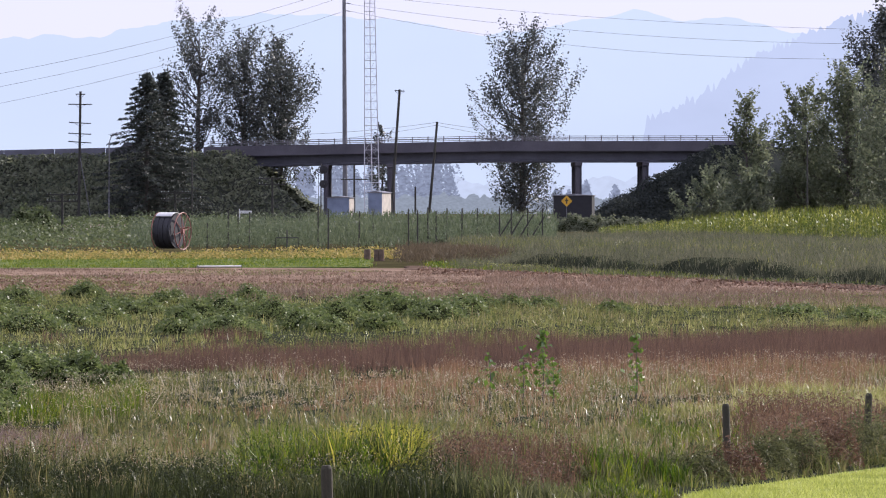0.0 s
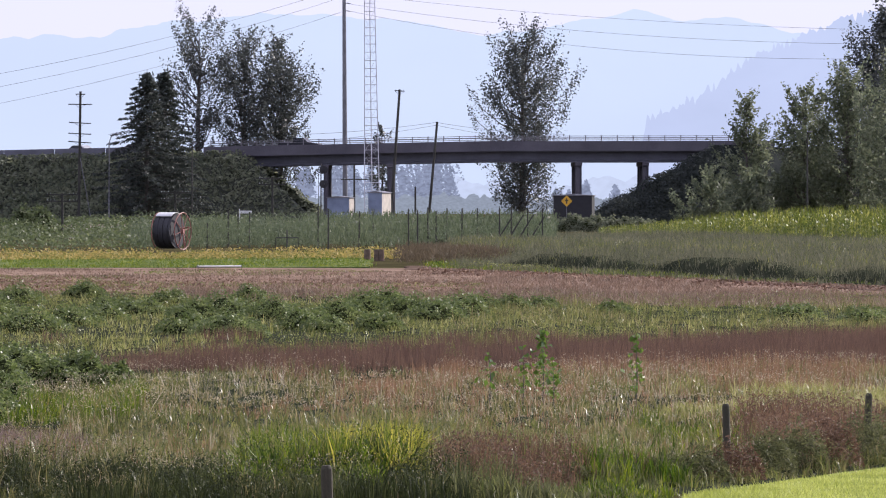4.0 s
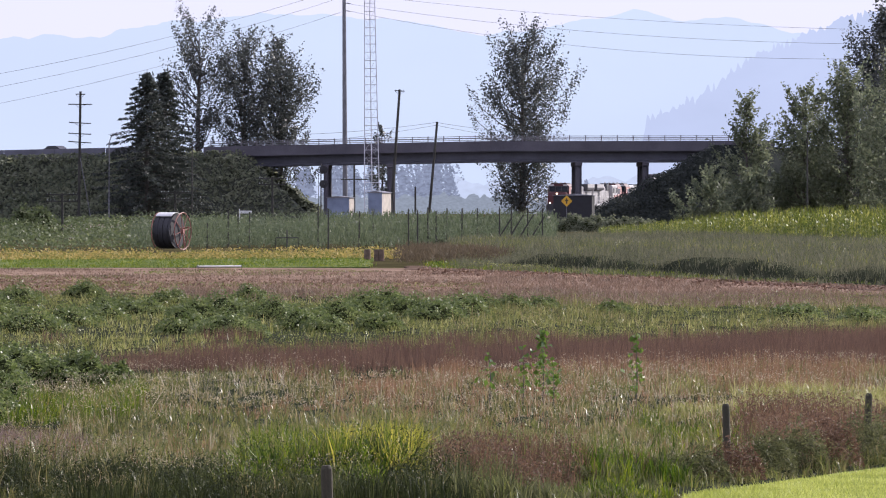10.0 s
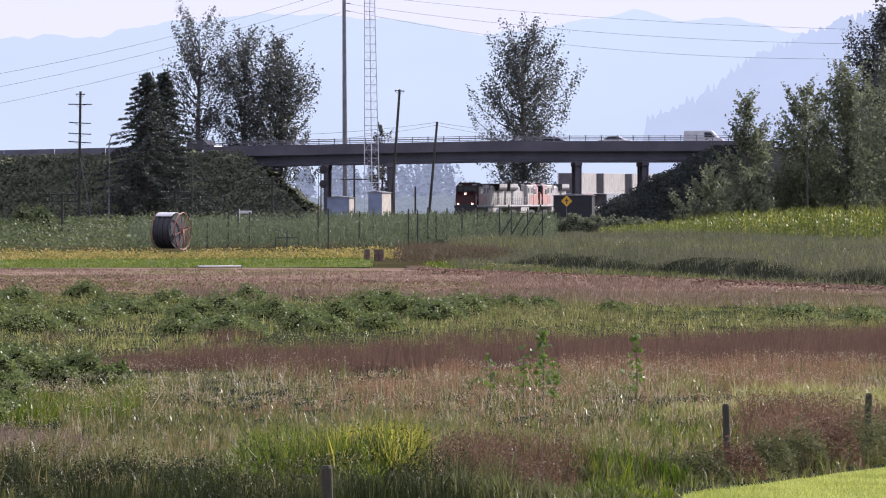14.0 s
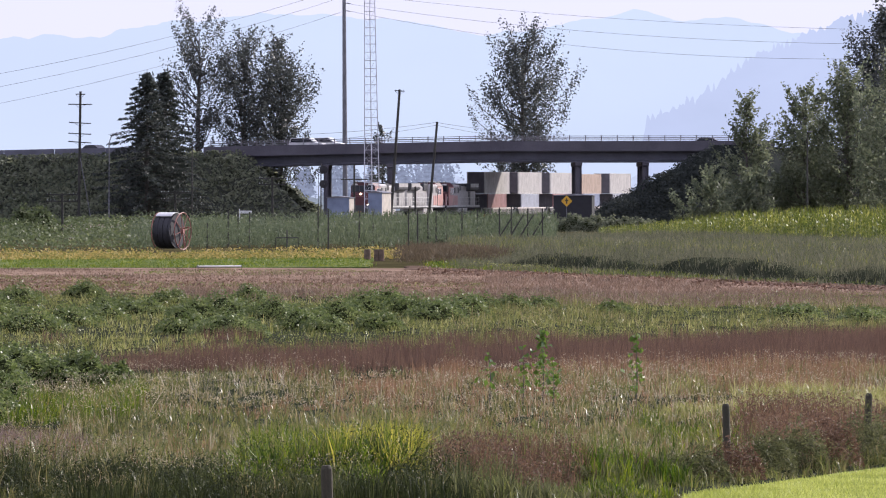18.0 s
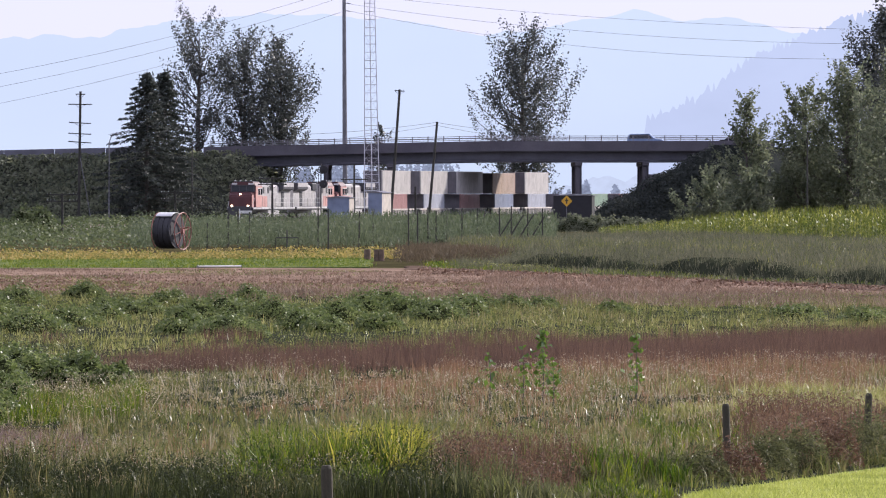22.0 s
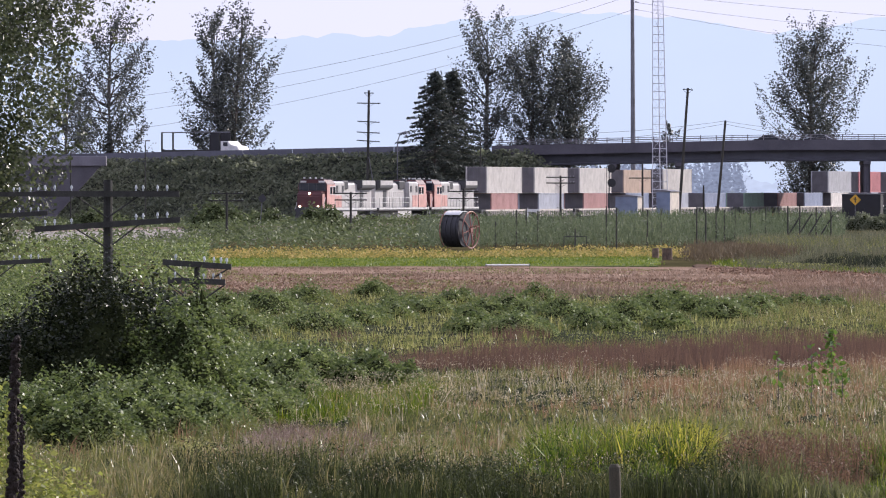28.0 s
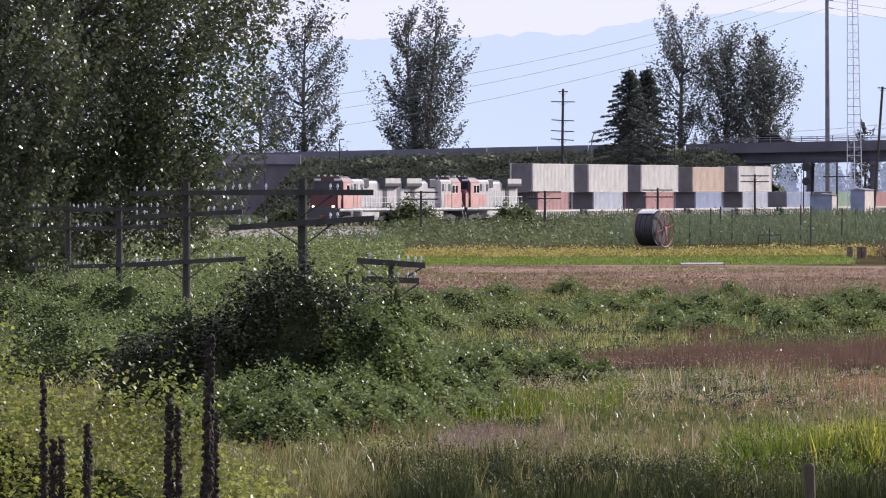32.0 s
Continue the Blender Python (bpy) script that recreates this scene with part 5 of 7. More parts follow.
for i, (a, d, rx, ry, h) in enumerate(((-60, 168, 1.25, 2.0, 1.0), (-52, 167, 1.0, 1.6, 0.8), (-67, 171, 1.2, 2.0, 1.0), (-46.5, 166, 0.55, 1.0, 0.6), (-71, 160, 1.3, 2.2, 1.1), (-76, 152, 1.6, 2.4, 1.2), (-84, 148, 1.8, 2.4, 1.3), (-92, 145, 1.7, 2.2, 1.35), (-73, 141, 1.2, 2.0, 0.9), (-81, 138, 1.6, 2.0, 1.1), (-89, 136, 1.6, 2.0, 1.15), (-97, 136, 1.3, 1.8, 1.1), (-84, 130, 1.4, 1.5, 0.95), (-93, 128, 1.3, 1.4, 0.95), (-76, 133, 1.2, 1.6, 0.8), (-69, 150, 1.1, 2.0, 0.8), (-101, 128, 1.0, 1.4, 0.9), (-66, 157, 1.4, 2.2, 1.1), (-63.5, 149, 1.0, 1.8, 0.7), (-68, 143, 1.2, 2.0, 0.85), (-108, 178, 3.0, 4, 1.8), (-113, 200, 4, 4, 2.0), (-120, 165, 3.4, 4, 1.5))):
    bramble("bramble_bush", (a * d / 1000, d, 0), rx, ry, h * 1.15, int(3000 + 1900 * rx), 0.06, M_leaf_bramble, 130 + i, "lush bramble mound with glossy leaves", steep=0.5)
bramble("bramble_mound", (*(-12.65, 141.0), 0), 2.2, 2.6, 3.6, 22000, 0.062, M_leaf_shaded_mound, 150, "high bramble mound over a pole's foot, leaves coloured dark for shade", steep=0.45)
bramble("bramble_mound", (*(-14.81, 142.0), 0), 1.9, 2.2, 2.3, 10000, 0.062, M_leaf_shaded_mound, 152, "bramble mound against a higher one", steep=0.45)
bramble("bramble_mound", (*(-11.15, 140.0), 0), 1.45, 1.8, 2.75, 10000, 0.062, M_leaf_bramble, 153, "low bramble mound beside a higher one", steep=0.5)
bramble("bramble_mound", (*(-11.0, 144.6), 0), 0.95, 1.0, 3.0, 6000, 0.062, M_leaf_bramble, 154, "bramble climbing over a broken pole", steep=0.45)
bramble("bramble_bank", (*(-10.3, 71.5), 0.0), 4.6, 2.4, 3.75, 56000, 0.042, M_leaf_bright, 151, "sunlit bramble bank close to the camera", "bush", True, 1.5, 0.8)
for i, (a, d, h) in enumerate(((-58, 690, 2.8), (-73, 662, 3.2), (-66, 700, 2.4), (-90, 650, 2.6))):
    bramble("dark_bush", (a * d / 1000, d, 0.2), 3.0, 2.6, h * 1.15, 3000, 0.2, M_leaf_thicket, 170 + i, "dark rounded bush beside the railway", steep=0.5)
for i, (a, d, h) in enumerate(((18.5, 820, 2.2), (21.5, 815, 2.0), (25, 810, 1.8), (28, 815, 1.6))):
    bramble("dark_bush", (a * d / 1000, d, 0), 2.6, 2.4, h, 2600, 0.2, M_leaf_bank, 180 + i, "low dark scrub beside the shed")
herbs("thicket_plants", [(-40.35, 290.84), (-22.28, 298.22), (-40.97, 554.25), (-76.88, 554.25)], 30000, level(0.3, 1.3, 4.0, 12), 0.13, M_leaf_bramble, 39, "wild brambles beyond the end of the field", "thicket", None, 3.0, 0.0, 0.4)
# soft herbs and bushes along the fence
for i, (x, d, rx, h) in enumerate(((18, 110, 0.5, 0.5), (22.5, 111, 0.5, 0.56), (27, 112, 0.55, 0.58), (32, 112, 0.5, 0.6), (36.5, 112.5, 0.5, 0.7), (41, 113.3, 0.55, 0.76), (46, 115.5, 0.5, 0.85), (50.5, 117, 0.5, 0.95), (55, 118, 0.55, 1.0), (59.5, 119.5, 0.55, 1.1), (63, 121, 0.5, 1.0), (-18, 107, 0.6, 0.5), (-36, 108, 0.7, 0.6), (-47, 109, 0.7, 0.62), (-58, 108, 0.7, 0.58), (-29, 106, 0.6, 0.5), (-6, 109, 0.5, 0.5))):
    soft = x > 10
    brown = soft and i % 3 == 2
    bramble("herb_bush", (x * d / 1000, d, 0), rx, rx * 1.1, h, 3000 if soft else 2400, 0.022, M_dock if brown else M_herb_soft if soft else M_herb, 460 + i, "withered brown dock bush by the fence" if brown else "soft grey-green herb bush by the fence" if soft else "soft dark green herb bush by the fence", "bush", not soft, 3.2, 0.7, steep=0.6)

# low leafy weeds that break up the meadow
rng = np.random.default_rng(77)
for i in range(26):
    d = 58750 / rng.uniform(300, 500)
    a = rng.uniform(-125, 62)
    x = a * d / 1000
    if on_lawn(np.array([[x, d]]))[0]:
        continue
    r = rng.uniform(0.25, 0.6)
    mat = (M_leaf_weed, M_herb_soft, M_grass_dull, M_grass_pale)[i % 4]
    bramble("weed_clump", (x, d, 0), r, r * 1.2, rng.uniform(0.35, 0.6), int(700 * r + 250), 0.04, mat, 400 + i, "low leafy weed clump in the meadow", "weeds", False)
leaf_field("soil_clods", [(-44.78, 322.8), (20.32, 296.72), (23.67, 345.59), (-57.8, 416.67)], 14000, 0.03, 0.09, 0.09, M_clod, 81, "clods and stubble scattered over the field", "clods", 1.0)
leaf_field("soil_clods", [(-1.4, 396.96), (22.35, 326.39), (23.95, 349.7), (-1.5, 425.72)], 4000, 0.03, 0.1, 0.1, M_clod, 82, "dark clods along the ploughed strip", "clods", 1.0)

# ---- poles, wires, signals and things of the fields ----
def cross_arm(bm, z, half, tilt=0.0, y=-0.14):
    dz = math.tan(radians(tilt)) * half
    prism(bm, [(-half, z - 0.06 - dz), (half, z - 0.06 + dz), (half, z + 0.06 + dz), (-half, z + 0.06 - dz)], y - 0.05, y + 0.05, 1)


def insulator(bm, x, y, z):
    rod(bm, (x, y, z), (x, y, z + 0.06), 0.016, 0.016, 6)
    rod(bm, (x, y, z + 0.05), (x, y, z + 0.09), 0.03, 0.026, 8)
    rod(bm, (x, y, z + 0.09), (x, y, z + 0.125), 0.024, 0.012, 8)


def telegraph_pole(base, top, arms, r, label, lean=0.0, turn=0.0, spots=(-1.3, -1.1, -0.75, 0.6, 0.75, 1.05, 1.25), foot=-0.3):
    """A wooden pole; arms: (height, half length, tilt); spots: where the insulators stand."""
    t = thing("telegraph_pole", Matrix.Translation(base) @ pose(0, 0, 0, 0, lean, turn), label, "pole", "telegraph poles")
    part("pole", rod(bmesh.new(), (0, 0, foot), (0, 0, top), r * 1.15, r * 0.9, 10), M_wood_pole, t)
    for z, half, tilt in arms:
        bm = bmesh.new()
        cross_arm(bm, z, half, tilt, -r - 0.05)
        arm = part("cross_arm", bm, M_wood_pole, t)
        for x in spots:
            if abs(x) < half:
                bm = bmesh.new()
                insulator(bm, x, -r - 0.05, z + 0.06 + math.tan(radians(tilt)) * x)
                part("insulator", bm, M_glass_ins, arm, "pale glass insulator")
        bm = bmesh.new()
        for s in (-1, 1):
            rod(bm, (s * min(half, 0.65), -r - 0.03, z - 0.05 + s * 0.65 * math.tan(radians(tilt))), (0, -r - 0.03, z - 0.5), 0.018, 0.018, 5)
        part("brace", bm, M_wood_pole, t)
    return t


TP = "old wooden telegraph pole with glass insulators"
telegraph_pole((*(-13.0, 147.0), 0), 4.9, [(4.61, 1.5, 0.0), (3.97, 1.52, 3.8)], 0.105, TP + ", wrapped in brambles")
telegraph_pole((*(-19.53, 186.0), 0), 4.86, [(4.57, 1.5, 0.5), (4.0, 1.5, 3.0), (2.75, 1.6, 3.0)], 0.105, TP)
telegraph_pole((*(-25.79, 225.0), 0), 4.16, [(4.02, 1.6, 1.0), (3.44, 1.6, 1.5), (2.23, 1.6, 1.5)], 0.11, TP)
telegraph_pole((*(-32.31, 265.0), 0), 4.19, [(3.94, 1.55, 1.0), (3.19, 1.55, 0.5), (1.73, 1.6, 1.0)], 0.11, TP)
telegraph_pole((*(-11.24, 147.0), 0), 3.19, [(3.14, 0.72, -2.0), (2.79, 0.6, 0.0)], 0.07, "short broken telegraph pole sunk in brambles", 2.0, 0, (-0.45, 0.15, 0.35, 0.5, 0.62))
for px, d, top, gaps in ((-45.42, 635, 4.45, (0.12, 0.75)), (-36.5, 677, 4.45, (0.12, 0.75)), (-27.3, 720, 4.75, (0.25, 0.95)), (-18.41, 762, 6.2, (0.18, 0.8)), (-10.06, 801, 7.6, (1.6,)), (-3.28, 838, 5.2, ())):
    telegraph_pole((px, d, 0), top, [(top - g, 1.55, 0.0) for g in gaps], 0.12, "weathered telegraph pole beside the railway", 0, 0, (-1.4, -1.1, -0.7, 0.7, 1.1, 1.4))
telegraph_pole((*(-6.45, 858.0), 0), 17.06, [(16.88, 0.6, 0.0)], 0.17, "tall leaning wooden utility pole", 4.0, 0, (-0.45, 0.45))
telegraph_pole((*(-1.84, 850.0), 0), 13.06, [], 0.16, "dark leaning wooden pole without arms", 5.0)
tall = telegraph_pole((*(-45.67, 885.0), 0), 17.16, [(16.81, 0.6, 0.0), (15.53, 1.5, 0.0), (13.2, 1.4, -2.0), (11.85, 1.45, -2.0), (10.79, 1.45, -3.0)], 0.17, "tall wooden utility pole with five cross arms", 0.8, 0, (-1.3, -0.9, 0.9, 1.3))
part("guy_wire", rod(bmesh.new(), (0.1, -0.2, 8.81), (1.8, -1.0, 0.0), 0.05, 0.05, 5), M_steel_pole, tall)


def street_lamp(base, h, reach, label):
    t = thing("street_lamp", Matrix.Translation(base), label, "street lamp", "highway lamps")
    bm = bmesh.new()
    pts = [(0, 0, -0.2), (0, 0, h - 1.6)] + [(reach * (1 - math.cos(a)), 0, h - 1.6 + 1.5 * math.sin(a)) for a in (0.4, 0.8, 1.2, 1.5)]
    tube(bm, pts, [0.1, 0.08, 0.07, 0.06, 0.055, 0.045], 8)
    part("post", bm, M_steel_pole if reach else M_wood_pole, t)
    part("lamp_head", box(bmesh.new(), reach * 0.9, reach + 0.6, -0.15, 0.15, h - 0.18, h - 0.02, 0.05), M_steel_pole, t)
    return t


SL = "slender grey curved street lamp post"
street_lamp((*(-41.8, 884.0), 0), 11.91, 0.75, SL)
street_lamp((*(-84.38, 900.0), 0), 9.45, 0.0, "slender dark post beside the road")
street_lamp((*(-73.98, 890.0), 0), 10.97, 0.0, "slender dark post beside the road")
street_lamp((*(-31.4, 884.0), 0), 10.78, 0.0, "slender dark post beside the road")
street_lamp((*(40.76, 790.0), 0), 11.4, 0.0, "slender dark post beside the trees")


def mast():
    t = thing("steel_mast", Matrix.Translation((*(-13.84, 1000.0), 0)), "very tall grey tapered steel power mast", "power mast")
    bm = bmesh.new()
    rod(bm, (0, 0, -0.3), (-0.2, 0, 40.0), 0.38, 0.22, 14)
    part("shaft", bm, M_steel_pole, t)
    for z in (30.2, 31.3, 32.6):
        part("insulator", rod(bmesh.new(), (0.2, 0, z), (0.75, 0, z - 0.1), 0.07, 0.05, 8), M_steel_pole, t)


mast()


def tower():
    """A three-legged lattice mast with ladder-like bracing."""
    t = thing("lattice_tower", Matrix.Translation((*(-8.15, 815.0), 0)), "slender pale steel lattice radio tower", "tower")
    h0, h1 = 1.04, 0.61
    top, n = 32.0, 34
    legs = [(math.cos(a), math.sin(a)) for a in (radians(-150), radians(-30), radians(90))]

    def at(i, z):
        r = (h0 + (h1 - h0) * min(1, z / 24.0))
        return Vector((legs[i][0] * r - 0.012 * z, legs[i][1] * r, z))
    for i in range(3):
        part("leg", rod(bmesh.new(), at(i, -0.2), at(i, top), 0.06, 0.05, 6), M_tower, t)
    for k in range(n):
        za, zb = top * k / n, top * (k + 1) / n
        for i in range(3):
            j = (i + 1) % 3
            part("rung", rod(bmesh.new(), at(i, za), at(j, za), 0.034, 0.034, 4), M_tower, t)
            a, b = (i, j) if k % 2 else (j, i)
            part("brace", rod(bmesh.new(), at(a, za), at(b, zb), 0.012, 0.012, 4), M_tower, t)


tower()


def wires(name, rows, r, label):
    """Sagging wires; each row: the two ends and the sag in metres."""
    t = thing(name, Matrix(), label, "power line")
    for a, b, sag in rows:
        a, b = Vector(a), Vector(b)
        pts = [a.lerp(b, k / 14) - Vector((0, 0, sag * 4 * (k / 14) * (1 - k / 14))) for k in range(15)]
        part("wire", tube(bmesh.new(), pts, [r] * 15, 5), M_wire, t)


wires("power_line", [((-14.0, 1000.0, 32.7), (65.95, 900.0, 25.08), 1.2), ((-14.0, 1000.0, 31.26), (65.95, 900.0, 23.42), 1.7), ((-14.0, 1000.0, 30.3), (65.95, 900.0, 21.84), 2.6),
                     ((-14.0, 1000.0, 33.5), (-91.5, 950.0, 15.95), 2.2), ((-14.0, 1000.0, 32.22), (-91.5, 950.0, 13.82), 2.2), ((-14.0, 1000.0, 30.14), (-91.5, 950.0, 11.39), 2.2)], 0.022, "thin sagging high-voltage wires across the sky")
wires("pole_wires", [((-0.82, 850.0, 12.93), (-16.79, 860.0, 11.58), 0.2), ((-0.82, 850.0, 12.59), (-16.79, 860.0, 10.62), 0.2), ((-0.82, 850.0, 12.93), (14.52, 840.0, 11.42), 0.3), ((-0.82, 850.0, 12.59), (14.52, 840.0, 10.48), 0.3)], 0.02, "thin wires strung between wooden poles")

M_loco_dark2 = paint("signal_black", (0.03, 0.03, 0.035), 0.6)
M_white2 = paint("white_board", (0.75, 0.75, 0.73), 0.5)
M_black2 = paint("black_pipe", (0.03, 0.03, 0.03), 0.6)
M_hut_blue = paint("hut_blue_grey", (0.22, 0.27, 0.38), 0.5)
M_hut_cream = paint("hut_cream", (0.6, 0.54, 0.47), 0.5)
M_sign_yellow = paint("sign_yellow", (0.75, 0.42, 0.03), 0.4)
M_dark_wall = paint("dark_cladding", (0.025, 0.025, 0.03), 0.7)


def hut(name, base, w, d, h, turn, label, wall, side):
    t = thing(name, Matrix.Translation(base) @ pose(0, 0, 0, 0, 0, turn), label, "hut")
    part("plinth", box(bmesh.new(), -w / 2 - 0.05, w / 2 + 0.05, -d / 2 - 0.05, d / 2 + 0.05, -0.2, 0.25), M_concrete, t)
    part("front_wall", box(bmesh.new(), -w / 2, w / 2, -d / 2, -d / 2 + 0.08, 0.25, h, 0.01), wall, t)
    part("back_wall", box(bmesh.new(), -w / 2, w / 2, d / 2 - 0.08, d / 2, 0.25, h, 0.01), wall, t)
    for s in (-1, 1):
        part("side_wall", box(bmesh.new(), s * w / 2, s * (w / 2 - 0.08), -d / 2 + 0.08, d / 2 - 0.08, 0.25, h), side, t)
    bm = bmesh.new()
    prism(bm, [(-w / 2 - 0.12, h), (-w / 2 - 0.12, h + 0.06), (0, h + 0.22), (w / 2 + 0.12, h + 0.06), (w / 2 + 0.12, h)], -d / 2 - 0.12, d / 2 + 0.12, 1)
    part("roof", bm, M_steel_pole, t)
    door = part("door", box(bmesh.new(), -0.4, 0.4, -d / 2 - 0.03, -d / 2, 0.35, min(h - 0.2, 2.2), 0.01), wall, t)
    part("handle", box(bmesh.new(), 0.28, 0.34, -d / 2 - 0.07, -d / 2 - 0.03, 1.1, 1.25), M_rail_metal, door)
    return t


hut("signal_hut", (*(-11.51, 795.0), 0.9), 2.55, 2.2, 3.0, -14, "blue-grey railway signal hut with pale end wall", M_hut_blue, M_hut_cream)
hut("signal_cabinet", (*(-7.17, 800.0), 0.9), 1.6, 4.2, 3.55, -14, "narrow blue-grey signal cabinet with cream side", M_hut_blue, M_hut_cream)
hut("dark_shed", (*(16.0, 862.0), 0.25), 4.7, 4.0, 3.85, -6, "low dark shed beside the railway", M_dark_wall, M_dark_wall)


def signal():
    t = thing("railway_signal", Matrix.Translation((*(-13.65, 790.0), 0.6)), "black railway signal mast with two round heads", "signal")
    part("mast", rod(bmesh.new(), (0, 0, -0.4), (0, 0, 7.2), 0.075, 0.06, 8), M_loco_dark2, t)
    for z in (6.45, 4.85):
        bm = bmesh.new()
        rod(bm, (0.28, -0.12, z), (0.28, -0.07, z), 0.47, 0.47, 20)
        head = part("target_disc", bm, M_loco_dark2, t)
        part("lens_hood", rod(bmesh.new(), (0.28, -0.4, z), (0.28, -0.12, z), 0.14, 0.14, 10), M_loco_dark2, head)
        part("bracket", box(bmesh.new(), -0.03, 0.3, -0.07, 0.03, z - 0.06, z + 0.06), M_loco_dark2, t)
    part("ladder", box(bmesh.new(), -0.3, -0.24, 0.1, 0.14, -0.2, 6.6), M_loco_dark2, t)


signal()


def road_sign():
    t = thing("warning_sign", Matrix.Translation((*(14.8, 845.0), 0)), "yellow diamond warning sign on a post", "road sign")
    part("post", rod(bmesh.new(), (0, 0, -0.2), (0, 0, 4.1), 0.04, 0.04, 6), M_steel_pole, t)
    bm = bmesh.new()
    prism(bm, [(0, 2.8), (0.68, 3.48), (0, 4.16), (-0.68, 3.48)], -0.09, -0.06, 1)
    plate = part("plate", bm, M_sign_yellow, t)
    bm = bmesh.new()
    box(bm, -0.07, 0.07, -0.1, -0.092, 3.15, 3.8)
    box(bm, -0.2, 0.2, -0.1, -0.092, 3.5, 3.62)
    part("symbol", bm, M_loco_dark2, plate)


road_sign()


def back_sign():
    t = thing("diamond_sign", Matrix.Translation((-46.2, 690.0, 0)) @ pose(0, 0, 0, 0, 5, 0), "dark back of a diamond sign on a leaning post", "road sign")
    part("post", rod(bmesh.new(), (0, 0, -0.2), (0, 0, 4.1), 0.045, 0.04, 6), M_steel_pole, t)
    part("plate", prism(bmesh.new(), [(0, 3.35), (0.45, 3.85), (0, 4.35), (-0.45, 3.85)], -0.08, -0.055, 1), M_loco_dark2, t)


back_sign()


def barrier_sign():
    t = thing("white_marker", Matrix.Translation((*(-18.43, 640.0), 0)), "white marker board on a low post", "marker")
    part("post", rod(bmesh.new(), (0, 0, -0.2), (0, 0, 3.06), 0.05, 0.05, 6), M_white2, t)
    part("board", box(bmesh.new(), 0.0, 1.1, -0.04, 0.04, 2.65, 2.91, 0.01), M_white2, t)


barrier_sign()


def reel():
    """A big hose reel lying on its rim: drum between two spoked wheels."""
    M_hose = surface("black_hose", (0.03, 0.03, 0.035), (0.018, 0.018, 0.02), 2.0, 20.0, 0.6, 0, 0.1)
    M_reel_red = paint("faded_red_steel", (0.3, 0.12, 0.095), 0.6)
    t = thing("hose_reel", Matrix.Translation((*(-21.55, 560.0), 0.0)) @ pose(0, 0, 1.5, 0, 0, -25), "big black irrigation hose reel with red spoked wheel", "reel")
    for i in range(7):
        x = -0.88 + 0.22 * i
        part("hose_coil", rod(bmesh.new(), (x - 0.1, 0, 0), (x + 0.1, 0, 0), 1.36 + 0.03 * (i % 2), 1.36 + 0.03 * (i % 2), 36), M_hose, t, "black wound hose")
    for x in (-1.02, 1.02):
        bm = bmesh.new()
        pts = [(x, 1.46 * math.cos(a), 1.46 * math.sin(a)) for a in np.linspace(0, 6.2832, 33)]
        tube(bm, pts, [0.05] * 33, 6)
        wheel = part("wheel_rim", bm, M_reel_red, t, "faded red wheel rim")
        for k in range(8):
            a = k * 0.7854 + 0.2
            part("spoke", rod(bmesh.new(), (x, 0.2 * math.cos(a), 0.2 * math.sin(a)), (x, 1.45 * math.cos(a), 1.45 * math.sin(a)), 0.035, 0.035, 6), M_reel_red, wheel)
        part("hub", rod(bmesh.new(), (x - 0.08, 0, 0), (x + 0.08, 0, 0), 0.26, 0.22, 14), M_reel_red, wheel)
    bm = bmesh.new()
    pts = [(1.44 * math.cos(a), 1.44 * math.sin(a)) for a in np.linspace(1.1, 2.2, 10)]
    prism(bm, pts + [(p[0] * 1.04, p[1] * 1.04) for p in pts[::-1]], -0.95, 0.45, 0)
    part("cover_sheet", bm, M_white2, t, "pale sheet over the top")
    bm = bmesh.new()
    rod(bm, (1.1, -0.2, 0.2), (1.75, -0.4, 0.35), 0.045, 0.045, 6)
    rod(bm, (1.75, -0.4, 0.35), (1.45, -0.4, -1.2), 0.045, 0.045, 6)
    rod(bm, (1.45, -0.4, -1.2), (1.1, -0.2, 0.2), 0.04, 0.04, 6)
    part("tow_frame", bm, M_reel_red, t)


reel()


def cart_frame():
    t = thing("irrigation_stand", Matrix.Translation((*(-12.59, 570.0), 0)), "dark metal pipe stand in the field", "stand")
    part("top_bar", rod(bmesh.new(), (-0.9, 0, 0.92), (0.9, 0, 0.92), 0.04, 0.04, 6), M_black2, t)
    for x in (-0.9, 0.9):
        part("leg", rod(bmesh.new(), (x, 0, 0), (x, 0, 0.92), 0.04, 0.04, 6), M_black2, t)
    part("riser", rod(bmesh.new(), (0, 0, 0), (0, 0, 1.51), 0.06, 0.05, 8), M_black2, t)


cart_frame()
M_stump = surface("stump_bark", (0.2, 0.14, 0.1), (0.08, 0.06, 0.05), 4.0, 30.0, 0.95, 0, 0.4)
for px, w in ((-5.36, 0.22), (-4.72, 0.16), (-4.36, 0.18)):
    t = thing("wooden_stump", Matrix.Translation((px * 0.956, 478, 0)), "short weathered wooden stump at the field's edge", "stump", "stumps")
    part("trunk", rod(bmesh.new(), (0, 0, -0.1), (0, 0, 0.72), w * 1.1, w, 12), M_stump, t)
    part("cut_top", rod(bmesh.new(), (0, 0, 0.72), (0, 0, 0.74), w * 0.9, w * 0.86, 12), M_post, t)
t = thing("white_pipe", Matrix.Translation((*(-13.56, 428.0), 0.12)) @ pose(0, 0, 0, 0, 0, 32), "long white irrigation pipe on the grass", "pipe")
part("tube", rod(bmesh.new(), (-1.55, 0, 0), (1.55, 0, 0), 0.055, 0.055, 10), M_white2, t)
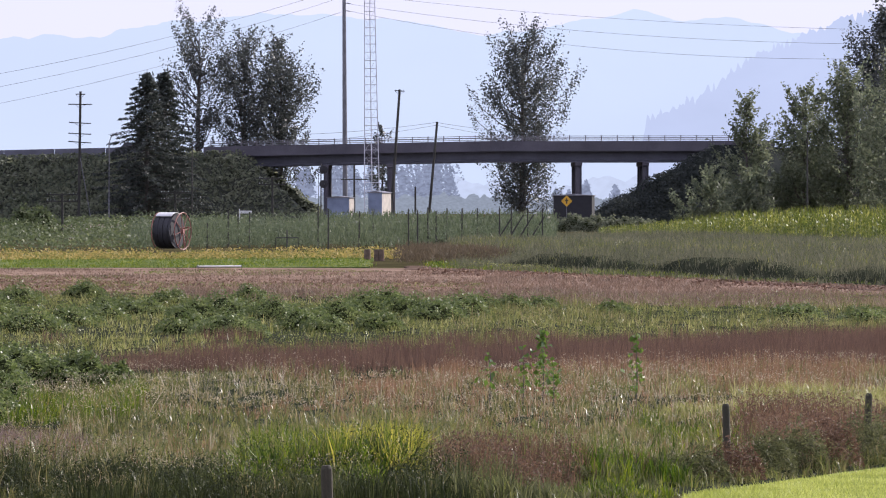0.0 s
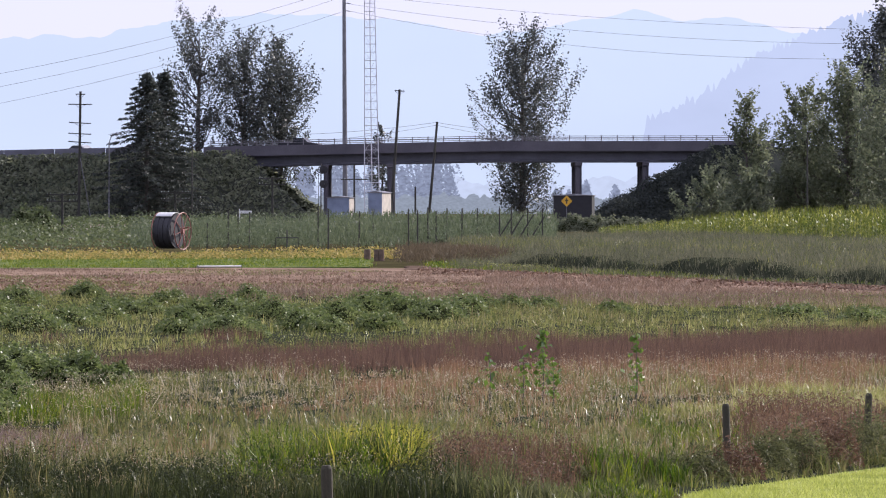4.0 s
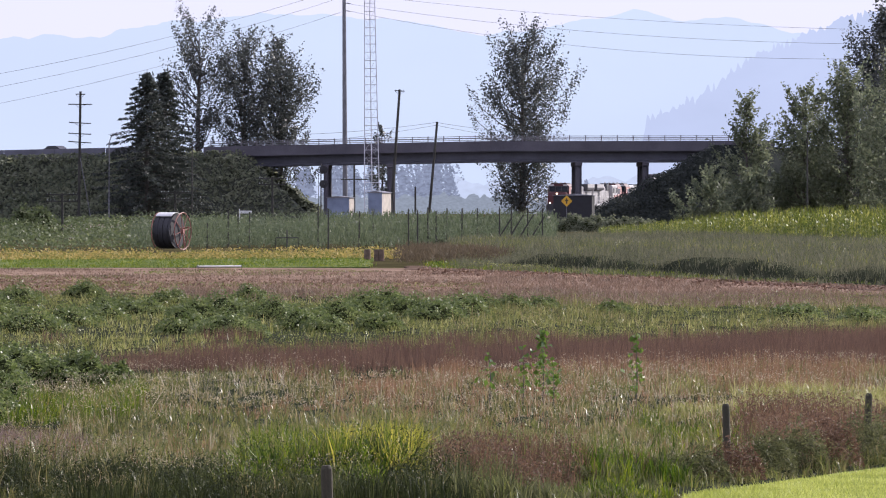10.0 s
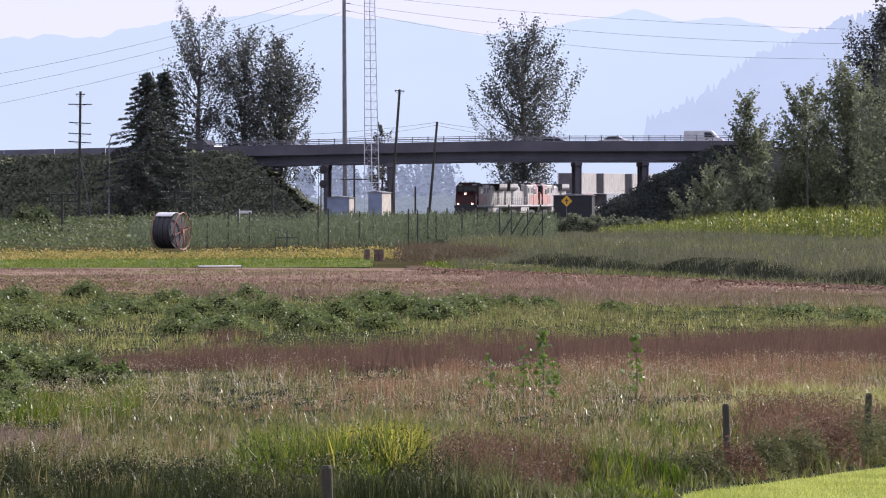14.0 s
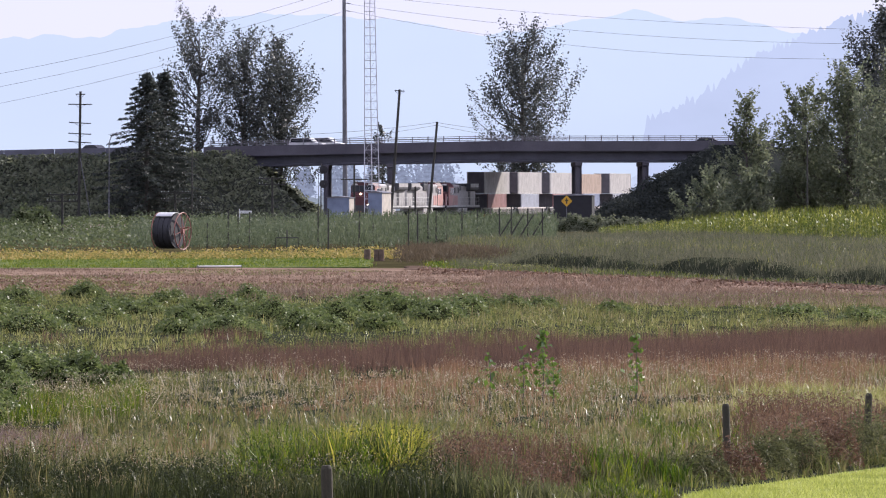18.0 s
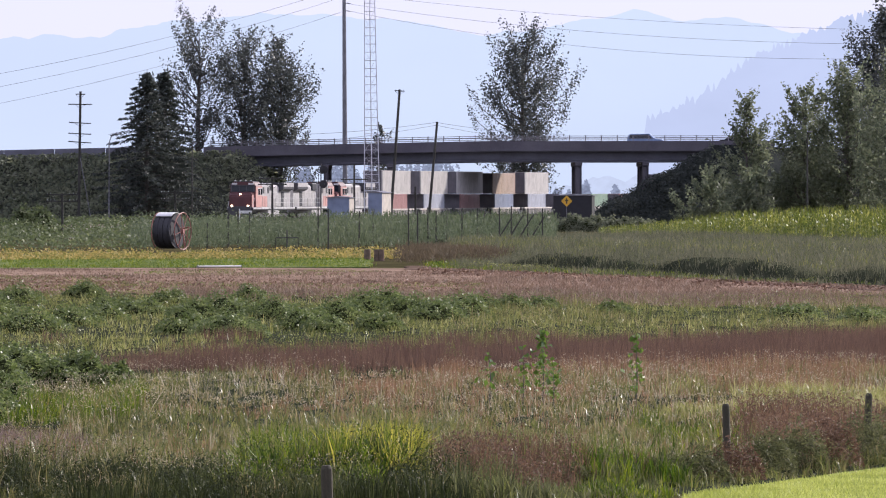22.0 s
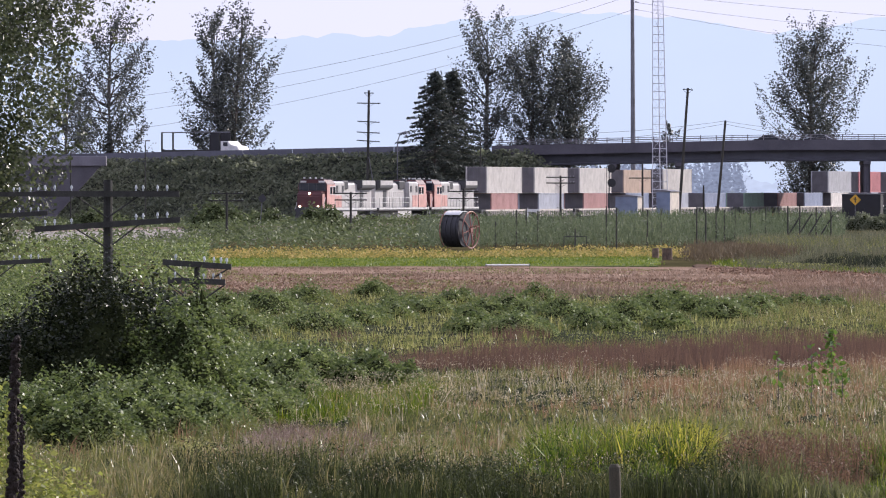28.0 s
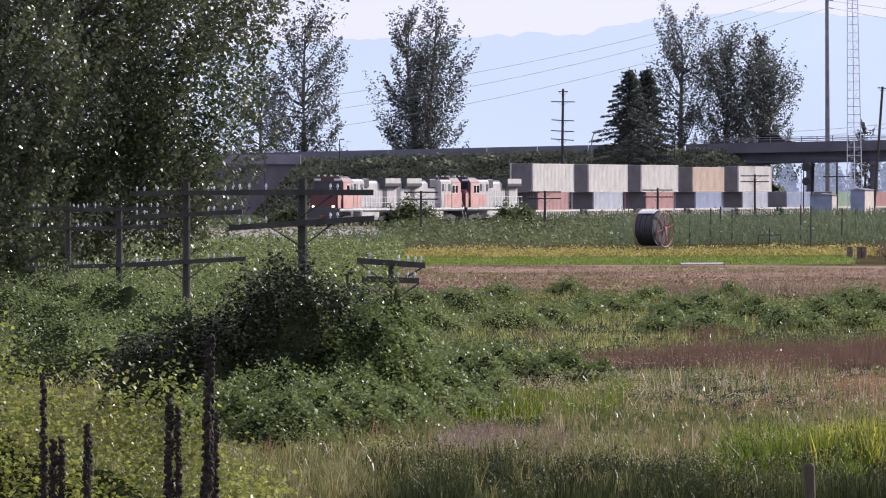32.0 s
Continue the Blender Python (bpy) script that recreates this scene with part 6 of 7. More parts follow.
for x in (-1.55, 1.5):
    part("collar", rod(bmesh.new(), (x, 0, 0), (x + 0.06, 0, 0), 0.075, 0.075, 10), M_steel_pole, t)

# trellis poles of the nursery
for i, (px, d, top, lean) in enumerate(((-17.94, 590, 3.0, 0), (-17.42, 600, 3.1, 0), (-16.19, 590, 2.9, 1), (-19.52, 585, 2.0, 0), (-10.34, 585, 3.3, 0), (-9.42, 580, 3.2, 0), (-6.97, 585, 3.0, 1), (-5.95, 600, 3.0, 0), (-2.84, 582, 3.2, 0), (-2.08, 578, 3.1, 0), (-1.27, 590, 3.3, 0), (-0.57, 590, 3.0, 0), (0.29, 600, 3.2, 1), (1.6, 590, 3.2, 0), (2.93, 600, 3.2, 0), (4.68, 585, 3.3, 0), (5.71, 590, 3.4, 0), (7.08, 590, 3.2, 0), (8.31, 590, 3.2, 0), (4.08, 580, 3.0, 32), (4.94, 582, 3.2, 32), (5.79, 584, 3.2, 32), (6.89, 590, 3.0, 32))):
    t = thing("trellis_pole", Matrix.Translation((px, d, 0)) @ pose(0, 0, 0, 0, lean, 0), "thin dark wooden trellis pole among saplings" if lean < 5 else "slanting dark trellis brace among saplings", "pole", "trellis poles")
    part("shaft", rod(bmesh.new(), (0, 0, -0.1), (0, 0, top), 0.07, 0.055, 8), M_wood_pole, t)
    part("cap", rod(bmesh.new(), (0, 0, top), (0, 0, top + 0.03), 0.06, 0.04, 8), M_wood_pole, t)

# fence posts in the grass
for px, d, top, r in ((-1.45, 90, 1.2, 0.075), (4.68, 116, 1.2, 0.062), (7.33, 122, 1.2, 0.06)):
    t = thing("fence_post", Matrix.Translation((px, d, 0)) @ pose(0, 0, 0, 0, random.uniform(-2, 2), 0), "weathered round wooden fence post in grass", "post", "fence posts")
    bm = bmesh.new()
    rod(bm, (0, 0, -0.2), (0, 0, top - 0.04), r * 1.04, r, 14)
    part("shaft", bm, M_post, t)
    part("top", rod(bmesh.new(), (0, 0, top - 0.04), (0, 0, top), r, r * 0.7, 14), M_post, t)


def sapling(base, h, n, seed, label):
    rng = np.random.default_rng(seed)
    t = thing("sapling", Matrix.Translation(base), label, "sapling", "saplings")
    bm = bmesh.new()
    tube(bm, [(0, 0, -0.1), (0.03, 0, h * 0.5), (0.0, 0.02, h)], [0.016, 0.011, 0.004], 6)
    part("stem", bm, M_bark, t)
    u = rng.uniform(0.3, 1.0, n)
    pts = np.stack([rng.normal(0, 0.13, n) * (1.4 - u), rng.normal(0, 0.13, n) * (1.4 - u), u * h], 1)
    v, f = leaf_arrays(pts, 0.088, rng, 0.2, 1.5)
    bulk("leaves", v, f, M_sapling, t)


M_sapling = foliage("sapling_leaves", [(0.0, (0.08, 0.14, 0.03)), (0.5, (0.14, 0.22, 0.04)), (1.0, (0.24, 0.32, 0.06))], 0.2, 0.45, 1.0, 0.8)
for i, (px, d, h, n) in enumerate(((2.11, 150, 1.7, 120), (1.69, 150, 1.4, 40), (0.98, 150, 1.3, 34), (4.04, 148, 1.7, 80), (2.3, 148, 1.1, 50))):
    sapling((px, d, 0), h, n, 200 + i, "young poplar shoot with glossy green leaves")


def mullein(base, foot, top, r, seed, label):
    """A dead flower spike, rough with seed capsules; foot and top are (x, z) from the base."""
    rng = np.random.default_rng(seed)
    t = thing("mullein_stalk", Matrix.Translation(base), label, "dead stalk", "mullein stalks")
    a, b = Vector((foot[0], 0, foot[1])), Vector((top[0], 0, top[1]))
    bm = bmesh.new()
    tube(bm, [a, a.lerp(b, 0.4), a.lerp(b, 0.8), b], [r * 0.6, r * 0.6, r * 0.5, r * 0.2], 7)
    part("stem", bm, M_stalk, t)
    bm = bmesh.new()
    n = int((b - a).length / 0.0045)
    for i in range(n):
        k = 0.15 + 0.85 * i / n
        ang = rng.uniform(0, 6.283)
        rr = r * (0.95 - 0.5 * max(0, k - 0.7) / 0.3)
        c = a.lerp(b, k) + Vector((math.cos(ang) * rr * 0.7, math.sin(ang) * rr * 0.7, 0))
        bmesh.ops.create_icosphere(bm, subdivisions=1, radius=float(r * rng.uniform(0.25, 0.42)), matrix=Matrix.Translation(c))
    part("seed_spike", bm, M_stalk, t)
    return t


ML = "dead dark brown mullein stalk on the bank"
for i, (x, y, foot, lean, top, r) in enumerate(((-2.151, 20, -0.002, 0.002, 4.118, 0.0217), (-2.122, 20, 0.002, -0.003, 4.078, 0.0186), (-2.06, 20, -0.022, 0.029, 4.284, 0.0248), (-2.062, 20.3, -0.013, 0.018, 4.052, 0.0170), (-2.633, 21, 0.007, -0.003, 4.142, 0.0186), (-2.559, 20.6, -0.002, 0.002, 3.963, 0.0217), (-2.534, 20.6, -0.003, 0.002, 3.972, 0.0186), (-2.45, 20.4, -0.02, 0.018, 4.016, 0.0186), (-2.475, 20.8, 0.003, 0.0, 3.998, 0.0186))):
    gz = float(ground_z(np.array(x), np.array(y)))
    mullein((x, y, gz), (foot, -0.05), (lean, top - gz), r, 300 + i, ML)

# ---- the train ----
# one red in two tones: front darkened for shade, sides paled for sun
M_loco_shaded_red = paint("locomotive_shaded_red", (0.085, 0.02, 0.022), 0.5)
M_loco_lit_side = paint("sunlit_side_red", (0.6, 0.34, 0.3), 0.45)
M_loco_grey = paint("locomotive_grey", (0.52, 0.5, 0.49), 0.4)
M_loco_dark = paint("locomotive_dark", (0.05, 0.05, 0.055), 0.5)
M_glass = paint("dark_glass", (0.02, 0.025, 0.035), 0.08)
M_head = glow("headlight", (1.0, 0.74, 0.5), 4.0)
M_white = paint("white_paint", (0.66, 0.66, 0.64), 0.4)
M_wheel = surface("wheel_steel", (0.2, 0.17, 0.15), (0.1, 0.085, 0.075), 3.0, 30.0, 0.6, 0.5, 0.1)


def bogie(parent, y, axles, gap, name="truck"):
    """A truck: two side frames, springs, axles with wheels."""
    b = part(name, bmesh.new(), M_loco_dark, parent)
    bm = bmesh.new()
    ln = gap * (axles - 1) / 2
    for s in (-1, 1):
        prism(bm, [(y - ln - 0.6, 0.55), (y - ln - 0.4, 0.8), (y - 0.6, 0.95), (y + 0.6, 0.95), (y + ln + 0.4, 0.8), (y + ln + 0.6, 0.55), (y + ln, 0.4), (y + 0.5, 0.6), (y - 0.5, 0.6), (y - ln, 0.4)], s * 0.98, s * 1.16, 0)
    box(bm, -1.0, 1.0, y - 0.25, y + 0.25, 0.5, 0.95)
    bm.to_mesh(b.data)
    bm.free()
    b.data.materials.clear()
    b.data.materials.append(M_loco_dark)
    for i in range(axles):
        yy = y - ln + gap * i
        bm = bmesh.new()
        rod(bm, (-1.0, yy, 0.5), (1.0, yy, 0.5), 0.09)
        for s in (-1, 1):
            rod(bm, (s * 0.69, yy, 0.5), (s * 0.83, yy, 0.5), 0.5, 0.5, 20)
            rod(bm, (s * 0.67, yy, 0.5), (s * 0.7, yy, 0.5), 0.53, 0.53, 20)
        part("wheelset", bm, M_wheel, b)
    return b


def locomotive(name, label):
    """A six-axle wide-cab diesel; nose at y 0, its length towards -y, rail top at z 0."""
    t = thing(name, Matrix(), label, "locomotive", "locomotives of the train")
    L = 21.6
    bm = bmesh.new()
    box(bm, -1.5, 1.5, -L + 0.4, -0.5, 1.3, 1.62, 0.03)
    part("underframe", bm, M_loco_dark, t)
    bm = bmesh.new()
    prism(bm, [(-1.5, 0.25), (-1.2, 1.75), (1.2, 1.75), (1.5, 0.25)], -0.55, -0.3, 1)
    prism(bm, [(-0.05, 0.2), (-0.35, 0.9), (-0.35, 0.2)], -1.45, 1.45, 0)
    part("snow_plough", bm, M_loco_dark, t)
    part("coupler", box(bmesh.new(), -0.16, 0.16, -0.3, 0.35, 0.75, 1.05, 0.04), M_rust, t)
    # nose and cab
    bm = bmesh.new()
    prism(bm, [(-0.45, 1.62), (-0.5, 2.9), (-0.75, 3.25), (-1.9, 3.4), (-1.9, 1.62)], -1.3, 1.3, 0)
    bmesh.ops.bevel(bm, geom=list(bm.edges), offset=0.12, segments=2, affect="EDGES")
    part("nose", bm, M_loco_shaded_red, t, "red wide nose")
    bm = bmesh.new()
    prism(bm, [(-1.5, 1.62), (-1.5, 4.05), (-1.15, 4.5), (1.15, 4.5), (1.5, 4.05), (1.5, 1.62)], -4.9, -1.75, 1)
    bmesh.ops.bevel(bm, geom=list(bm.edges), offset=0.05, segments=1, affect="EDGES")
    cab = part("cab", bm, M_loco_shaded_red, t, "red driver's cab")
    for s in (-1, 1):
        part("side_sheet", box(bmesh.new(), s * 1.5, s * 1.512, -4.85, -1.8, 1.64, 4.0), M_loco_lit_side, cab, "side of the cab, sunlight put into its pale red")
        part("nose_side", box(bmesh.new(), s * 1.3, s * 1.312, -1.74, -0.75, 1.66, 3.05), M_loco_lit_side, t, "side of the nose, sunlight put into its pale red")
    for x0, x1 in ((-1.25, -0.45), (-0.38, 0.38), (0.45, 1.25)):
        part("windscreen", box(bmesh.new(), x0, x1, -1.78, -1.72, 3.42, 4.1, 0.02), M_glass, cab)
    for s in (-1, 1):
        for y0 in (-2.9, -4.0):
            part("side_window", box(bmesh.new(), s * 1.49, s * 1.535, y0 - 0.8, y0, 3.05, 3.75, 0.01), M_glass, cab)
            part("window_frame", box(bmesh.new(), s * 1.485, s * 1.525, y0 - 0.87, y0 + 0.07, 2.98, 3.82, 0.01), M_white, cab)
    part("windscreen_band", box(bmesh.new(), -1.42, 1.42, -1.757, -1.735, 3.36, 4.16), M_loco_dark, cab, "dark band round the windscreens")
    part("headlight", rod(bmesh.new(), (0, -0.6, 3.12), (0, -0.5, 3.12), 0.12, 0.12, 12), M_head, t, "lit twin headlight")
    for x in (-0.95, 0.95):
        part("ditch_light", rod(bmesh.new(), (x, -0.42, 1.8), (x, -0.3, 1.8), 0.11, 0.11, 12), M_head, t, "lit ditch light")
        part("number_board", box(bmesh.new(), x - 0.3, x + 0.3, -1.76, -1.7, 4.2, 4.38), M_white, t)
    # hood with doors and grilles
    bm = bmesh.new()
    prism(bm, [(-1.46, 1.62), (-1.46, 4.15), (-1.25, 4.32), (1.25, 4.32), (1.46, 4.15), (1.46, 1.62)], -8.6, -4.92, 1)
    part("equipment_cabin", bm, M_loco_grey, t, "pale cabinet behind the cab")
    bm = bmesh.new()
    prism(bm, [(-0.95, 1.62), (-0.95, 3.95), (-0.75, 4.15), (0.75, 4.15), (0.95, 3.95), (0.95, 1.62)], -16.6, -8.62, 1)
    part("engine_hood", bm, M_loco_grey, t)
    bm = bmesh.new()
    prism(bm, [(-1.0, 1.62), (-1.0, 4.2), (1.0, 4.2), (1.0, 1.62)], -20.9, -16.62, 1)
    part("radiator_hood", bm, M_loco_grey, t)
    bm = bmesh.new()
    prism(bm, [(-1.5, 3.7), (-1.5, 4.45), (1.5, 4.45), (1.5, 3.7), (1.05, 3.45), (-1.05, 3.45)], -20.6, -15.4, 1)
    part("radiator_wing", bm, M_loco_dark, t, "dark overhanging radiator housing")
    part("hood_roof", box(bmesh.new(), -0.72, 0.72, -15.3, -8.7, 4.15, 4.26, 0.03), M_loco_dark, t, "dark roof of the hood")
    part("dynamic_brake_hatch", box(bmesh.new(), -1.12, 1.12, -11.4, -9.2, 3.55, 4.38, 0.06), M_loco_dark, t, "dark raised hatch on the hood")
    part("cab_roof", box(bmesh.new(), -1.1, 1.1, -4.8, -1.85, 4.5, 4.58, 0.02), M_loco_dark, t)
    for x in (-0.9, -0.3, 0.3, 0.9):
        part("roof_lamp", box(bmesh.new(), x - 0.09, x + 0.09, -2.0, -1.8, 4.58, 4.72, 0.02), M_white, t)
    for s in (-1, 1):
        part("radiator_grille", box(bmesh.new(), s * 1.5, s * 1.52, -20.5, -15.5, 3.95, 4.42), M_loco_grey, t, "pale screen of the radiator")
        # flat dark plate in place of the shadow below the radiator housing
        part("shadow_plate", box(bmesh.new(), s * 1.0, s * 1.03, -17.6, -16.3, 1.7, 3.4), M_loco_dark, t, "dark plate for the shade between hood sections")
        for i in range(9):
            y = -9.0 - 0.84 * i
            part("hood_door", box(bmesh.new(), s * 0.95, s * 0.985, y - 0.76, y, 1.75, 3.3, 0.01), M_loco_grey, t)
        for i in range(3):
            y = -5.2 - 1.15 * i
            part("cabinet_door", box(bmesh.new(), s * 1.46, s * 1.49, y - 1.05, y, 1.7, 2.9, 0.01), M_loco_lit_side if i < 2 else M_loco_grey, t)
            part("grille", box(bmesh.new(), s * 1.46, s * 1.49, y - 0.8, y - 0.1, 3.2, 3.9), M_loco_dark if i != 1 else M_loco_grey, t)
        bm = bmesh.new()
        for z in (2.15, 2.65):
            rod(bm, (s * 1.48, -8.7, z), (s * 1.48, -21.0, z), 0.022, 0.022, 5)
        part("hand_rail", bm, M_white, t)
        for i in range(10):
            part("rail_post", rod(bmesh.new(), (s * 1.48, -8.8 - 1.34 * i, 1.6), (s * 1.48, -8.8 - 1.34 * i, 2.66), 0.025, 0.025, 5), M_white, t)
        part("front_rail", rod(bmesh.new(), (s * 1.42, -0.5, 1.6), (s * 1.42, -1.5, 2.7), 0.03, 0.03, 5), M_white, t)
        part("walkway_edge", box(bmesh.new(), s * 1.5, s * 1.53, -L + 0.5, -0.6, 1.45, 1.62), M_white, t)
    bm = bmesh.new()
    prism(bm, [(-1.35, 0.55), (-1.5, 0.85), (-1.5, 1.28), (1.5, 1.28), (1.5, 0.85), (1.35, 0.55)], -13.4, -7.9, 1)
    part("fuel_tank", bm, M_loco_grey, t, "long pale fuel tank")
    part("exhaust_stack", box(bmesh.new(), -0.4, 0.4, -12.8, -11.9, 4.15, 4.42), M_loco_dark, t)
    part("air_horn", box(bmesh.new(), -0.3, 0.3, -5.6, -5.2, 4.32, 4.6, 0.03), M_loco_dark, t)
    bogie(t, -4.6, 3, 1.85)
    bogie(t, -17.0, 3, 1.85)
    return t


# dark whatever the container's paint: the unlit ends' shade is put into colour
M_end = paint("shaded_end_paint", (0.14, 0.13, 0.14), 0.6)


def container(name, length, high, colour, label):
    """A steel box: pressed ribs on the walls, posts at the corners; centre of its floor at the origin, length along y."""
    t = thing(name, Matrix(), label, "container", "containers on the train")
    m = paint(name + "_paint", colour, 0.5)
    w, h = 1.22, length / 2
    bm = bmesh.new()
    n = int(length / 0.55)
    for s in (-1, 1):
        prof = []
        for i in range(n):
            y = -h + 0.18 + (length - 0.36) * i / n
            st = (length - 0.36) / n
            prof += [(s * (w - 0.05), y), (s * (w - 0.05), y + st * 0.35), (s * (w - 0.015), y + st * 0.5), (s * (w - 0.015), y + st * 0.85)]
        lo, hi = [bm.verts.new((*p, 0.12)) for p in prof], [bm.verts.new((*p, high - 0.1)) for p in prof]
        for i in range(len(prof) - 1):
            bm.faces.new((lo[i], lo[i + 1], hi[i + 1], hi[i]))
    part("side_wall", bm, m, t)
    bm = bmesh.new()
    box(bm, -w + 0.06, w - 0.06, -h + 0.05, h - 0.05, 0.02, high - 0.02)
    part("shell", bm, m, t)
    for s in (-1, 1):
        for e in (-1, 1):
            part("corner_post", box(bmesh.new(), s * w, s * (w - 0.16), e * h, e * (h - 0.18), 0, high, 0.02), m, t)
        part("top_rail", box(bmesh.new(), s * w, s * (w - 0.08), -h + 0.18, h - 0.18, high - 0.12, high - 0.01), m, t)
        part("bottom_rail", box(bmesh.new(), s * w, s * (w - 0.08), -h + 0.18, h - 0.18, 0.01, 0.14), m, t)
    part("end_wall", box(bmesh.new(), -w + 0.17, w - 0.17, h - 0.06, h - 0.03, 0.05, high - 0.05), M_end, t, "grey end wall, coloured dark for shade")
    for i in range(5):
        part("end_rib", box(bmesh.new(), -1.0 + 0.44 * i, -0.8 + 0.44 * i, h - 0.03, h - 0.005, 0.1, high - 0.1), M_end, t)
    return t


M_well = paint("well_car_paint", (0.55, 0.5, 0.46), 0.6)


def well_car(name):
    """A container well car; centre at the origin, rail top at z 0."""
    t = thing(name, Matrix(), "pale grey container well car", "rail car", "cars of the train")
    for s in (-1, 1):
        bm = bmesh.new()
        prism(bm, [(-9.3, 1.0), (-8.2, 0.42), (8.2, 0.42), (9.3, 1.0), (9.3, 1.25), (-9.3, 1.25)], s * 1.3, s * 1.38, 0)
        part("side_sill", bm, M_loco_dark, t)
        part("top_chord", box(bmesh.new(), s * 1.27, s * 1.45, -9.5, 9.5, 1.12, 1.3), M_well, t)
        for i in range(19):
            y = -8.1 + 0.9 * i
            part("sill_rib", box(bmesh.new(), s * 1.38, s * 1.44, y - 0.09, y + 0.09, 0.45, 1.12), M_well, t)
    part("well_floor", box(bmesh.new(), -1.3, 1.3, -8.4, 8.4, 0.42, 0.5), M_loco_dark, t)
    for e in (-1, 1):
        part("end_platform", box(bmesh.new(), -1.2, 1.2, e * 8.5, e * 10.6, 0.95, 1.3, 0.04), M_loco_dark, t)
        part("coupler", box(bmesh.new(), -0.15, 0.15, e * 10.6, e * 11.05, 0.8, 1.05), M_rust, t)
        bogie(t, e * 9.7, 2, 1.75)
    return t


SPEED = 15.494
PASS_Y = 1129.05


def ride(ob, behind, up, back=False):
    """Key a thing of the train: behind metres after the leading nose, up metres over the rail."""
    rows = []
    for s in (0.0, 32.0):
        head = track_point(PASS_Y - SPEED * s * math.cos(radians(12.0)))
        p = head - TRACK_DIR * behind
        rows.append((s, pose(p.x, p.y, RAIL_Z + up, 0, 0, 348.0 if back else 168.0)))
    walk(ob, rows)


TRAIN = []
lead = locomotive("locomotive", "red and grey diesel locomotive, headlights lit, leading")
TRAIN.append((lead, 0.0, 0.0, False))
second = copy_thing(lead, Matrix())
tagged(second, "red and grey diesel locomotive running long hood first")
TRAIN.append((second, 43.2, 0.0, True))
third = copy_thing(lead, Matrix())
tagged(third, "red and grey diesel locomotive, third of three")
TRAIN.append((third, 43.2, 0.0, False))
for ob in (second, third):
    for o in list(ob.children):
        if o.name.startswith(("headlight", "ditch_light")):
            bpy.data.objects.remove(o)

car0 = well_car("well_car")
white53 = container("container_white", 16.15, 2.9, (0.56, 0.53, 0.5), "long white steel freight container")
beige53 = container("container_beige", 14.6, 2.75, (0.5, 0.38, 0.3), "rust-streaked beige freight container")
red40 = container("container_red", 12.19, 2.59, (0.4, 0.22, 0.21), "faded red freight container")
grey40 = container("container_grey", 12.19, 2.59, (0.42, 0.44, 0.5), "grey steel freight container")
blue40 = container("container_blue", 12.19, 2.59, (0.27, 0.31, 0.42), "dull blue freight container")
red53 = container("container_long_red", 16.15, 2.9, (0.42, 0.15, 0.16), "long bright red freight container")
grey53 = container("container_long_grey", 16.15, 2.9, (0.42, 0.42, 0.44), "long grey freight container")
green40 = container("container_green", 12.19, 2.59, (0.24, 0.34, 0.25), "faded green freight container")
cream40 = container("container_cream", 12.19, 2.59, (0.7, 0.66, 0.62), "cream steel freight container")
# the load at 188.3 is blue to stand for the bridge's shadow on it
LOADS = [(77.4, red40, white53), (99.6, grey40, white53), (121.8, red40, white53), (143.9, blue40, beige53), (166.2, grey40, white53), (188.3, blue40, None), (212.0, green40, None), (233.5, red40, None), (251.0, blue40, None), (269.3, cream40, grey53), (291.0, grey40, red53), (313.0, red40, white53), (335.0, blue40, white53), (357.0, grey40, white53)]
used = set()


def again(ob):
    if ob.name in used:
        return copy_thing(ob, Matrix())
    used.add(ob.name)
    return ob


for behind, low, high in LOADS:
    TRAIN.append((again(car0), behind, 0.0, False))
    c = again(low)
    TRAIN.append((c, behind, 0.5, False))
    if high:
        TRAIN.append((again(high), behind, 3.1, False))

# ---- traffic on the highway ----
M_tyre = surface("tyre", (0.03, 0.03, 0.03), (0.02, 0.02, 0.02), 5.0, 40.0, 0.9, 0, 0.1)
SHAPES = {
    "sedan": (4.6, [(-2.3, 0.35), (-2.25, 0.95), (-1.6, 1.02), (-1.05, 1.42), (0.35, 1.45), (1.1, 1.0), (2.1, 0.85), (2.3, 0.6), (2.3, 0.35)], [(-1.45, 1.02), (-0.98, 1.36), (0.3, 1.39), (0.9, 1.02)]),
    "suv": (4.7, [(-2.35, 0.4), (-2.35, 1.1), (-2.1, 1.7), (0.5, 1.74), (1.2, 1.12), (2.2, 1.0), (2.35, 0.7), (2.35, 0.4)], [(-2.1, 1.1), (-1.95, 1.62), (0.42, 1.66), (1.0, 1.12)]),
    "van": (5.2, [(-2.6, 0.4), (-2.6, 2.05), (-2.4, 2.15), (1.0, 2.15), (1.8, 1.25), (2.5, 1.05), (2.6, 0.7), (2.6, 0.4)], [(0.1, 1.3), (0.1, 1.95), (0.9, 1.95), (1.5, 1.3)]),
    "pickup": (5.6, [(-2.8, 0.45), (-2.8, 1.1), (-0.8, 1.12), (-0.75, 1.75), (0.6, 1.78), (1.25, 1.18), (2.6, 1.05), (2.8, 0.8), (2.8, 0.45)], [(-0.6, 1.15), (-0.55, 1.68), (0.5, 1.7), (0.98, 1.15)]),
}


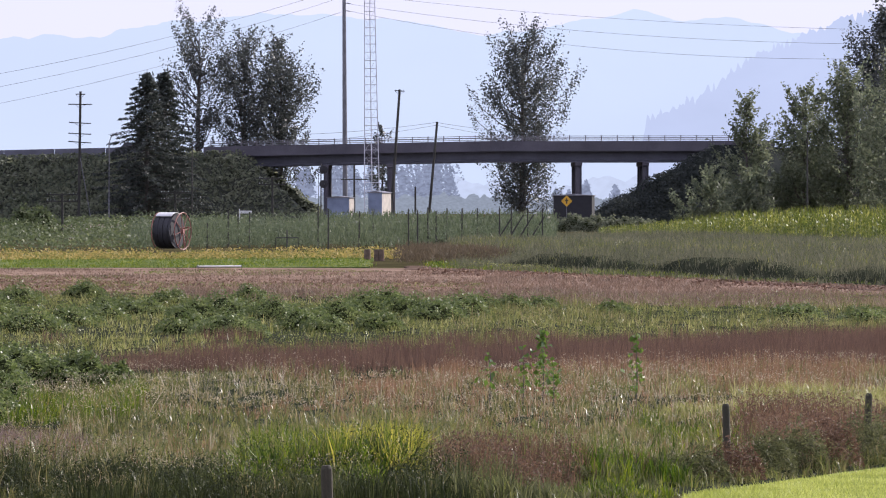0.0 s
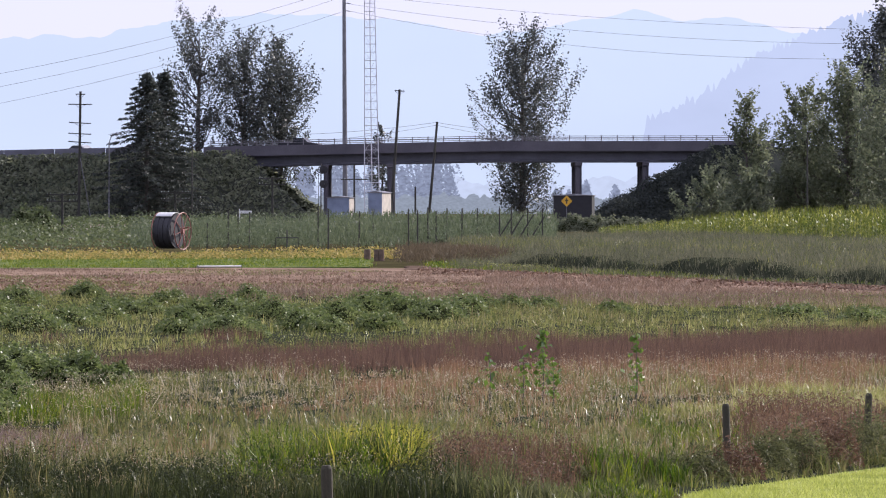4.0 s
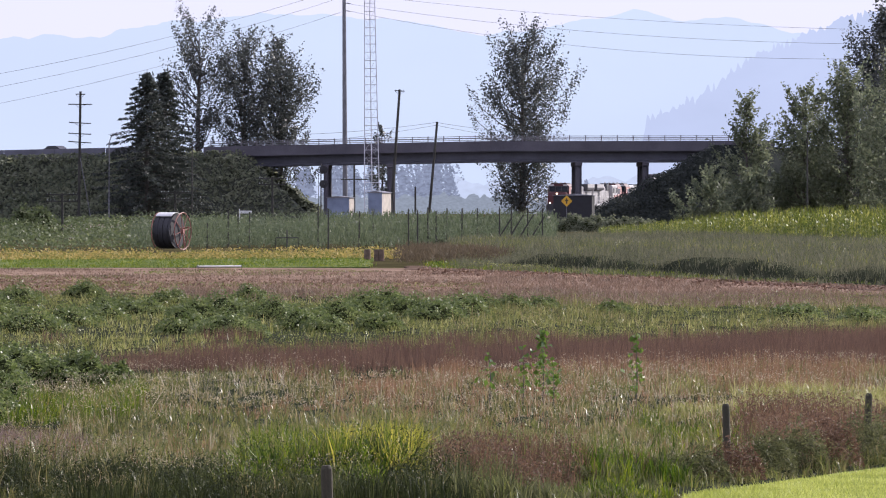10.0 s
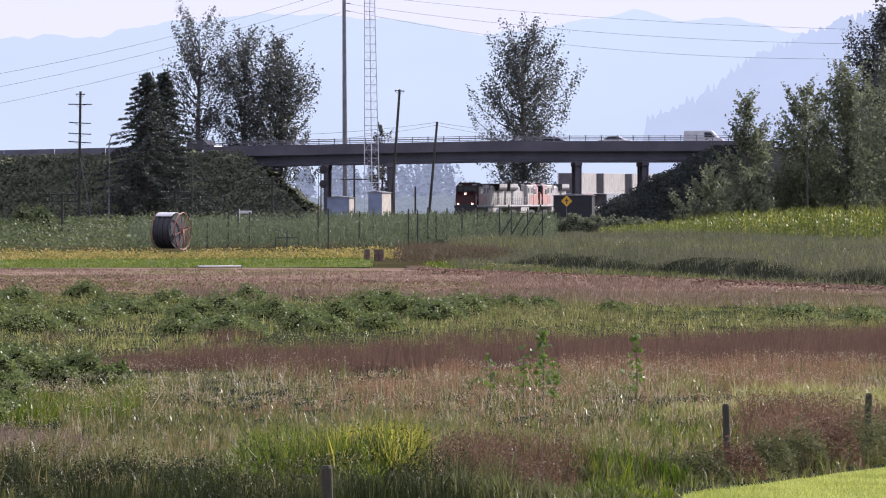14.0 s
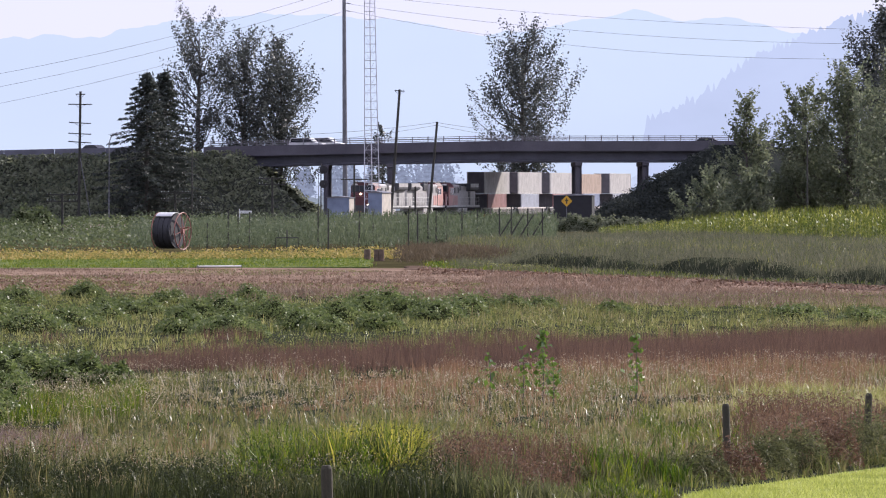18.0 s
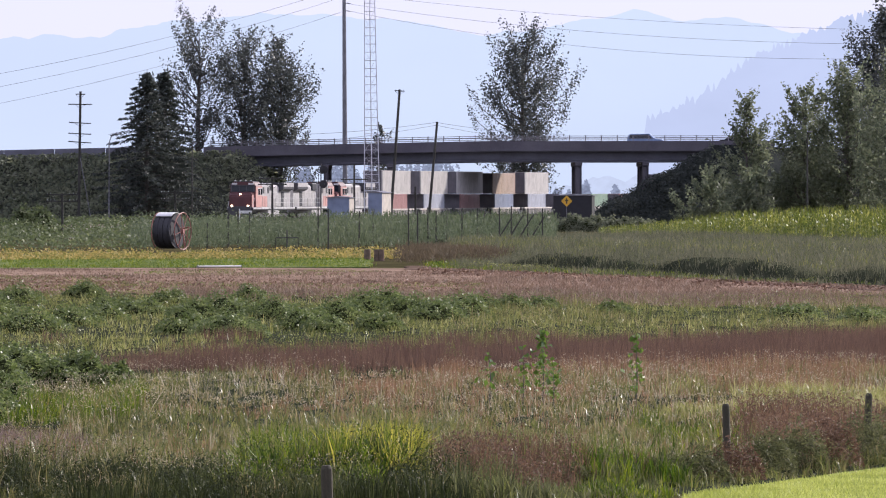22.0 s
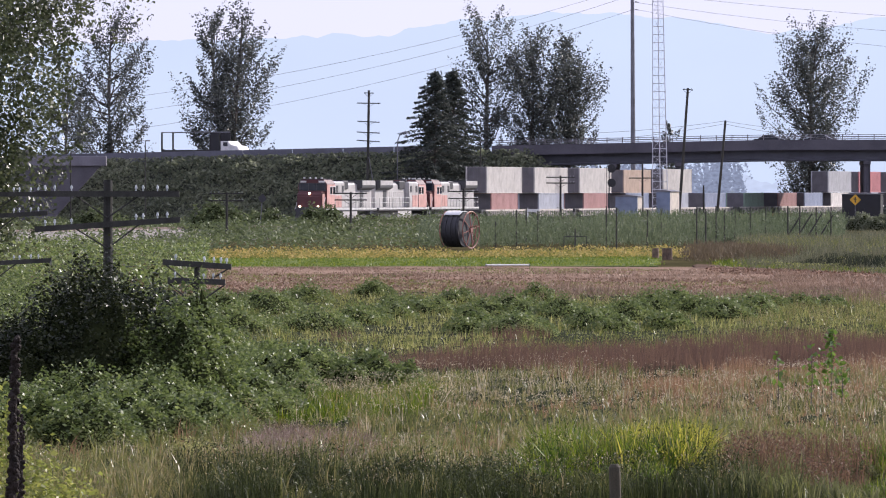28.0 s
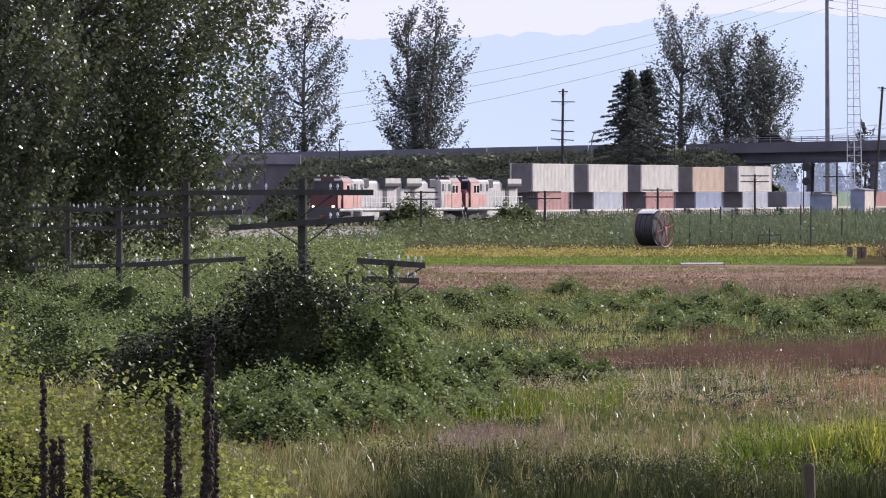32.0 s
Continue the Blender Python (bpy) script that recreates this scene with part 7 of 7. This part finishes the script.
def car(kind, colour, label):
    """A road vehicle; nose towards +x, wheels on z 0."""
    length, side, glass = SHAPES[kind]
    t = thing(kind if kind != "suv" else "suv_car", Matrix(), label, "car", "traffic on the highway")
    bm = bmesh.new()
    prism(bm, side, -0.9, 0.9, 1)
    bmesh.ops.bevel(bm, geom=list(bm.edges), offset=0.07, segments=2, affect="EDGES")
    part("body", bm, paint(kind + "_paint", colour, 0.25, 0.1), t)
    for y in (-0.905, 0.905):
        bm = bmesh.new()
        prism(bm, glass, y - 0.012, y + 0.012, 1)
        part("side_window", bm, M_glass, t)
    for e in (-1, 1):
        for s in (-1, 1):
            x = e * (length / 2 - 0.85)
            w = part("tyre", rod(bmesh.new(), (x, s * 0.7, 0.34), (x, s * 0.92, 0.34), 0.34, 0.34, 18), M_tyre, t)
            part("rim", rod(bmesh.new(), (x, s * 0.915, 0.34), (x, s * 0.935, 0.34), 0.21, 0.18, 12), M_rail_metal, w)
            part("headlight" if e > 0 else "tail_light", box(bmesh.new(), e * (length / 2 - 0.06), e * (length / 2 + 0.01), s * 0.6, s * 0.85, 0.66, 0.77), M_steel_pole if e > 0 else M_reel_tail, t)
    return t


M_reel_tail = paint("tail_light_red", (0.4, 0.02, 0.02), 0.3)


def truck():
    """An empty vehicle carrier: low bed, open frame of posts and top rail, high head rack behind a low cab."""
    t = thing("carrier_truck", Matrix(), "white truck pulling an empty dark vehicle carrier", "truck", "traffic on the highway")
    bm = bmesh.new()
    prism(bm, [(2.6, 0.6), (2.6, 2.3), (3.9, 2.3), (4.5, 1.75), (5.6, 1.55), (5.8, 1.1), (5.8, 0.6)], -1.15, 1.15, 1)
    bmesh.ops.bevel(bm, geom=list(bm.edges), offset=0.08, segments=2, affect="EDGES")
    part("cab", bm, M_white2, t)
    for y in (-1.16, 1.16):
        part("side_window", box(bmesh.new(), 3.1, 3.9, y - 0.012, y + 0.012, 1.6, 2.15), M_glass, t)
        part("bed_beam", box(bmesh.new(), -7.8, 2.4, y * 0.95 - 0.1, y * 0.95 + 0.1, 0.75, 1.15, 0.03), M_black2, t)
        part("top_rail", box(bmesh.new(), -7.7, 2.4, y - 0.07, y + 0.07, 3.44, 3.58, 0.03), M_steel_pole, t)
        part("rear_post", box(bmesh.new(), -7.8, -7.55, y - 0.08, y + 0.08, 1.0, 3.5, 0.03), M_black2, t)
        part("rear_brace", rod(bmesh.new(), (-7.7, y, 1.3), (-6.8, y, 1.0), 0.06, 0.06, 6), M_black2, t)
        part("rack_side", box(bmesh.new(), 0.75, 2.45, y - 0.05, y + 0.05, 1.0, 3.5, 0.03), M_dark_wall, t, "dark side panel behind the cab")
    part("deck_plate", box(bmesh.new(), -6.4, 2.3, -1.05, 1.05, 0.85, 0.97, 0.02), M_black2, t)
    for x in (-4.6, -3.4, 1.6, 4.7):
        for s in (-1, 1):
            w = part("tyre", rod(bmesh.new(), (x, s * 0.85, 0.5), (x, s * 1.2, 0.5), 0.5, 0.5, 18), M_tyre, t)
            part("rim", rod(bmesh.new(), (x, s * 1.195, 0.5), (x, s * 1.22, 0.5), 0.3, 0.26, 12), M_rail_metal, w)
    return t


def drive(ob, when, x, speed, lane):
    """Key a vehicle along the road: at x metres at that time, lane metres back from the near edge."""
    rows = []
    for i in range(17):
        s = 2.0 * i
        px = x + speed * (s - when)
        py, pz = road_at(px)
        qy, qz = road_at(px + 1.0)
        turn = math.degrees(math.atan2(qy - py, 1.0))
        rows.append((s, pose(px, py + lane, pz - 0.99, 0, 0, turn if speed > 0 else turn + 180)))
    walk(ob, rows)


DARK, LIGHT, BLUE, SILVER = (0.05, 0.05, 0.06), (0.72, 0.72, 0.72), (0.25, 0.35, 0.55), (0.45, 0.46, 0.48)
TRAFFIC = [
    (car("pickup", DARK, "dark pickup truck on the highway"), 0.5, -51.16, -19.0, 19.0),
    (car("pickup", DARK, "dark blue-grey pickup on the highway"), 5.5, 18.9, 25.0, 7.0),
    (car("sedan", LIGHT, "white car on the highway"), 5.5, -4.15, 24.0, 3.0),
    (car("sedan", SILVER, "silver car on the highway"), 6.0, 2.04, 25.0, 7.0),
    (car("sedan", DARK, "dark car on the highway"), 12.0, 2.98, 27.2, 7.0),
    (car("van", LIGHT, "white van on the highway"), 13.0, 7.7, 26.0, 7.0),
    (car("sedan", LIGHT, "pale car on the highway"), 13.0, -0.29, 22.6, 3.0),
    (car("suv", DARK, "dark blue sport utility car on the highway"), 13.0, -56.67, 25.5, 3.0),
    (car("suv", DARK, "dark grey sport utility car behind another"), 13.2, -56.52, 25.5, 7.0),
    (car("sedan", DARK, "dark saloon car on the highway"), 14.0, 14.13, -25.0, 19.0),
    (car("sedan", DARK, "dark car on the far lane"), 17.0, 35.4, 25.0, 7.0),
    (car("suv", LIGHT, "white sport utility car on the highway"), 19.0, 7.7, 22.8, 7.0),
    (car("suv", LIGHT, "pale sport utility car on the highway"), 19.0, 0.44, 18.0, 3.0),
    (car("sedan", DARK, "dark car on the far carriageway"), 18.0, -46.12, 21.0, 7.0),
    (car("suv", BLUE, "light blue family car on the highway"), 21.0, 3.7, 22.4, 3.0),
    (car("sedan", DARK, "dark car going away over the bridge"), 18.0, 34.3, -26.0, 23.0),
    (car("sedan", DARK, "dark car on the outer lane"), 25.0, -53.88, 19.7, 7.0),
    (car("sedan", DARK, "dark car following another"), 25.0, -47.4, 19.7, 3.0),
    (truck(), 29.0, -46.98, 23.2, 3.0),
    (car("suv", DARK, "dark car behind a truck"), 30.0, -58.29, 19.5, 3.0),
]

# ---- what moves ----
def motions():
    for ob, behind, up, back in TRAIN:
        ride(ob, behind, up, back)
    for ob, when, x, speed, lane in TRAFFIC:
        drive(ob, when, x, speed, lane)


motions()
